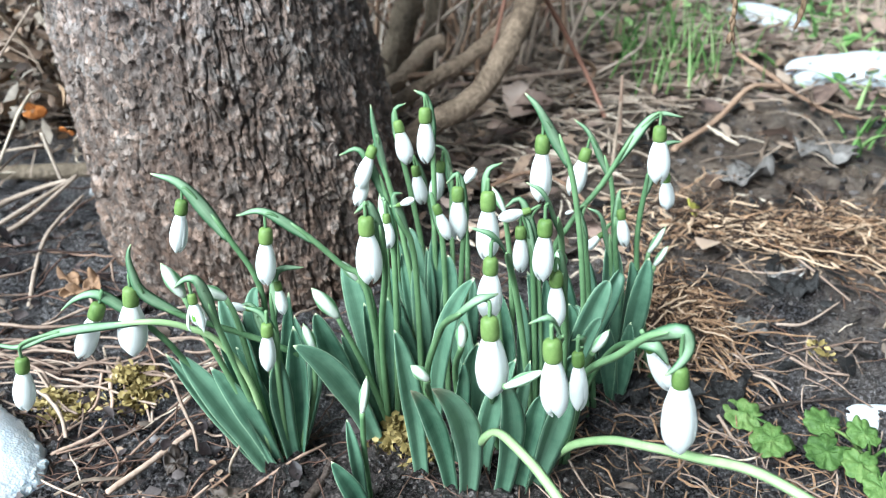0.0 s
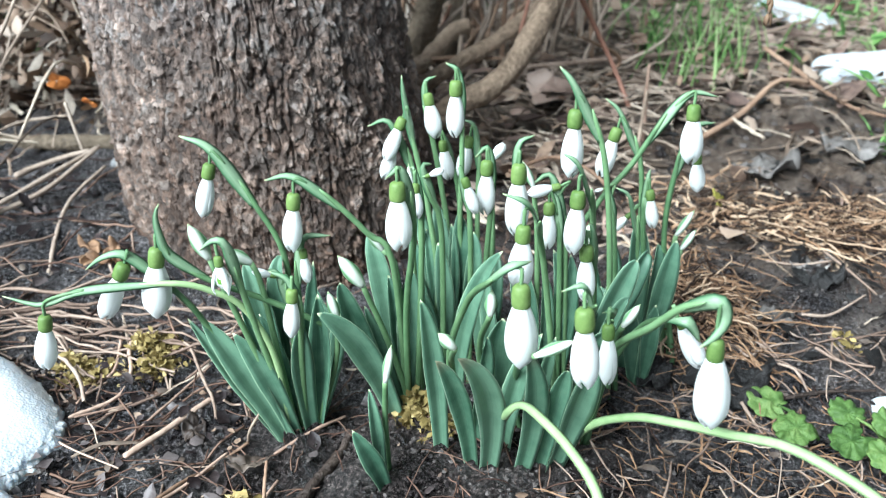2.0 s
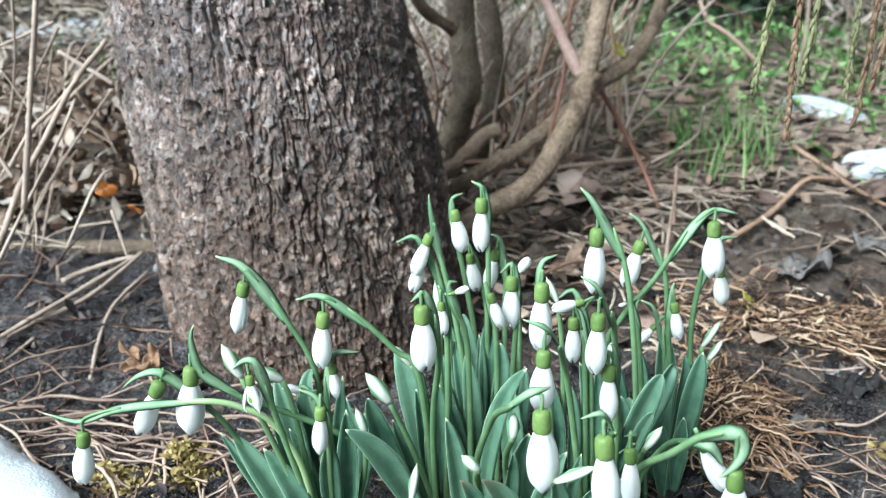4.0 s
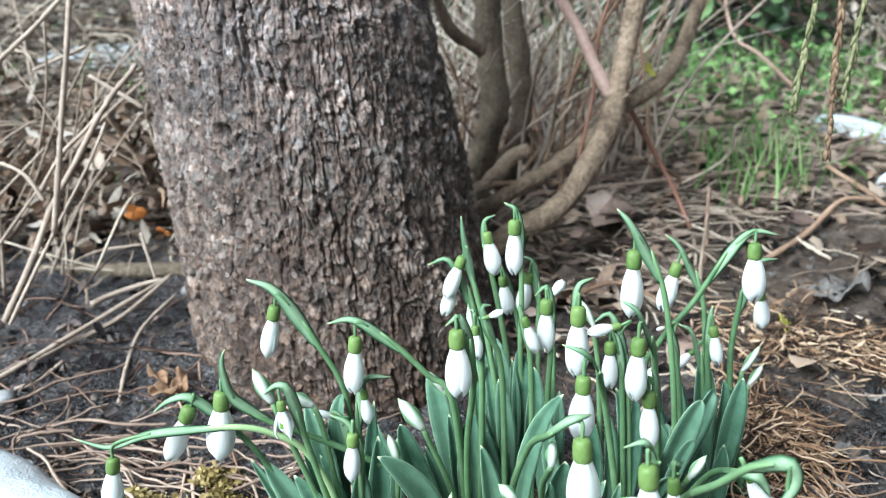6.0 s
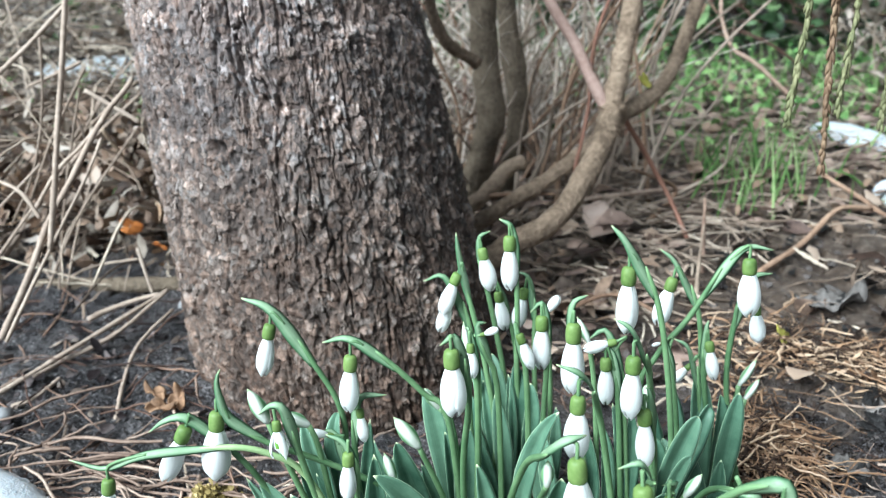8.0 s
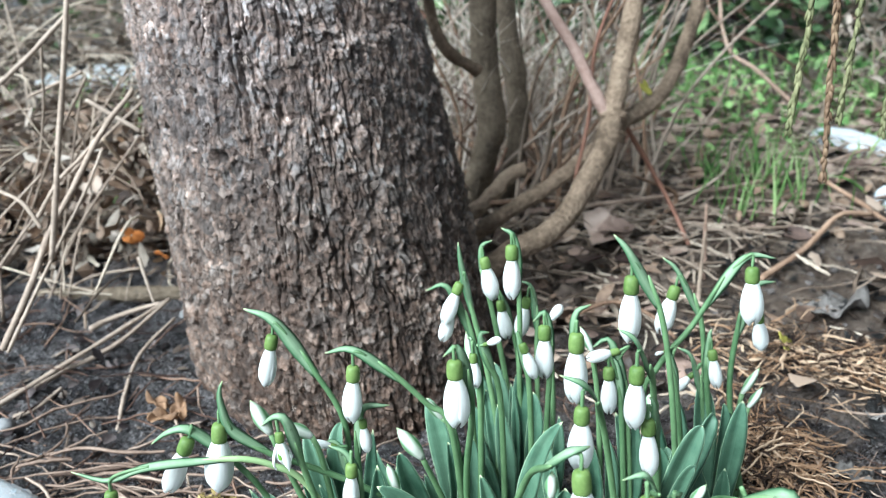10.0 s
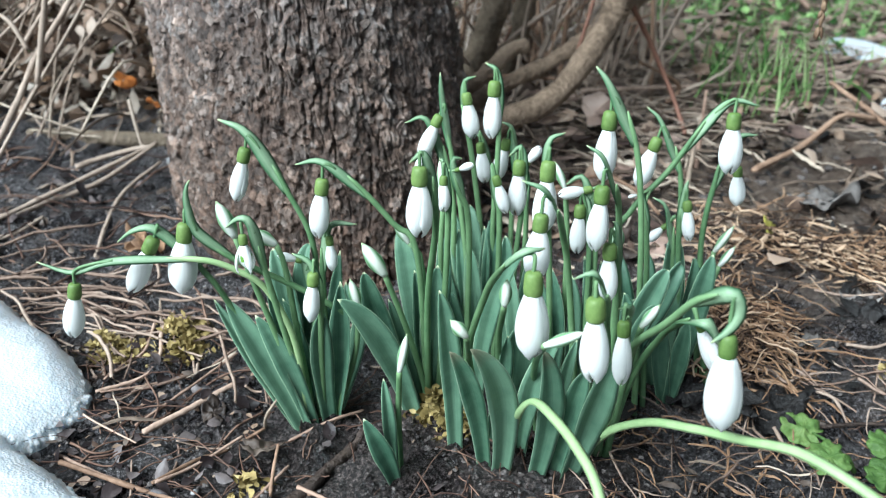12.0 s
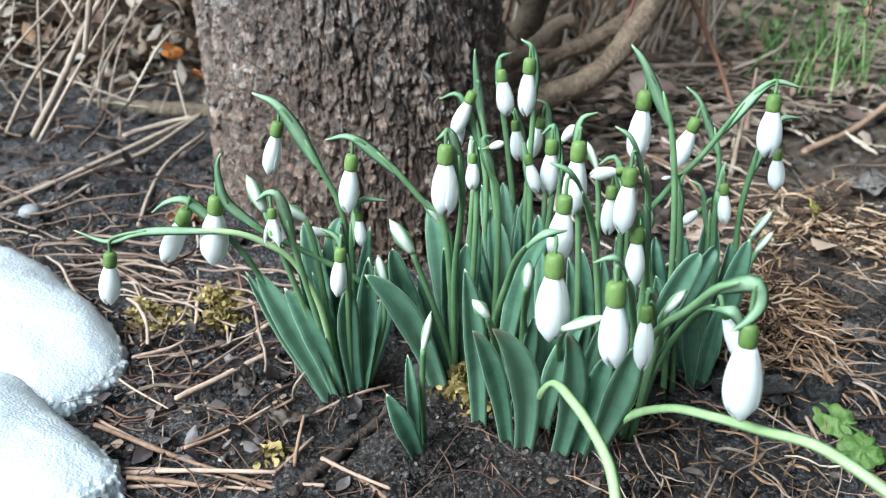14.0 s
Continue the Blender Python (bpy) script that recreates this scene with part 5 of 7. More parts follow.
def ribbons(name, label, x, y, length, width, material, lift=0.006, bend=0.5, heading=None, kind="stuff", category="straw"):
    """Flat dead blades: thin folded strips that twist a little and lie over one another."""
    s, k = len(x), 9
    a0 = rng.uniform(0, 2 * np.pi, s) if heading is None else rng.normal(heading[0], heading[1], s)
    ln = rng.uniform(*length, s)[:, None]
    u = np.linspace(0, 1, k)[None]
    kink = rng.normal(0, bend, (s, 1)) * u + rng.normal(0, bend, (s, 1)) * (u > rng.uniform(0.25, 0.75, (s, 1)))
    ang = a0[:, None] + kink
    px, py = x[:, None] + np.cumsum(np.cos(ang) * ln / k, axis=1), y[:, None] + np.cumsum(np.sin(ang) * ln / k, axis=1)
    up = rng.uniform(0.05, 1, (s, 1)) * lift + np.abs(rng.normal(0, 0.10, (s, 1))) * ln * np.sin(np.pi * u) * rng.uniform(0, 1, (s, 1)) ** 2
    p = np.stack([px, py, gz(px, py) + 0.4 * soil_relief(px, py) + 0.001 + up], -1)
    t = unit(np.gradient(p, axis=1))
    roll = rng.normal(0, 0.5, (s, 1)) + rng.normal(0, 0.9, (s, 1)) * u
    side = unit(np.cross(t, np.array([0.0, 0.0, 1.0])))
    nor = np.cross(side, t)
    e = side * np.cos(roll)[..., None] + nor * np.sin(roll)[..., None]
    f = np.cross(e, t)
    w = rng.uniform(*width, s)[:, None] * (0.55 + 0.45 * np.sin(np.pi * (0.12 + 0.8 * u))) * rng.uniform(0.8, 1.2, (s, k))
    v = np.stack([p - e * w[..., None], p + f * 0.45 * w[..., None], p + e * w[..., None], p + f * 0.16 * w[..., None]], 2)
    one = grid_faces(k, 4, True)
    if kind == "single":
        for q in range(s):
            o = p[q, 0]
            ob = tagged(new(name, mesh_of(name, (v[q] - o).reshape(-1, 3), one, material, smooth=False)), label, category, name + " lying about")
            ob.location = o
        return None
    faces = (one[None] + (np.arange(s) * k * 4)[:, None, None]).reshape(-1, 4)
    return tagged(new(name, mesh_of(name, v.reshape(-1, 3), faces, material, smooth=False)), label, category, kind=kind)


def dark_wedge(a, b):
    """Bare wet soil at the left foot of the trunk."""
    return off_trunk(a, b) * (0.10 if -0.36 < a < -0.16 and 0.42 < b < 0.60 else 1.0)


# fibres and straw round the clump
x, y = scatter(760, -0.36, 0.30, 0.18, 0.52, lambda a, b: dark_wedge(a, b) * (1.0 if a < 0.07 else 0.12))
k = (x > -0.2) & (x < 0.0) & (y > 0.24) & (y < 0.36)
litter("root_fibre", "fine brown root fibre lying on wet soil", x[k], y[k], (0.012, 0.045), (0.00018, 0.00048), ROOT, 0.004, 0.30, kind="single", category="root")
x, y = x[~k], y[~k]
litter("root_fibres", "fine dark brown roots and fibres lying on wet soil", x, y, (0.012, 0.05), (0.00018, 0.00050), ROOT, 0.004, 0.30)
x, y = scatter(70, -0.36, 0.34, 0.18, 0.55, lambda a, b: dark_wedge(a, b) * (0.0 if -0.11 < a < 0.10 and b < 0.35 else 1.0))
ribbons("dry_grass", "dry pale grass blades scattered over dark soil", x, y, (0.025, 0.07), (0.0004, 0.0010), STRAW, 0.006, 0.3)
x, y = scatter(800, 0.10, 0.44, 0.40, 0.64, lambda a, b: math.exp(-((a - 0.25) / 0.12) ** 2 - ((b - 0.525 + 0.15 * (a - 0.2)) / 0.026) ** 2))
ribbons("straw_mat", "mat of orange-brown dead straw and conifer sprays", x, y, (0.014, 0.050), (0.0003, 0.0008), RUST, 0.016, 0.6, (0.05, 0.8))
x, y = scatter(110, 0.10, 0.42, 0.40, 0.62, lambda a, b: math.exp(-((a - 0.25) / 0.11) ** 2 - ((b - 0.515 + 0.15 * (a - 0.2)) / 0.030) ** 2))
litter("conifer_litter", "rust-brown dead conifer twigs in the straw", x, y, (0.02, 0.065), (0.0003, 0.0008), RUST, 0.015, 0.10, (0.05, 0.55))
x, y = scatter(190, 0.04, 0.30, 0.27, 0.52, lambda a, b: math.exp(-((a - 0.128) / 0.022) ** 2 - ((b - 0.43) / 0.045) ** 2))
ribbons("brown_straw", "flat orange-brown dry straw beside the flower clump", x, y, (0.012, 0.050), (0.0002, 0.0007), RUST, 0.013, 0.6, (-0.75, 0.7), kind="single")
x, y = scatter(130, 0.06, 0.30, 0.24, 0.44)
ribbons("grey_straw", "thin grey-brown dry straw on dark soil", x, y, (0.015, 0.05), (0.0002, 0.0006), OLD_STEM, 0.007, 0.6, kind="single")
x, y = scatter(150, 0.055, 0.20, 0.26, 0.36)
ribbons("rusty_straw", "thin rust-brown straw and stalks under the bent stem", x, y, (0.010, 0.036), (0.0002, 0.0006), RUST, 0.007, 0.6, kind="single")
x, y = scatter(34, 0.05, 0.30, 0.22, 0.42)
litter("thin_straw", "thin curved tan straw on dark soil", x, y, (0.03, 0.08), (0.0003, 0.0007), OLD_STEM, 0.006, 0.22, kind="single", category="straw")
x, y = scatter(420, 0.08, 0.2, 0.36, 0.5, lambda a, b: math.exp(-((a - 0.128) / 0.018) ** 2 - ((b - 0.43) / 0.035) ** 2))
litter("conifer_scraps", "rust-brown dead conifer sprays beside the flowers", x, y, (0.008, 0.026), (0.0003, 0.0008), RUST, 0.015, 0.35)
x, y = scatter(84, -0.36, -0.10, 0.345, 0.47, lambda a, b: math.exp(-((b - 0.395 + 0.15 * (a + 0.2)) / 0.03) ** 2))
litter("pale_straw", "pale curved dry straw lying on dark soil", x, y, (0.03, 0.10), (0.0005, 0.0012), OLD_STEM, 0.010, 0.36, (0.0, 0.55), kind="single", category="straw")
x, y = scatter(60, -0.62, -0.31, 0.63, 0.74, off_trunk)
ribbons("cane_tangle", "tangle of pale dry canes beside the trunk", x, y, (0.04, 0.14), (0.0005, 0.0012), CANE, 0.03, 0.15, (0.6, 0.6))
# litter behind the clump
x, y = scatter(240, -0.04, 0.30, 0.60, 1.0, lambda a, b: 0.15 if a > 0.12 and b < 0.70 else 1.0)
ribbons("pale_dead_blade", "pale weathered dead grass lying over brown leaves", x, y, (0.03, 0.11), (0.0005, 0.0013), FOREST_STRAW, 0.020, 0.35, (0.15, 0.45), kind="single")
behind = lambda a, b: dark_wedge(a, b) * (1.0 if a < 0.3 or b < 0.85 else 0.35) * (1.0 if a > -0.05 or b > 0.6 else 0.12) * (0.09 if a > 0.10 and b < 0.74 else 1.0)
x, y = scatter(420, -0.9, 0.9, 0.50, 1.15, behind)
litter("leaf_and_straw_litter", "brown litter of straw, twigs and leaf stalks", x, y, (0.02, 0.10), (0.0003, 0.0010), FOREST_STRAW, 0.012, 0.16, arch=0.08)
x, y = scatter(650, -0.9, 0.9, 0.50, 1.15, behind)
ribbons("dead_blades", "flat weathered dead grass blades among leaf litter", x, y, (0.015, 0.06), (0.0006, 0.0022), FOREST_STRAW, 0.012, 0.4)
x, y = scatter(1300, -1.4, -0.27, 0.62, 1.6)
litter("dry_grass_thicket", "thicket of dry beige grass behind the trunk", x, y, (0.06, 0.28), (0.0004, 0.0012), FOREST_STRAW, 0.12, 0.30, arch=0.4)
x, y = scatter(100, -0.75, -0.30, 0.68, 0.95)
litter("bleached_straw", "tangle of bleached beige straw beside the trunk", x, y, (0.05, 0.16), (0.0004, 0.0013), CANE, 0.05, 0.20, (0.7, 0.7), arch=0.20)
x, y = scatter(760, -0.02, 0.62, 0.70, 1.12, lambda a, b: 0.25 if a > 0.14 and b < 0.82 else 1.0)
ribbons("beige_straw", "pale beige straw strewn over the leaf litter", x, y, (0.02, 0.09), (0.0005, 0.0014), CANE, 0.014, 0.25, (0.1, 0.6))
x, y = scatter(330, -0.1, 0.9, 0.66, 1.25, lambda a, b: 0.25 if a > 0.14 and b < 0.82 else 1.0)
ribbons("pale_far_litter", "pale dry grass matted on the ground", x, y, (0.03, 0.10), (0.0006, 0.0018), FOREST_STRAW, 0.010, 0.2, (0.1, 0.5))
x, y = scatter(80, -0.05, 0.24, 0.56, 0.80, off_trunk)
litter("stalk_litter", "grey-brown broken stalks behind the flowers", x, y, (0.02, 0.09), (0.0006, 0.0015), FOREST_STRAW, 0.014, 0.10, arch=0.10)
x, y = scatter(250, 0.0, 0.9, 1.3, 2.0)
litter("far_litter", "brown dead stems under the hedge", x, y, (0.08, 0.3), (0.001, 0.003), ROOT, 0.08, 0.8, arch=0.4)


def grass(name, label, x, y, length, material, lean=0.5, width=0.0012):
    """Upright green blades that bend over."""
    s, k = len(x), 7
    a, ln, tilt = rng.uniform(0, 2 * np.pi, s), rng.uniform(*length, s), rng.uniform(0.1, lean, s)
    u = np.linspace(0, 1, k)[None]
    out = (tilt[:, None] * u + 0.5 * tilt[:, None] * u ** 2.5) * ln[:, None]
    px, py = x[:, None] + np.cos(a)[:, None] * out, y[:, None] + np.sin(a)[:, None] * out
    pz = gz(px, py) + ln[:, None] * (u - 0.35 * tilt[:, None] * u ** 2)
    r = width * rng.uniform(0.6, 1.2, (s, 1)) * (1.02 - u ** 2)
    v, f = strands(np.stack([px, py, pz], -1), r, 3)
    return tagged(new(name, mesh_of(name, v, f, material)), label, "grass", kind="stuff")


x, y = scatter(85, 0.10, 0.42, 0.66, 0.98, lambda a, b: math.exp(-((a - 0.224) / 0.045) ** 2 - ((b - 0.819) / 0.05) ** 2))
grass("grass_tuft", "loose tuft of fresh green grass among litter", x, y, (0.03, 0.085), GRASS, 0.4, 0.0012)
x, y = scatter(560, -0.18, 0.075, 0.84, 1.06)
grass("dry_thicket", "thicket of pale beige dry grass behind the shrub", x, y, (0.06, 0.24), BLEACHED, 0.8, 0.0012)
x, y = scatter(700, -0.1, 0.9, 1.02, 1.3)
grass("low_grass", "low fresh green grass and seedlings", x, y, (0.01, 0.05), GRASS, 0.9, 0.002)
x, y = scatter(110, -0.75, -0.25, 0.75, 1.2)
grass("grass_sprigs", "sparse green grass behind the trunk", x, y, (0.02, 0.06), GRASS, 0.9, 0.002)
x, y = scatter(140, 0.32, 0.55, 0.62, 0.95)
grass("grass_by_snow", "short green grass beside the snow", x, y, (0.01, 0.04), GRASS, 0.9, 0.002)


def leaflets(name, label, x, y, z, size, material, category="leaves", droop=0.5, wide=0.3, curl=0.35):
    """Many small pointed leaves, each a curled blade of its own."""
    s = len(x)
    d = unit(rng.normal(size=(s, 3)) * np.array([1, 1, droop]))
    e = unit(np.cross(d, rng.normal(size=(s, 3)) * np.array([droop, droop, 1])))
    nn = np.cross(d, e)
    ln = rng.uniform(*size, s)[:, None]
    wd, cu, tw = ln * rng.uniform(0.5, 1.2, (s, 1)) * wide, ln * rng.normal(0, curl, (s, 1)), rng.normal(0, curl, (s, 1))
    c = np.stack([x, y, z], -1)
    rows = []
    for t, w in ((0.0, 0.12), (0.3, 0.85), (0.65, 1.0), (1.0, 0.1)):
        for a in (-1.0, 0.0, 1.0):
            jag = rng.uniform(0.75, 1.2, (s, 1))
            rows.append(c + d * ln * t + e * wd * w * a * jag + nn * (cu * (t * t - 0.6 * t) + wd * w * abs(a) * 0.35 + ln * tw * 0.4 * a * (t - 0.5) * w))
    v = np.stack(rows, 1).reshape(-1, 3)
    one = grid_faces(4, 3, False)
    f = (one[None] + (np.arange(s) * 12)[:, None, None]).reshape(-1, 4)
    return tagged(new(name, mesh_of(name, v, f, material)), label, category, kind="stuff")


x, y = scatter(2500, 0.02, 1.0, 0.92, 1.3)
leaflets("seedlings", "carpet of small bright green weeds", x, y, gz(x, y) + rng.uniform(0.0, 0.03, len(x)), (0.006, 0.016), SEEDLING)
x, y = scatter(170, 0.36, 0.56, 0.66, 0.9)
leaflets("weeds_by_snow", "small green weeds beside melting snow", x, y, gz(x, y) + rng.uniform(0.0, 0.02, len(x)), (0.008, 0.02), GRASS)
x, y = scatter(12000, -1.2, 1.8, 1.27, 2.3)
leaflets("hedge_leaves", "dense dark evergreen hedge", x, y, gz(x, y) + rng.uniform(0, 1, len(x)) ** 1.2 * (0.95 + 0.7 * fbm(x * 2.2, y * 2.2, 77, 3)) * np.clip((2.5 - y) * 2, 0.2, 1) * np.clip((1.9 - np.abs(x - 0.3)) * 3, 0.2, 1), (0.02, 0.045), HEDGE, "hedge")
x, y = scatter(5000, -0.4, 1.2, 1.27, 1.5)
leaflets("hedge_skirt", "low dark evergreen leaves at the foot of the hedge", x, y, gz(x, y) + rng.uniform(0, 0.3, len(x)), (0.015, 0.035), HEDGE, "hedge")
x, y = scatter(500, -1.5, -0.3, 0.7, 1.5)
leaflets("dry_leaf_litter", "crumpled dry brown leaves among the grass", x, y, gz(x, y) + rng.uniform(0, 0.05, len(x)), (0.015, 0.04), DEAD)
x, y = scatter(1700, -0.15, 0.8, 0.50, 1.15, lambda a, b: 0.2 if a > 0.12 and b < 0.72 else 1.0)
leaflets("leaf_fragments", "torn brown leaf fragments on the soil", x, y, gz(x, y) + rng.uniform(0.002, 0.016, len(x)), (0.007, 0.022), LITTER_LEAF, droop=0.3)
x, y = scatter(7000, -1.2, -0.22, 0.63, 1.4, off_trunk)
leaflets("leaf_litter", "matted brown leaf litter beside the trunk", x, y, gz(x, y) + rng.uniform(0.0, 1.0, len(x)) ** 2 * 0.10, (0.007, 0.022), THICKET_LEAF, droop=0.6, wide=0.2)
x, y = scatter(400, -0.12, 0.75, 0.50, 1.05, lambda a, b: off_trunk(a, b) * (0.10 if a > 0.10 and b < 0.72 else 1.0))
leaflets("torn_leaves", "large torn brown and purplish dead leaves in layers", x, y, gz(x, y) + rng.uniform(0.001, 0.012, len(x)), (0.016, 0.038), TORN_LEAF, droop=0.13, wide=0.42, curl=0.18)
x, y = scatter(2300, -0.66, -0.20, 0.645, 0.88, off_trunk)
leaflets("thicket_leaves", "curled brown dead leaves heaped behind the fallen branch", x, y, gz(x, y) + rng.uniform(0.0, 1.0, len(x)) ** 1.6 * 0.085, (0.009, 0.024), HEAP_LEAF, droop=0.7, wide=0.32)
x, y = scatter(420, -0.7, -0.22, 0.63, 0.95, off_trunk)
leaflets("rusty_leaf_litter", "curled rust-brown leaves among straw", x, y, gz(x, y) + rng.uniform(0.004, 0.05, len(x)), (0.010, 0.026), RUST, droop=0.6)
x, y = scatter(300, -0.30, 0.06, 0.22, 0.37, lambda a, b: 1.0 if a < -0.10 else 0.06)
leaflets("wet_leaf_scraps", "dull purple-brown wet leaf scraps on the soil", x, y, gz(x, y) + soil_relief(x, y) + rng.uniform(0.0005, 0.003, len(x)), (0.004, 0.011), WET_LEAF, droop=0.18, wide=0.40, curl=0.35)
x, y = scatter(160, -0.32, 0.06, 0.23, 0.40, lambda a, b: 1.0 if a < -0.10 else 0.12)
leaflets("brown_leaf_scraps", "brown and grey leaf scraps on the soil", x, y, gz(x, y) + soil_relief(x, y) + rng.uniform(0.001, 0.003, len(x)), (0.002, 0.006), LITTER_LEAF, droop=0.2, wide=0.35)
x, y = scatter(260, -0.46, -0.17, 0.43, 0.61, off_trunk)
leaflets("dark_scraps", "dark wet leaf scraps on bare soil by the trunk", x, y, gz(x, y) + 0.5 * soil_relief(x, y) + rng.uniform(0.001, 0.005, len(x)), (0.004, 0.013), WET_LEAF, droop=0.25, wide=0.35, curl=0.3)
x, y = scatter(120, -0.46, -0.17, 0.43, 0.61, off_trunk)
litter("wedge_fibres", "dark fibres and thin stalks on bare soil by the trunk", x, y, (0.02, 0.08), (0.0003, 0.0008), ROOT, 0.006, 0.2)
x, y = scatter(380, -0.36, 0.3, 0.2, 0.55, lambda a, b: off_trunk(a, b) * (0.08 if -0.10 < a < 0.08 and b < 0.345 else 1.0))
leaflets("leaf_crumbs", "dark leaf crumbs pressed into the soil", x, y, gz(x, y) + rng.uniform(0.002, 0.006, len(x)), (0.003, 0.010), DEAD, droop=0.2)


def clods(n, x0, x1, y0, y1, size):
    """Crumbs of soil: small lumps, each with a shape of its own."""
    px, py = scatter(n, x0, x1, y0, y1, off_trunk)
    base, faces = lathe((0, 0, 0), (0, 0, 1), [(-0.8, 0.3), (-0.4, 0.85), (0.2, 1.0), (0.7, 0.6), (0.9, 0.15)], 6)
    r = rng.uniform(0, 1, n) ** 2.2 * (size[1] - size[0]) + size[0]
    v = base[None] * rng.uniform(0.6, 1.25, (n, len(base), 1)) * r[:, None, None] * np.array([1.2, 1, 0.75])
    a = rng.uniform(0, 6.3, n)
    c, s = np.cos(a)[:, None], np.sin(a)[:, None]
    v = np.stack([v[..., 0] * c - v[..., 1] * s + px[:, None], v[..., 0] * s + v[..., 1] * c + py[:, None], v[..., 2] + (gz(px, py) + soil_relief(px, py))[:, None] + 0.3 * r[:, None]], -1).reshape(-1, 3)
    f = [[i + k * len(base) for i in q] for k in range(n) for q in faces]
    return tagged(new("soil_crumbs", mesh_of("soil_crumbs", v, f, CRUMB, smooth=False)), "dark wet crumbs of soil", "soil", kind="stuff")


clods(15000, -0.34, 0.30, 0.20, 0.55, (0.0003, 0.0015))
clods(1100, 0.06, 0.50, 0.40, 0.78, (0.0006, 0.0042))
x, y = scatter(260, 0.06, 0.5, 0.36, 0.74)
leaflets("dark_leaf_scraps", "dark wet leaf scraps pressed on the soil", x, y, gz(x, y) + rng.uniform(0.003, 0.008, len(x)), (0.008, 0.024), BLACK_LEAF, droop=0.15)
x, y = scatter(800, 0.10, 0.42, 0.36, 0.60, lambda a, b: math.exp(-((a - 0.22) / 0.10) ** 2 - ((b - 0.515 + 0.2 * (a - 0.2)) / 0.025) ** 2))
leaflets("conifer_chips", "rust-brown chips of dead conifer sprays", x, y, gz(x, y) + rng.uniform(0.002, 0.014, len(x)), (0.004, 0.012), RUST, droop=0.4, wide=0.12)


x, y = scatter(1600, 0.40, 0.95, 1.00, 1.35)
leaflets("pale_dead_grass", "heap of pale beige dead grass beyond the snow", x, y, gz(x, y) + rng.uniform(0, 1, len(x)) ** 1.4 * 0.13, (0.015, 0.045), THICKET_LEAF, droop=0.8, wide=0.12)


# ---- moss ----
def moss(x, y, spread, n):
    """A cushion of small plump shoots."""
    px, py = x + rng.normal(0, spread, n), y + rng.normal(0, spread * 0.6, n)
    top = 0.015 * np.exp(-(((px - x) / spread) ** 2 + ((py - y) / (0.6 * spread)) ** 2) / 2.5) * (0.7 + 0.9 * fbm(px * 160, py * 160, 3, 2))
    return leaflets("moss", "cushion of yellow-green moss on the soil", px, py, gz(px, py) + 0.8 * soil_relief(px, py) + np.maximum(top, 0.0005) * rng.uniform(0.5, 1.0, n), (0.0024, 0.0052), MOSS, "moss", 0.9, 0.42)


moss(-0.193, 0.365, 0.0085, 420)
moss(-0.163, 0.384, 0.008, 400)
moss(-0.158, 0.369, 0.006, 200)
moss(-0.020, 0.333, 0.006, 300)
moss(-0.010, 0.320, 0.005, 100)
moss(-0.093, 0.277, 0.0035, 60)
moss(0.205, 0.398, 0.004, 26)
moss(0.143, 0.272, 0.006, 130)


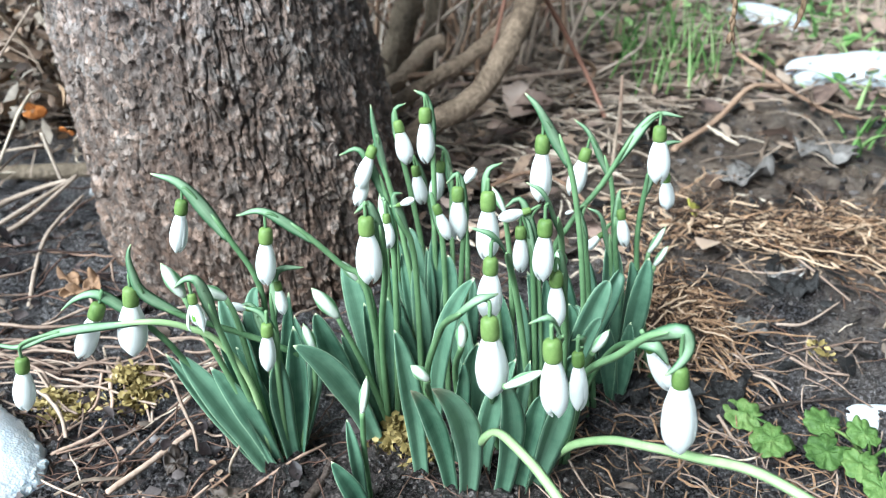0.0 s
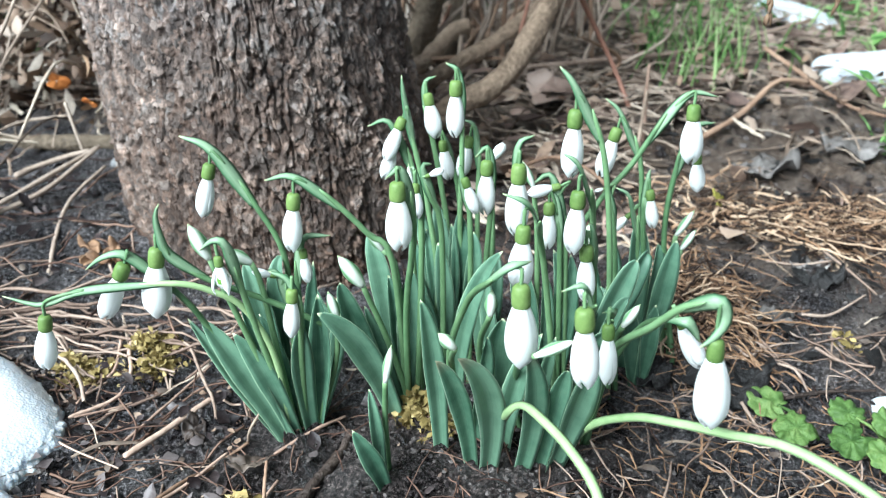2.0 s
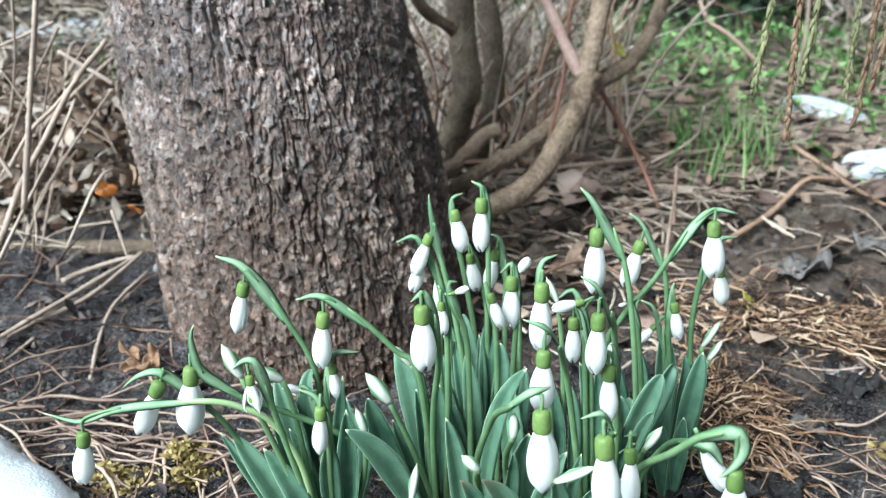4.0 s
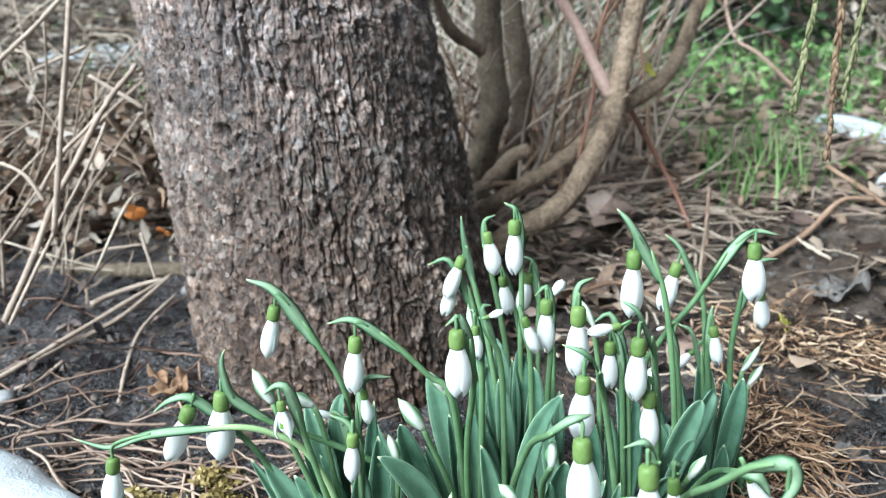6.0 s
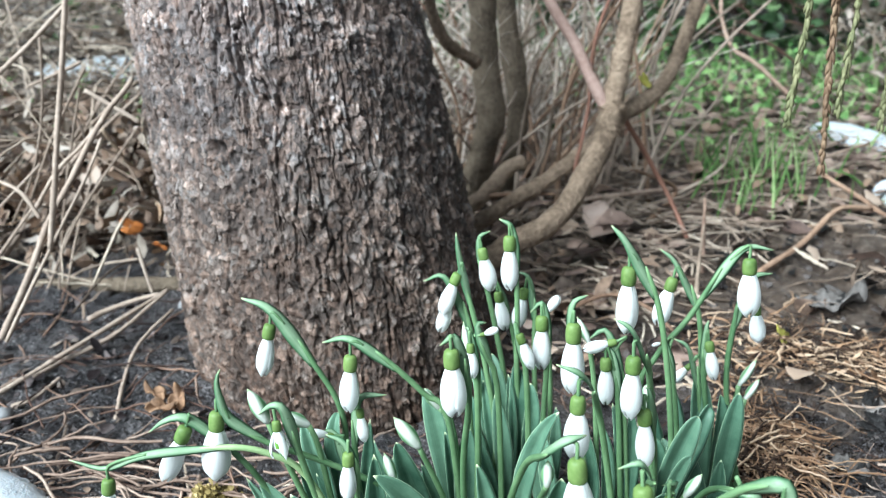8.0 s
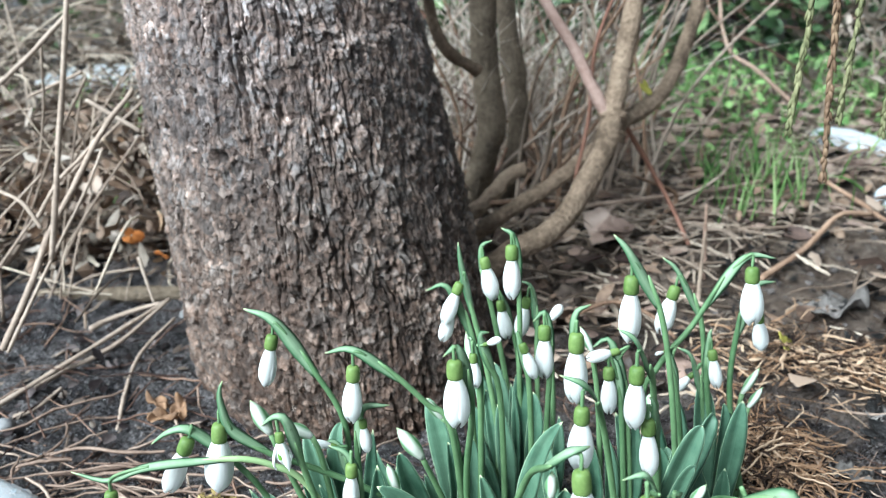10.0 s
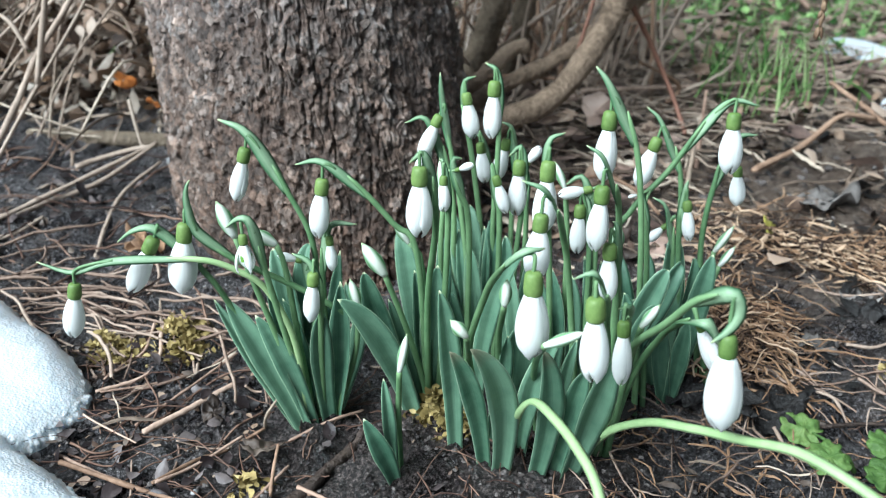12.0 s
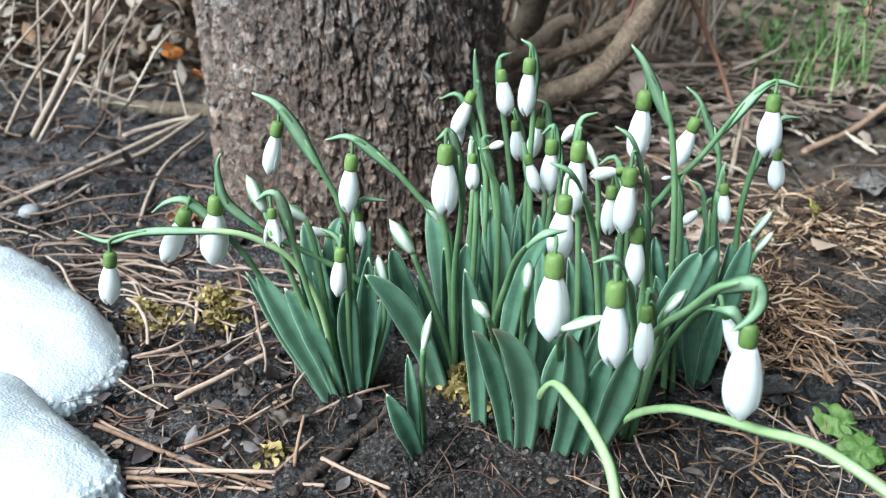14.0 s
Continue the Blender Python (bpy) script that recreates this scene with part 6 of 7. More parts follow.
# ---- snow ----
def snow(at, sx, sy, height, seed, turn=0.0, label="patch of granular melting snow", grain=False):
    """A melting lump: steep rounded rim, undercut edge, uneven outline, grainy top."""
    rings, sides = (150, 460) if grain else (46, 150)
    th = np.linspace(0, 2 * np.pi, sides, endpoint=False)
    q = np.linspace(0, 1, rings)[:, None]
    rim = 1 + 0.35 * fbm(np.cos(th) * 1.4 + 9, np.sin(th) * 1.4 + seed, seed, 2)
    rim = rim + q ** 5 * (0.35 * (fbm(np.cos(th) * 1.4 + 9, np.sin(th) * 1.4 + seed, seed, 4) - fbm(np.cos(th) * 1.4 + 9, np.sin(th) * 1.4 + seed, seed, 2)) + 0.05 * fbm(np.cos(th) * 6, np.sin(th) * 6, seed + 3, 3))
    rr = np.sin(q * np.pi * 0.56)
    x, y = rr * rim * np.cos(th), rr * rim * np.sin(th)
    top = np.cos(np.clip(q, 0, 1) * np.pi * 0.56)
    c, s = math.cos(turn), math.sin(turn)
    wx, wy = at[0] + c * x * sx - s * y * sy, at[1] + s * x * sx + c * y * sy
    ridge = np.sign(top) * np.abs(top) ** 0.75
    z = gz(wx, wy) + ridge * height * (1 + 0.18 * fbm(wx * 28, wy * 28, seed + 7, 3))
    v = np.stack([wx, wy, z], -1)
    if grain:
        # lumps and loose ice grains, pushed out along the surface
        nor = unit(np.cross(np.gradient(v, axis=1), np.gradient(v, axis=0)))
        nor = nor * np.sign(nor[rings // 3, 0, 2])
        # on the flat top the grains follow the plan, on the flank the distance down and round the rim
        down = np.cumsum(np.linalg.norm(np.gradient(v, axis=0), axis=-1), axis=0)
        flank = np.clip((q - 0.70) / 0.10, 0, 1)
        round_rim = np.broadcast_to(th * 0.5 * (sx + sy), wx.shape)
        k1, k2, kid, *_ = cells(wx * 300, wy * 300, seed + 13)
        m1, m2, mid, *_ = cells(round_rim * 230, down * 230, seed + 14)
        k1, kid = np.where(flank > 0.5, m1, k1), np.where(flank > 0.5, mid, kid)
        crumbs = np.clip(1 - k1 * 1.2, 0, 1) * kid
        push = (0.0003 + 0.0042 * np.clip((q - 0.68) / 0.2, 0, 1)) * crumbs + 0.0005 * ((1 - flank) * fbm(wx * 90, wy * 90, seed + 9, 2) + flank * fbm(round_rim * 90, down * 90, seed + 10, 2))
        v = v + nor * push[..., None] * np.clip(rings * (1 - q) / 6, 0.2, 1)[..., None] * np.clip(q * 12, 0, 1)[..., None]
    f = grid_faces(rings, sides, True)
    return tagged(new("snow", mesh_of("snow", v.reshape(-1, 3), f, SNOW)), label, "snow")


snow((-0.270, 0.3409), 0.0925, 0.0471, 0.0256, 23, -0.617, "thick lump of granular melting snow on the soil", True)
snow((-0.2542, 0.2614), 0.094, 0.0403, 0.0285, 31, -0.121, "thick lump of granular melting snow on the soil", True)
snow((0.350, 0.950), 0.046, 0.020, 0.018, 21, -0.8)
snow((0.394, 0.800), 0.075, 0.022, 0.023, 33, 0.0)
snow((0.225, 0.355), 0.022, 0.010, 0.006, 41, 0.0, "small crust of melting snow on the soil")
snow((0.62, 0.98), 0.12, 0.04, 0.012, 52)
snow((-0.62, 1.25), 0.10, 0.05, 0.02, 61)


# ---- sticks, stalks and branches ----
def stick(points, r0, r1, material, label, name="twig", category="twig", sides=8, wobble=0.18, group=""):
    p = spline(points, max(12, 7 * len(points)))
    v, f, uv = sweep(p, np.linspace(r0, r1, len(p)), sides, wobble, int(abs(p[0, 0]) * 9999) % 97)
    ob = tagged(new(name, mesh_of(name, v - p[0], f, material, uv)), label, category, group)
    ob.location = p[0]
    return ob


def on(x, y, lift=0.003):
    return (x, y, float(gz(np.array(x), np.array(y))) + lift)


def lie(points, lift=0.002):
    return [(x, y, float((gz(np.array(x), np.array(y)) + soil_relief(np.array(x), np.array(y))).item()) + lift) for x, y in points]


stick(lie([(-0.2630, 0.3905), (-0.2242, 0.3703), (-0.2049, 0.3640), (-0.1802, 0.3630)]), 0.0007, 0.0005, OLD_STEM, "dull brown dead stem lying on the soil", "fallen_twig", "twig")
stick(lie([(-0.2244, 0.3891), (-0.2006, 0.3823), (-0.1829, 0.3841)]), 0.0009, 0.0007, OLD_STEM, "dull brown dead stem lying on the soil", "fallen_twig", "twig")
stick(lie([(-0.1972, 0.3885), (-0.1818, 0.3578), (-0.1803, 0.3443)]), 0.0007, 0.0005, OLD_STEM, "dull brown dead stem lying on the soil", "fallen_twig", "twig")
stick(lie([(-0.1801, 0.4068), (-0.1746, 0.3790), (-0.1692, 0.3627), (-0.1705, 0.3455), (-0.1878, 0.3306)]), 0.0012, 0.0009, PALE_OLD_STEM, "pale curled dead stem over the moss", "fallen_twig", "twig")
stick(lie([(-0.1833, 0.3909), (-0.1772, 0.3635), (-0.1851, 0.3543), (-0.1868, 0.3381)]), 0.0009, 0.0006, PALE_OLD_STEM, "pale curled dead stem over the moss", "fallen_twig", "twig")
stick(lie([(-0.1754, 0.3880), (-0.1649, 0.3885), (-0.1547, 0.3853), (-0.1390, 0.3800)]), 0.0009, 0.0007, PALE_OLD_STEM, "pale curled dead stem over the moss", "fallen_twig", "twig")
stick(lie([(-0.1715, 0.3343), (-0.1530, 0.3438), (-0.1431, 0.3599), (-0.1289, 0.3696)]), 0.0008, 0.0006, OLD_STEM, "dull brown dead stem lying on the soil", "fallen_twig", "twig")
stick(lie([(-0.1507, 0.3178), (-0.1448, 0.3350), (-0.1296, 0.3525), (-0.1110, 0.3558)]), 0.0007, 0.0005, ROOT, "dark red-brown root on the soil", "root", "root")
stick(lie([(-0.1331, 0.2720), (-0.1209, 0.2911), (-0.1133, 0.3020), (-0.0980, 0.3145)]), 0.0009, 0.0007, TWIG, "thin brown stick lying on dark soil", "twig", "twig")
stick(lie([(-0.1595, 0.2638), (-0.1312, 0.2640), (-0.1057, 0.2625), (-0.0920, 0.2561)]), 0.0007, 0.0005, OLD_STEM, "dull brown dead stem lying on the soil", "fallen_twig", "twig")
stick(lie([(-0.1369, 0.2533), (-0.1415, 0.2686), (-0.1497, 0.2876)]), 0.0005, 0.0004, OLD_STEM, "dull brown dead stem lying on the soil", "fallen_twig", "twig")
stick(lie([(-0.1290, 0.2803), (-0.1332, 0.2992), (-0.1396, 0.3089)]), 0.0006, 0.0004, OLD_STEM, "dull brown dead stem lying on the soil", "fallen_twig", "twig")
stick(lie([(-0.1760, 0.3281), (-0.1646, 0.3186), (-0.1535, 0.3007)]), 0.0005, 0.0004, OLD_STEM, "dull brown dead stem lying on the soil", "fallen_twig", "twig")
stick(lie([(-0.1358, 0.3033), (-0.1226, 0.3053), (-0.1107, 0.3023)]), 0.0005, 0.0004, OLD_STEM, "dull brown dead stem lying on the soil", "fallen_twig", "twig")
stick(lie([(-0.1814, 0.2941), (-0.1656, 0.2884), (-0.1540, 0.3006)]), 0.0006, 0.0004, ROOT, "dark red-brown root on the soil", "root", "root")
stick(lie([(-0.1797, 0.2885), (-0.1591, 0.2838), (-0.1483, 0.2917)]), 0.0006, 0.0004, ROOT, "dark red-brown root on the soil", "root", "root")
stick(lie([(-0.1721, 0.2821), (-0.1671, 0.2941), (-0.1592, 0.3010)]), 0.0005, 0.0003, ROOT, "dark red-brown root on the soil", "root", "root")
stick(lie([(-0.1689, 0.2865), (-0.1586, 0.2907), (-0.1532, 0.3048)]), 0.0005, 0.0003, ROOT, "dark red-brown root on the soil", "root", "root")
stick(lie([(-0.1610, 0.3183), (-0.1494, 0.3219), (-0.1414, 0.3368)]), 0.0005, 0.0004, ROOT, "dark red-brown root on the soil", "root", "root")
stick(lie([(-0.1483, 0.3614), (-0.1458, 0.3519), (-0.1522, 0.3656), (-0.1471, 0.3627)]), 0.0007, 0.0005, OLD_STEM, "dull brown dead stem lying on the soil", "fallen_twig", "twig")
stick(lie([(-0.2020, 0.3523), (-0.1798, 0.3302), (-0.1656, 0.3375)]), 0.0007, 0.0005, OLD_STEM, "dull brown dead stem lying on the soil", "fallen_twig", "twig")
stick(lie([(-0.2248, 0.3341), (-0.2134, 0.3475), (-0.2014, 0.3572)]), 0.0007, 0.0005, OLD_STEM, "dull brown dead stem lying on the soil", "fallen_twig", "twig")
stick(lie([(-0.1685, 0.3439), (-0.1539, 0.3256), (-0.1533, 0.3110)]), 0.0005, 0.0004, ROOT, "dark red-brown root on the soil", "root", "root")
stick(lie([(-0.1146, 0.3375), (-0.1111, 0.3388), (-0.1071, 0.3393)]), 0.0007, 0.0005, PALE_OLD_STEM, "pale curled dead stem over the moss", "fallen_twig", "twig")
stick(lie([(-0.1026, 0.3263), (-0.1108, 0.3141), (-0.1174, 0.3056)]), 0.0006, 0.0005, ROOT, "dark red-brown root on the soil", "root", "root")
stick(lie([(-0.2047, 0.3766), (-0.1971, 0.3600), (-0.1962, 0.3533)]), 0.0007, 0.0005, PALE_OLD_STEM, "pale curled dead stem over the moss", "fallen_twig", "twig")
stick(lie([(-0.2046, 0.3424), (-0.1900, 0.3445), (-0.1784, 0.3554)]), 0.0008, 0.0006, OLD_STEM, "dull brown dead stem lying on the soil", "fallen_twig", "twig")
stick([on(-0.152, 0.305, 0.006), on(-0.136, 0.325, 0.007), on(-0.122, 0.343, 0.008)], 0.0016, 0.0014, PALE_OLD_STEM, "short straight pale brown twig on dark soil")
stick([on(-0.1493, 0.2546, 0.005), on(-0.1286, 0.2562, 0.005), on(-0.1063, 0.2565, 0.004)], 0.0012, 0.0009, TWIG, "thin brown stick lying on dark soil")
stick([on(-0.1793, 0.2809, 0.006), on(-0.1294, 0.2687, 0.005), on(-0.0766, 0.2568, 0.006)], 0.0012, 0.0009, TWIG, "thin brown stick lying on dark soil")
stick([on(-0.072, 0.279), on(-0.055, 0.272), on(-0.040, 0.263)], 0.0016, 0.0010, TWIG, "short pale twig on dark soil")
stick(lie([(-0.0774, 0.2570), (-0.0724, 0.2712), (-0.0629, 0.2922), (-0.0566, 0.3090), (-0.0513, 0.3206)], 0.0015), 0.0034, 0.0018, DARK_ROOT, "dark bent root crossing the soil", "root", "root", 10, 0.5)
stick([on(-0.080, 0.262, 0.002), on(-0.082, 0.275, 0.012), on(-0.083, 0.288, 0.018)], 0.0010, 0.0007, TWIG, "thin upright broken grass stalk", "stalk", "stalk")
stick([on(-0.099, 0.318, 0.002), on(-0.096, 0.312, 0.014), on(-0.092, 0.318, 0.020)], 0.0008, 0.0006, STRAW, "thin curled dry stalk by the leaves", "stalk", "stalk")
stick(lie([(-0.1580, 0.2595), (-0.1273, 0.2629), (-0.0874, 0.2642)], 0.004), 0.0012, 0.00090, PALE_OLD_STEM, "tan dry straw stalk lying by the snow", "straw_stalk", "straw", 6, 0.2, "straw stalks by the snow")
stick(lie([(-0.1840, 0.2859), (-0.1525, 0.2764), (-0.1033, 0.2664), (-0.0653, 0.2604)], 0.003), 0.001, 0.00075, PALE_OLD_STEM, "tan dry straw stalk lying by the snow", "straw_stalk", "straw", 6, 0.2, "straw stalks by the snow")
stick(lie([(-0.1515, 0.2524), (-0.1219, 0.2567), (-0.0902, 0.2584)], 0.002), 0.001, 0.00075, PALE_OLD_STEM, "tan dry straw stalk lying by the snow", "straw_stalk", "straw", 6, 0.2, "straw stalks by the snow")
stick(lie([(-0.1317, 0.2722), (-0.1205, 0.2885), (-0.1056, 0.3059)], 0.003), 0.0009, 0.00068, PALE_OLD_STEM, "tan dry straw stalk lying by the snow", "straw_stalk", "straw", 6, 0.2, "straw stalks by the snow")
stick(lie([(-0.0884, 0.2636), (-0.0840, 0.2756), (-0.0789, 0.2878)], 0.004), 0.001, 0.00075, PALE_OLD_STEM, "tan dry straw stalk lying by the snow", "straw_stalk", "straw", 6, 0.2, "straw stalks by the snow")
stick(lie([(-0.1593, 0.3119), (-0.1499, 0.3293), (-0.1285, 0.3663)], 0.002), 0.0008, 0.00060, PALE_OLD_STEM, "tan dry straw stalk lying by the snow", "straw_stalk", "straw", 6, 0.2, "straw stalks by the snow")
stick(lie([(-0.0722, 0.2783), (-0.0561, 0.2703), (-0.0388, 0.2640)], 0.003), 0.001, 0.00075, PALE_OLD_STEM, "tan dry straw stalk lying by the snow", "straw_stalk", "straw", 6, 0.2, "straw stalks by the snow")
stick(lie([(-0.2043, 0.3315), (-0.1802, 0.3099), (-0.1528, 0.2987)], 0.002), 0.0006, 0.00045, PALE_OLD_STEM, "tan dry straw stalk lying by the snow", "straw_stalk", "straw", 6, 0.2, "straw stalks by the snow")
stick(lie([(-0.1856, 0.3311), (-0.1639, 0.3400), (-0.1441, 0.3582)], 0.002), 0.0006, 0.00045, PALE_OLD_STEM, "tan dry straw stalk lying by the snow", "straw_stalk", "straw", 6, 0.2, "straw stalks by the snow")
stick(lie([(-0.0846, 0.3083), (-0.0687, 0.3187), (-0.0553, 0.3306)], 0.003), 0.0009, 0.00068, PALE_OLD_STEM, "tan dry straw stalk lying by the snow", "straw_stalk", "straw", 6, 0.2, "straw stalks by the snow")
# long pale stalks over the rusty straw
for stalk in (
    ((0.1358, 0.4582), (0.1491, 0.4429), (0.1618, 0.4285)), ((0.1420, 0.4449), (0.1504, 0.4239), (0.1575, 0.4012), (0.1626, 0.3797)), ((0.1556, 0.4332), (0.1588, 0.4118), (0.1590, 0.3913), (0.1618, 0.3815)),
    ((0.1849, 0.4136), (0.2009, 0.4144), (0.2257, 0.4306)), ((0.2189, 0.4789), (0.2243, 0.4549), (0.2367, 0.4396)), ((0.1829, 0.4709), (0.2010, 0.4690), (0.2186, 0.4647)),
    ((0.1839, 0.3875), (0.1951, 0.3805), (0.2112, 0.3766)), ((0.1364, 0.3498), (0.1419, 0.3370), (0.1453, 0.3272)), ((0.1617, 0.3762), (0.1670, 0.3671), (0.1729, 0.3606)),
    ((0.1350, 0.4201), (0.1349, 0.4001), (0.1357, 0.3917)), ((0.1383, 0.4219), (0.1404, 0.4060), (0.1376, 0.3938)), ((0.1280, 0.3941), (0.1426, 0.3915), (0.1477, 0.3817), (0.1555, 0.3884)),
):
    stick(lie(stalk, 0.007), 0.0009, 0.0006, OLD_STEM, "long pale brown dry stalk on rusty straw", "straw_stalk", "straw", 6, 0.25, "long straw stalks")
stick(lie([(0.1597, 0.3555), (0.1832, 0.3605), (0.2080, 0.3644)], 0.004), 0.0011, 0.0008, DARK_ROOT, "thin dark twig lying by the weeds")
# fan of dry canes beside the trunk
stick([(-0.3457, 0.4536, 0.0173), (-0.3347, 0.4735, 0.0208), (-0.2997, 0.5217, 0.0345), (-0.2600, 0.5751, 0.0508)], 0.0020, 0.0014, CANE, "dry grey-brown cane leaning towards the trunk", "cane", "cane", group="canes by the trunk")
stick([(-0.3226, 0.4928, 0.0211), (-0.3114, 0.5092, 0.0250), (-0.2837, 0.5342, 0.0341), (-0.2600, 0.5751, 0.0508)], 0.0019, 0.0013, CANE, "dry grey-brown cane leaning towards the trunk", "cane", "cane", group="canes by the trunk")
stick([(-0.3180, 0.5629, 0.0315), (-0.3018, 0.5742, 0.0368), (-0.2670, 0.5727, 0.0485)], 0.0022, 0.0015, CANE, "dry grey-brown cane leaning towards the trunk", "cane", "cane", group="canes by the trunk")
stick([(-0.3669, 0.4878, 0.0204), (-0.3423, 0.5003, 0.0229), (-0.3234, 0.5341, 0.0279)], 0.0012, 0.0009, CANE, "dry grey-brown cane leaning towards the trunk", "cane", "cane", group="canes by the trunk")
stick([(-0.3214, 0.4625, 0.0173), (-0.3095, 0.4690, 0.0201), (-0.3037, 0.4907, 0.0227)], 0.0016, 0.0012, CANE, "dry grey-brown cane leaning towards the trunk", "cane", "cane", group="canes by the trunk")
stick([(-0.2491, 0.4529, 0.0162), (-0.2588, 0.4909, 0.0247), (-0.2637, 0.5284, 0.0313), (-0.2523, 0.5621, 0.0413)], 0.0014, 0.0012, CANE, "curved dry stem beside the trunk", "cane", "cane")
stick([(-0.2295, 0.4716, 0.0196), (-0.2145, 0.4856, 0.0232), (-0.2063, 0.5071, 0.0306)], 0.0009, 0.0007, ROOT, "thin dark stem at the foot of the trunk", "cane", "cane")
stick([(-0.2101, 0.4888, 0.0265), (-0.2026, 0.4714, 0.0205), (-0.1886, 0.4558, 0.0166)], 0.0008, 0.0006, OLD_STEM, "thin dark stem at the foot of the trunk", "cane", "cane")
stick([(-0.3695, 0.6150, 0.0357), (-0.3397, 0.6200, 0.0505), (-0.3032, 0.6250, 0.0559)], 0.0013, 0.0010, CANE, "thin arched cane over the fallen branch", "cane", "cane")
stick([(-0.2905, 0.6000, 0.0744), (-0.2850, 0.5950, 0.0582), (-0.2790, 0.5900, 0.0420)], 0.0013, 0.0012, CANE, "thin dry stalk leaning on the fallen branch", "cane", "cane")
# tall dry stalks
stick([(-0.267, 0.580, 0.203), (-0.281, 0.556, 0.180), (-0.293, 0.532, 0.150), (-0.303, 0.508, 0.123), (-0.307, 0.484, 0.097), (-0.317, 0.460, 0.066)], 0.0017, 0.0021, CANE, "tall dry beige grass stalk", "dry_stalk", "stalk", group="tall dry stalks")
stick([(-0.279, 0.555, 0.181), (-0.293, 0.543, 0.164), (-0.304, 0.532, 0.152), (-0.317, 0.520, 0.129)], 0.0012, 0.0015, CANE, "tall dry beige grass stalk", "dry_stalk", "stalk", group="tall dry stalks")
stick([(-0.276, 0.530, 0.269), (-0.281, 0.522, 0.230), (-0.288, 0.515, 0.187), (-0.294, 0.507, 0.145), (-0.299, 0.500, 0.110)], 0.0016, 0.0019, CANE, "tall dry beige grass stalk", "dry_stalk", "stalk", group="tall dry stalks")
stick([(-0.317, 0.600, 0.251), (-0.342, 0.590, 0.226), (-0.367, 0.580, 0.204)], 0.0015, 0.0018, CANE, "tall dry beige grass stalk", "dry_stalk", "stalk", group="tall dry stalks")
stick([(-0.290, 0.570, 0.165), (-0.291, 0.545, 0.146), (-0.300, 0.520, 0.119), (-0.311, 0.495, 0.089), (-0.321, 0.470, 0.059)], 0.0010, 0.0013, CANE, "tall dry beige grass stalk", "dry_stalk", "stalk", group="tall dry stalks")
stick([(-0.331, 0.500, 0.155), (-0.320, 0.497, 0.154), (-0.306, 0.493, 0.148), (-0.296, 0.490, 0.134)], 0.0011, 0.0014, CANE, "tall dry beige grass stalk", "dry_stalk", "stalk", group="tall dry stalks")
stick([(-0.365, 0.620, 0.193), (-0.337, 0.620, 0.204), (-0.322, 0.620, 0.210)], 0.0012, 0.0015, CANE, "tall dry beige grass stalk", "dry_stalk", "stalk", group="tall dry stalks")
stick([(-0.343, 0.660, 0.183), (-0.322, 0.660, 0.170), (-0.303, 0.660, 0.158)], 0.0015, 0.0018, CANE, "tall dry beige grass stalk", "dry_stalk", "stalk", group="tall dry stalks")
stick([(-0.387, 0.600, 0.091), (-0.361, 0.600, 0.135), (-0.345, 0.600, 0.185), (-0.338, 0.600, 0.233)], 0.0008, 0.0010, CANE, "tall dry beige grass stalk", "dry_stalk", "stalk", group="tall dry stalks")
stick([(-0.449, 0.660, 0.035), (-0.403, 0.640, 0.082), (-0.355, 0.620, 0.152), (-0.309, 0.600, 0.209)], 0.0009, 0.0011, CANE, "tall dry beige grass stalk", "dry_stalk", "stalk", group="tall dry stalks")
stick([(-0.334, 0.660, 0.152), (-0.327, 0.680, 0.121), (-0.318, 0.700, 0.095)], 0.0018, 0.0014, SHRUB, "dark slanting twig behind the trunk")
for k in range(5):
    bx, by = rng.uniform(-0.62, -0.36), rng.uniform(0.6, 0.95)
    dx, hgt = rng.uniform(-0.06, 0.24), rng.uniform(0.10, 0.30)
    b0 = on(bx, by, 0.0)
    stick([b0, (bx + 0.4 * dx, by + 0.04, b0[2] + 0.5 * hgt), (bx + dx, by + 0.07, b0[2] + hgt)], rng.uniform(0.0013, 0.0025), 0.0010, CANE, "tall dry beige grass stalk", "dry_stalk", "stalk", 6, 0.12, "tall dry stalks")
for k in range(8):
    bx, by = rng.uniform(-0.47, -0.355), rng.uniform(0.54, 0.66)
    dx, hgt = rng.uniform(0.0, 0.11), rng.uniform(0.08, 0.20)
    b0 = on(bx, by, 0.0)
    stick([b0, (bx + 0.4 * dx, by + 0.015, b0[2] + 0.5 * hgt), (bx + dx, by + 0.03, b0[2] + hgt)], rng.uniform(0.0010, 0.0018), 0.0008, CANE, "slanting dry beige cane beside the trunk", "dry_cane", "cane", 6, 0.12, "canes by the trunk")
# fallen branch
stick([(-0.3835, 0.6150, 0.0340), (-0.3457, 0.6150, 0.0361), (-0.2853, 0.6100, 0.0402), (-0.2558, 0.6100, 0.0412)], 0.0066, 0.0060, OLD_BRANCH, "fallen grey branch wedged behind the trunk", "fallen_branch", "branch", 12, 0.10)


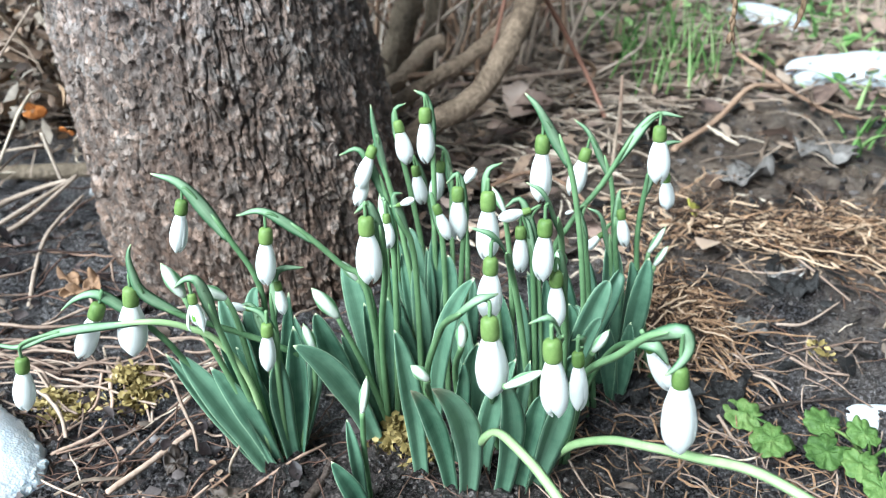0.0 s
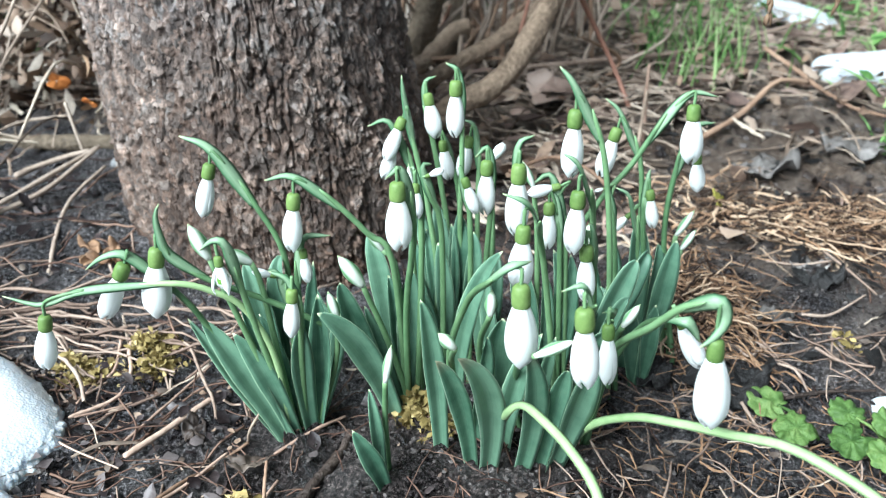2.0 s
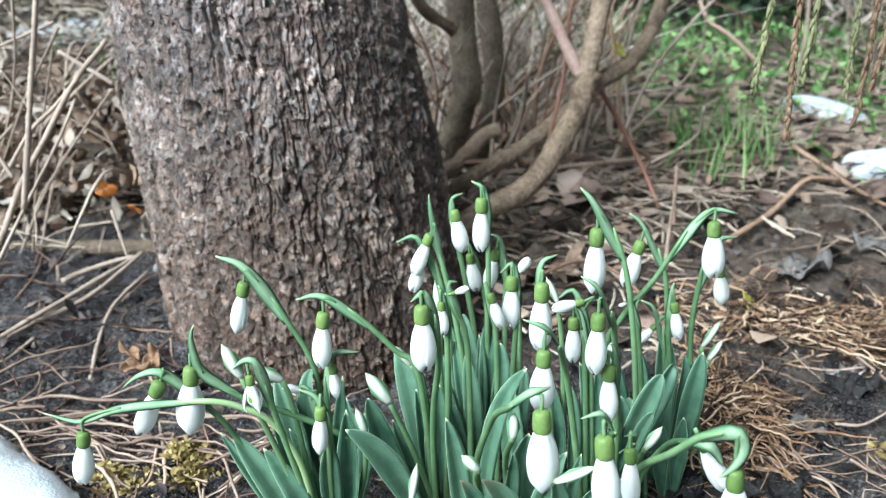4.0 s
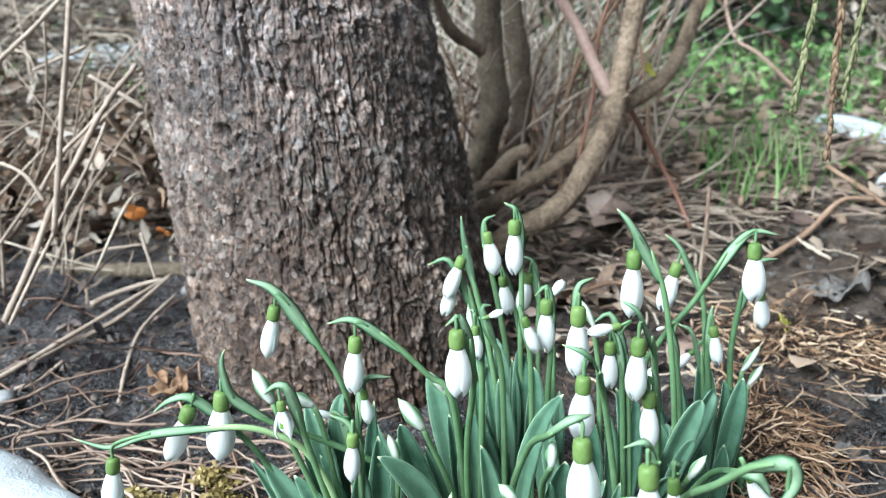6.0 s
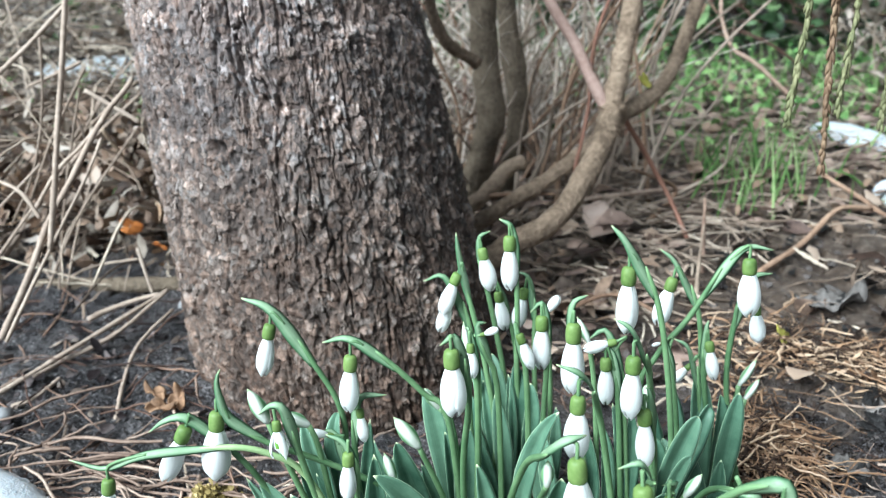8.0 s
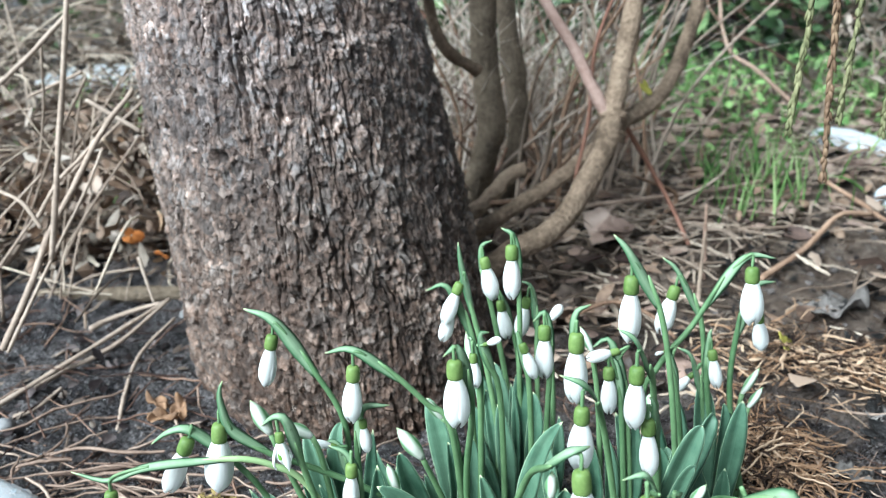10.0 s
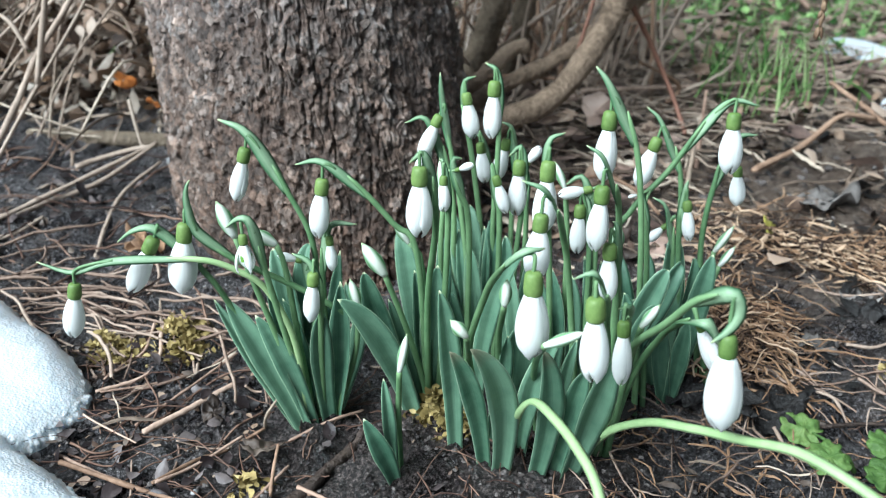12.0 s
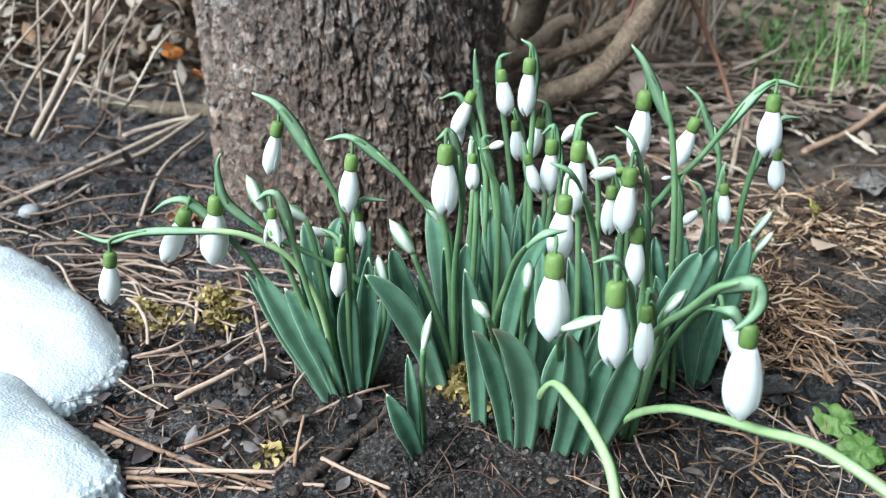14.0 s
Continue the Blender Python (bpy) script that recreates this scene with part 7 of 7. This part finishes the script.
def shrub():
    base = np.array(on(-0.02, 0.70, 0.0))
    ob = thing("shrub", base, "bare brown shrub with forking stems behind the trunk", "shrub")

    def limb(name, pts, r0, r1, mat=SHRUB, sides=12, wob=0.16, label=""):
        p = spline([np.array(q) for q in pts], 8 * len(pts))
        v, f, uv = sweep(p, np.linspace(r0, r1, len(p)), sides, wob, len(ob.children) + 3)
        part(name, mesh_of(name, v - base, f, mat, uv), ob, label)

    limb("branch", [(-0.06, 0.60, 0.045), (-0.01, 0.60, 0.080), (0.025, 0.62, 0.096), (0.055, 0.66, 0.133), (0.066, 0.68, 0.161)], 0.0092, 0.0088, sides=16)
    limb("branch", [(0.066, 0.68, 0.160), (0.072, 0.69, 0.196), (0.084, 0.70, 0.262), (0.10, 0.71, 0.36)], 0.0082, 0.0066, sides=16)
    limb("branch", [(0.064, 0.68, 0.160), (0.050, 0.68, 0.186), (0.036, 0.68, 0.214), (0.006, 0.67, 0.263), (-0.03, 0.66, 0.34)], 0.0046, 0.0036, PINK_TWIG, label="smooth pinkish young branch")
    limb("branch", [(0.072, 0.69, 0.155), (0.115, 0.74, 0.175), (0.148, 0.80, 0.238), (0.17, 0.84, 0.34)], 0.0070, 0.0055)
    limb("branch", [(-0.07, 0.70, 0.065), (-0.037, 0.70, 0.084), (-0.012, 0.717, 0.107), (0.000, 0.72, 0.110)], 0.0075, 0.0062)
    limb("branch", [(-0.07, 0.66, 0.05), (-0.02, 0.67, 0.085), (0.03, 0.70, 0.11), (0.09, 0.75, 0.15)], 0.0068, 0.0056)
    limb("branch", [(-0.05, 0.76, 0.06), (-0.030, 0.76, 0.139), (-0.036, 0.775, 0.20), (-0.038, 0.78, 0.30), (-0.05, 0.78, 0.42)], 0.0130, 0.0100, OLD_BRANCH, 16)
    limb("branch", [(-0.02, 0.80, 0.06), (-0.006, 0.80, 0.14), (-0.018, 0.82, 0.24), (-0.02, 0.83, 0.40)], 0.0105, 0.0080, OLD_BRANCH, 16)
    limb("branch", [(-0.04, 0.74, 0.19), (-0.07, 0.72, 0.22), (-0.085, 0.71, 0.30)], 0.0055, 0.0042)
    limb("branch", [(0.062, 0.678, 0.148), (0.066, 0.680, 0.158), (0.069, 0.683, 0.168)], 0.0098, 0.0094, sides=16, wob=0.45, label="swollen knot where the stems fork")
    limb("twig", [(-0.035, 0.70, 0.086), (-0.005, 0.69, 0.092), (0.025, 0.69, 0.092)], 0.0022, 0.0014, TWIG, 8)
    limb("twig", [(0.075, 0.69, 0.158), (0.100, 0.72, 0.118), (0.122, 0.72, 0.08), (0.135, 0.70, 0.052)], 0.0022, 0.0018, RED_TWIG, 8, label="reddish brown twig")
    limb("twig", [(0.040, 0.69, 0.11), (0.050, 0.70, 0.16), (0.056, 0.71, 0.22), (0.09, 0.72, 0.30)], 0.0017, 0.0013, RED_TWIG, 8, label="reddish brown twig")
    for k in range(95):
        x0, y0 = rng.uniform(-0.08, 0.13), rng.uniform(0.74, 0.98)
        z0 = float(gz(np.array(x0), np.array(y0)))
        dx, hh = rng.normal(0.02, 0.055), rng.uniform(0.05, 0.24)
        limb("twig", [(x0, y0, z0), (x0 + 0.4 * dx + rng.normal(0, 0.022), y0 + 0.01, z0 + hh * 0.5), (x0 + dx, y0 + rng.normal(0, 0.03), z0 + hh)], rng.uniform(0.0012, 0.0028), 0.0010, (TWIG if k % 3 == 0 else CANE) if k % 13 else RED_TWIG, 6)


shrub()
stick([(0.1395, 0.6557, 0.0385), (0.1392, 0.6597, 0.0668), (0.1387, 0.6617, 0.0981)], 0.0026, 0.0009, PALE_OLD_STEM, "pale broken stalk standing in the litter", "stalk", "stalk")
stick([(0.050, 0.754, 0.068), (0.106, 0.766, 0.0717), (0.175, 0.787, 0.0743), (0.246, 0.824, 0.0787), (0.340, 0.880, 0.0900)], 0.0024, 0.0017, OLD_STEM, "long grey stick lying over grass and litter")
stick([on(0.180, 0.645, 0.006), (0.225, 0.69, 0.052), (0.262, 0.725, 0.070), (0.296, 0.746, 0.066), (0.265, 0.78, 0.085)], 0.0026, 0.0019, TWIG, "bent brown twig poking over the litter")
stick([(0.296, 0.746, 0.066), (0.325, 0.72, 0.052), on(0.35, 0.70, 0.006)], 0.0019, 0.0014, TWIG, "thin brown side twig")
stick([(0.125, 0.60, 0.025), (0.127, 0.61, 0.06), (0.129, 0.613, 0.092)], 0.0024, 0.0006, STRAW, "upright dry pointed leaf stalk", "dry_stalk", "stalk")
stick([on(0.03, 0.56, 0.02), (0.06, 0.57, 0.055), (0.085, 0.56, 0.05), (0.10, 0.545, 0.04)], 0.0016, 0.0012, TWIG, "bent grey-brown twig behind the flowers")
stick([(0.284, 0.960, 0.122), (0.248, 0.980, 0.155), (0.228, 1.000, 0.168), (0.219, 1.020, 0.194), (0.215, 1.030, 0.230)], 0.0024, 0.0020, PALE_OLD_STEM, "thin pinkish stem standing in the grass")
stick([(0.33, 1.0, 0.08), (0.335, 1.0, 0.16), (0.33, 1.02, 0.30)], 0.0022, 0.0018, STRAW, "straight pale stem standing in the grass")
for k in range(70):
    bx, by = rng.uniform(0.42, 0.75), rng.uniform(0.90, 1.15)
    b0 = on(bx, by, 0.0)
    dx, hgt = rng.normal(0, 0.05), rng.uniform(0.04, 0.12)
    stick([b0, (bx + 0.4 * dx, by + 0.02, b0[2] + 0.5 * hgt), (bx + dx, by + 0.03, b0[2] + hgt)], rng.uniform(0.0009, 0.002), 0.0008, STRAW, "dry beige stalk standing beyond the snow", "dry_stalk", "stalk", 5, 0.1, "far dry stalks")


# ---- hanging conifer sprigs ----
def sprig(top, bottom, bend, material, label):
    a, b = np.array(top), np.array(bottom)
    ob = thing("conifer_sprig", a, label, "conifer twig", "hanging conifer sprigs")
    p = spline([a, 0.5 * (a + b) + np.array(bend), b], 30)
    add("twig", sweep(p, np.linspace(0.0011, 0.0008, 30), 6), material, ob, a)
    t = unit(np.gradient(p, axis=0))
    for i in range(1, 30):
        for k in range(4):
            d = rng.normal(size=3)
            d = unit(d - np.dot(d, t[i]) * t[i])
            q, o = rng.uniform(0.6, 1.25), rng.uniform(0.0006, 0.0020)
            a0 = p[i] + d * 0.0003 + t[i] * rng.uniform(-0.002, 0.002)
            v, f = lathe(a0, t[i] * 0.006 + d * o, [(0, 0.0005), (0.002 * q, 0.0011), (0.0042 * q, 0.0008), (0.006 * q, 0.0001)], 5)
            add("scale", (v, f), material, ob, a)


sprig((0.123, 0.42, 0.34), (0.120, 0.42, 0.208), (0.003, 0, 0), CONIFER, "hanging olive-green conifer sprig with scale leaves")
sprig((0.134, 0.42, 0.34), (0.138, 0.42, 0.188), (-0.001, 0, 0), CONIFER_DRY, "hanging rust-brown conifer sprig with scale leaves")
sprig((0.145, 0.42, 0.34), (0.142, 0.42, 0.214), (0.002, 0, 0), CONIFER, "hanging olive-green conifer sprig with scale leaves")
sprig((0.1654, 0.4500, 0.3400), (0.1744, 0.4500, 0.2019), (0.003, 0, 0), CONIFER, "hanging olive-green conifer sprig with scale leaves")
sprig((0.1766, 0.4500, 0.3400), (0.1817, 0.4500, 0.1881), (0.003, 0, 0), CONIFER_DRY, "hanging rust-brown conifer sprig with scale leaves")
sprig((0.1876, 0.4500, 0.3400), (0.1875, 0.4500, 0.2064), (0.003, 0, 0), CONIFER_DRY, "hanging rust-brown conifer sprig with scale leaves")


# ---- leaves and pebbles ----
def lobed_leaf(at, size, turn, tilt, material, label, name="weed_leaf", lobes=7, deep=0.16, cup=0.25, category="leaf", group="", stalk=None, slim=0.95, crumple=0.10):
    """A rounded leaf with a scalloped edge, radial folds and real thickness; on a stalk if one is given."""
    ob = thing(name, at, label, category, group)
    sides, rings = 56, 8
    th = np.linspace(-np.pi, np.pi, sides, endpoint=False)
    edge = (1 + deep * (np.abs(np.cos(th * lobes / 2)) ** 0.6 - 0.6) * 2) * (1 - 0.55 * np.exp(-((np.abs(th) - np.pi) / 0.35) ** 2))
    q = np.linspace(0.02, 1, rings)[:, None]
    x, y = q * edge * np.cos(th), q * edge * np.sin(th) * slim
    z = cup * q ** 2 * (0.5 + 0.5 * np.cos(th * lobes)) * 0.6 - 0.15 * q ** 2 * np.abs(np.sin(th)) + 0.025 * np.sin(th * lobes) * q + crumple * fbm(x * 3 + at[0] * 900, y * 3, 5, 3)
    v = np.stack([x, y, z], -1).reshape(-1, 3) * size
    low = v - np.array([0, 0, 0.0006])
    f = grid_faces(rings, sides, True)
    m = rings * sides
    faces = f.tolist() + (f[:, ::-1] + m).tolist() + [[m - sides + k, m - sides + (k + 1) % sides, 2 * m - sides + (k + 1) % sides, 2 * m - sides + k] for k in range(sides)]
    faces += [list(range(sides))[::-1], list(range(m, m + sides))]
    rot = np.array(Euler((tilt[0], tilt[1], turn)).to_matrix())
    part("blade", mesh_of("blade", np.vstack([v, low]) @ rot.T, faces, material), ob)
    if stalk is not None:
        a = np.array(at)
        s0 = a - (rot @ np.array([size * 0.45, 0, 0.0]))
        add("stalk", sweep(spline([s0, 0.5 * (s0 + np.array(stalk)) + np.array([0, 0, 0.003]), np.array(stalk)], 12), np.linspace(0.0008, 0.0011, 12), 6), WEED, ob, a)
    return ob


GREEN = "bright green scalloped weed leaf with crinkled surface"
for root, leaves in (
    ((0.172, 0.338), (((0.149, 0.349, 0.016), 0.0100, 2.75), ((0.157, 0.332, 0.014), 0.0102, -2.7))),
    ((0.205, 0.330), (((0.185, 0.342, 0.016), 0.0090, 2.45), ((0.180, 0.324, 0.014), 0.0102, -2.8), ((0.202, 0.335, 0.015), 0.0086, 1.7),
                      ((0.193, 0.316, 0.013), 0.0092, -1.9), ((0.215, 0.322, 0.014), 0.0090, -0.6), ((0.198, 0.303, 0.010), 0.0095, -1.6))),
):
    for at, size, turn in leaves:
        tilt = (0.38 * math.cos(turn), -0.38 * math.sin(turn))
        lobed_leaf(at, size, turn, tilt, WEED, GREEN, lobes=9, deep=0.11, cup=0.14, crumple=0.2, group="weed leaves", stalk=on(*root, -0.001), slim=0.85)
lobed_leaf(on(0.172, 0.545, 0.012), 0.008, 0.9, (0.9, 0.4), YELLOW, "small yellow-green leaf among brown litter", "fallen_leaf", 3, 0.2, group="")
lobed_leaf((0.096, 0.720, 0.179), 0.007, 0.2, (1.2, 0.9), YELLOW, "small yellow-green leaf hanging in the shrub", "fallen_leaf", 3, 0.1, slim=0.5)
lobed_leaf((-0.31, 0.634, 0.080), 0.010, 0.9, (0.9, 0.3), ORANGE, "bright orange dead leaf behind the trunk", "fallen_leaf", 3, 0.1, slim=0.7)
lobed_leaf((-0.29, 0.64, 0.062), 0.008, 2.1, (0.6, 0.5), ORANGE, "bright orange dead leaf behind the trunk", "fallen_leaf", 3, 0.1, slim=0.7)
for px, py, tn in ((-0.222, 0.455, 0.4), (-0.212, 0.462, 1.9), (-0.228, 0.468, 2.8)):
    lobed_leaf(on(px, py, 0.010), 0.009, tn, (rng.normal(0.5, 0.3), rng.normal(0, 0.4)), RUST, "curled rust-brown dead leaf by the trunk", "dead_leaf", 4, 0.18, 0.9, "leaf", "rusty leaves", slim=0.5)
for (px, py), sz, tn, lab in (
    ((0.222, 0.607), 0.026, 0.3, "curled grey dead leaf on dark soil"), ((0.134, 0.366), 0.021, 0.3, "large black wet dead leaf lying crumpled on the soil"), ((0.098, 0.372), 0.014, 1.2, "black wet dead leaf on the soil"), ((0.205, 0.452), 0.018, 0.2, "black wet dead leaf on the soil"),
    ((0.172, 0.416), 0.012, 2.9, "grey dead leaf fragment on the straw"), ((0.210, 0.470), 0.015, 0.5, "grey dead leaf fragment on the straw"), ((-0.125, 0.322), 0.009, 1.9, "brown dead leaf lying on soil"),
    ((-0.095, 0.300), 0.010, 0.2, "brown dead leaf lying on soil"), ((0.02, 0.60), 0.028, 1.0, "large dull brown dead leaf behind the clump"),
    ((0.07, 0.52), 0.024, 2.0, "large dull brown dead leaf behind the clump"), ((0.10, 0.64), 0.026, 0.7, "large dull brown dead leaf behind the clump"), ((0.18, 0.69), 0.024, 1.5, "reddish brown dead leaf among litter"),
    ((0.30, 0.64), 0.026, 2.7, "pale dead leaf among litter"), ((0.26, 0.58), 0.022, 0.1, "dark dead leaf among litter"), ((0.25, 0.395), 0.018, 1.4, "dark dead leaf among straw"),
):
    lobed_leaf(on(px, py, 0.007), sz, tn, (rng.normal(0, 0.15), rng.normal(0, 0.15)), BLACK_LEAF if "black" in lab else PALE_LEAF if "grey" in lab or "pale" in lab else DEAD, lab, "dead_leaf", 5, 0.09, 0.4, "leaf", "dead leaves", slim=0.85 if "large black" in lab else 0.6, crumple=0.42)


def pebble(x, y, r, label):
    v, f = lathe((0, 0, -0.6 * r), (0, 0, 1), [(0, 0.3 * r), (0.15 * r, 0.75 * r), (0.5 * r, r), (0.9 * r, 0.85 * r), (1.15 * r, 0.45 * r), (1.22 * r, 0.1 * r)], 12, 0.07)
    v = v * (1 + 0.25 * np.stack([vnoise(v[:, 0] / r + x * 99, v[:, 1] / r, 3)] * 3, -1))
    ob = tagged(new("pebble", mesh_of("pebble", v, f, PEBBLE)), label, "pebble")
    ob.location = on(x, y, 0.005)


pebble(-0.321, 0.449, 0.007, "pale grey pebble on the soil")
pebble(-0.252, 0.585, 0.006, "pale lump of ice by the trunk")
pebble(-0.115, 0.272, 0.0016, "tiny white chip on the soil")
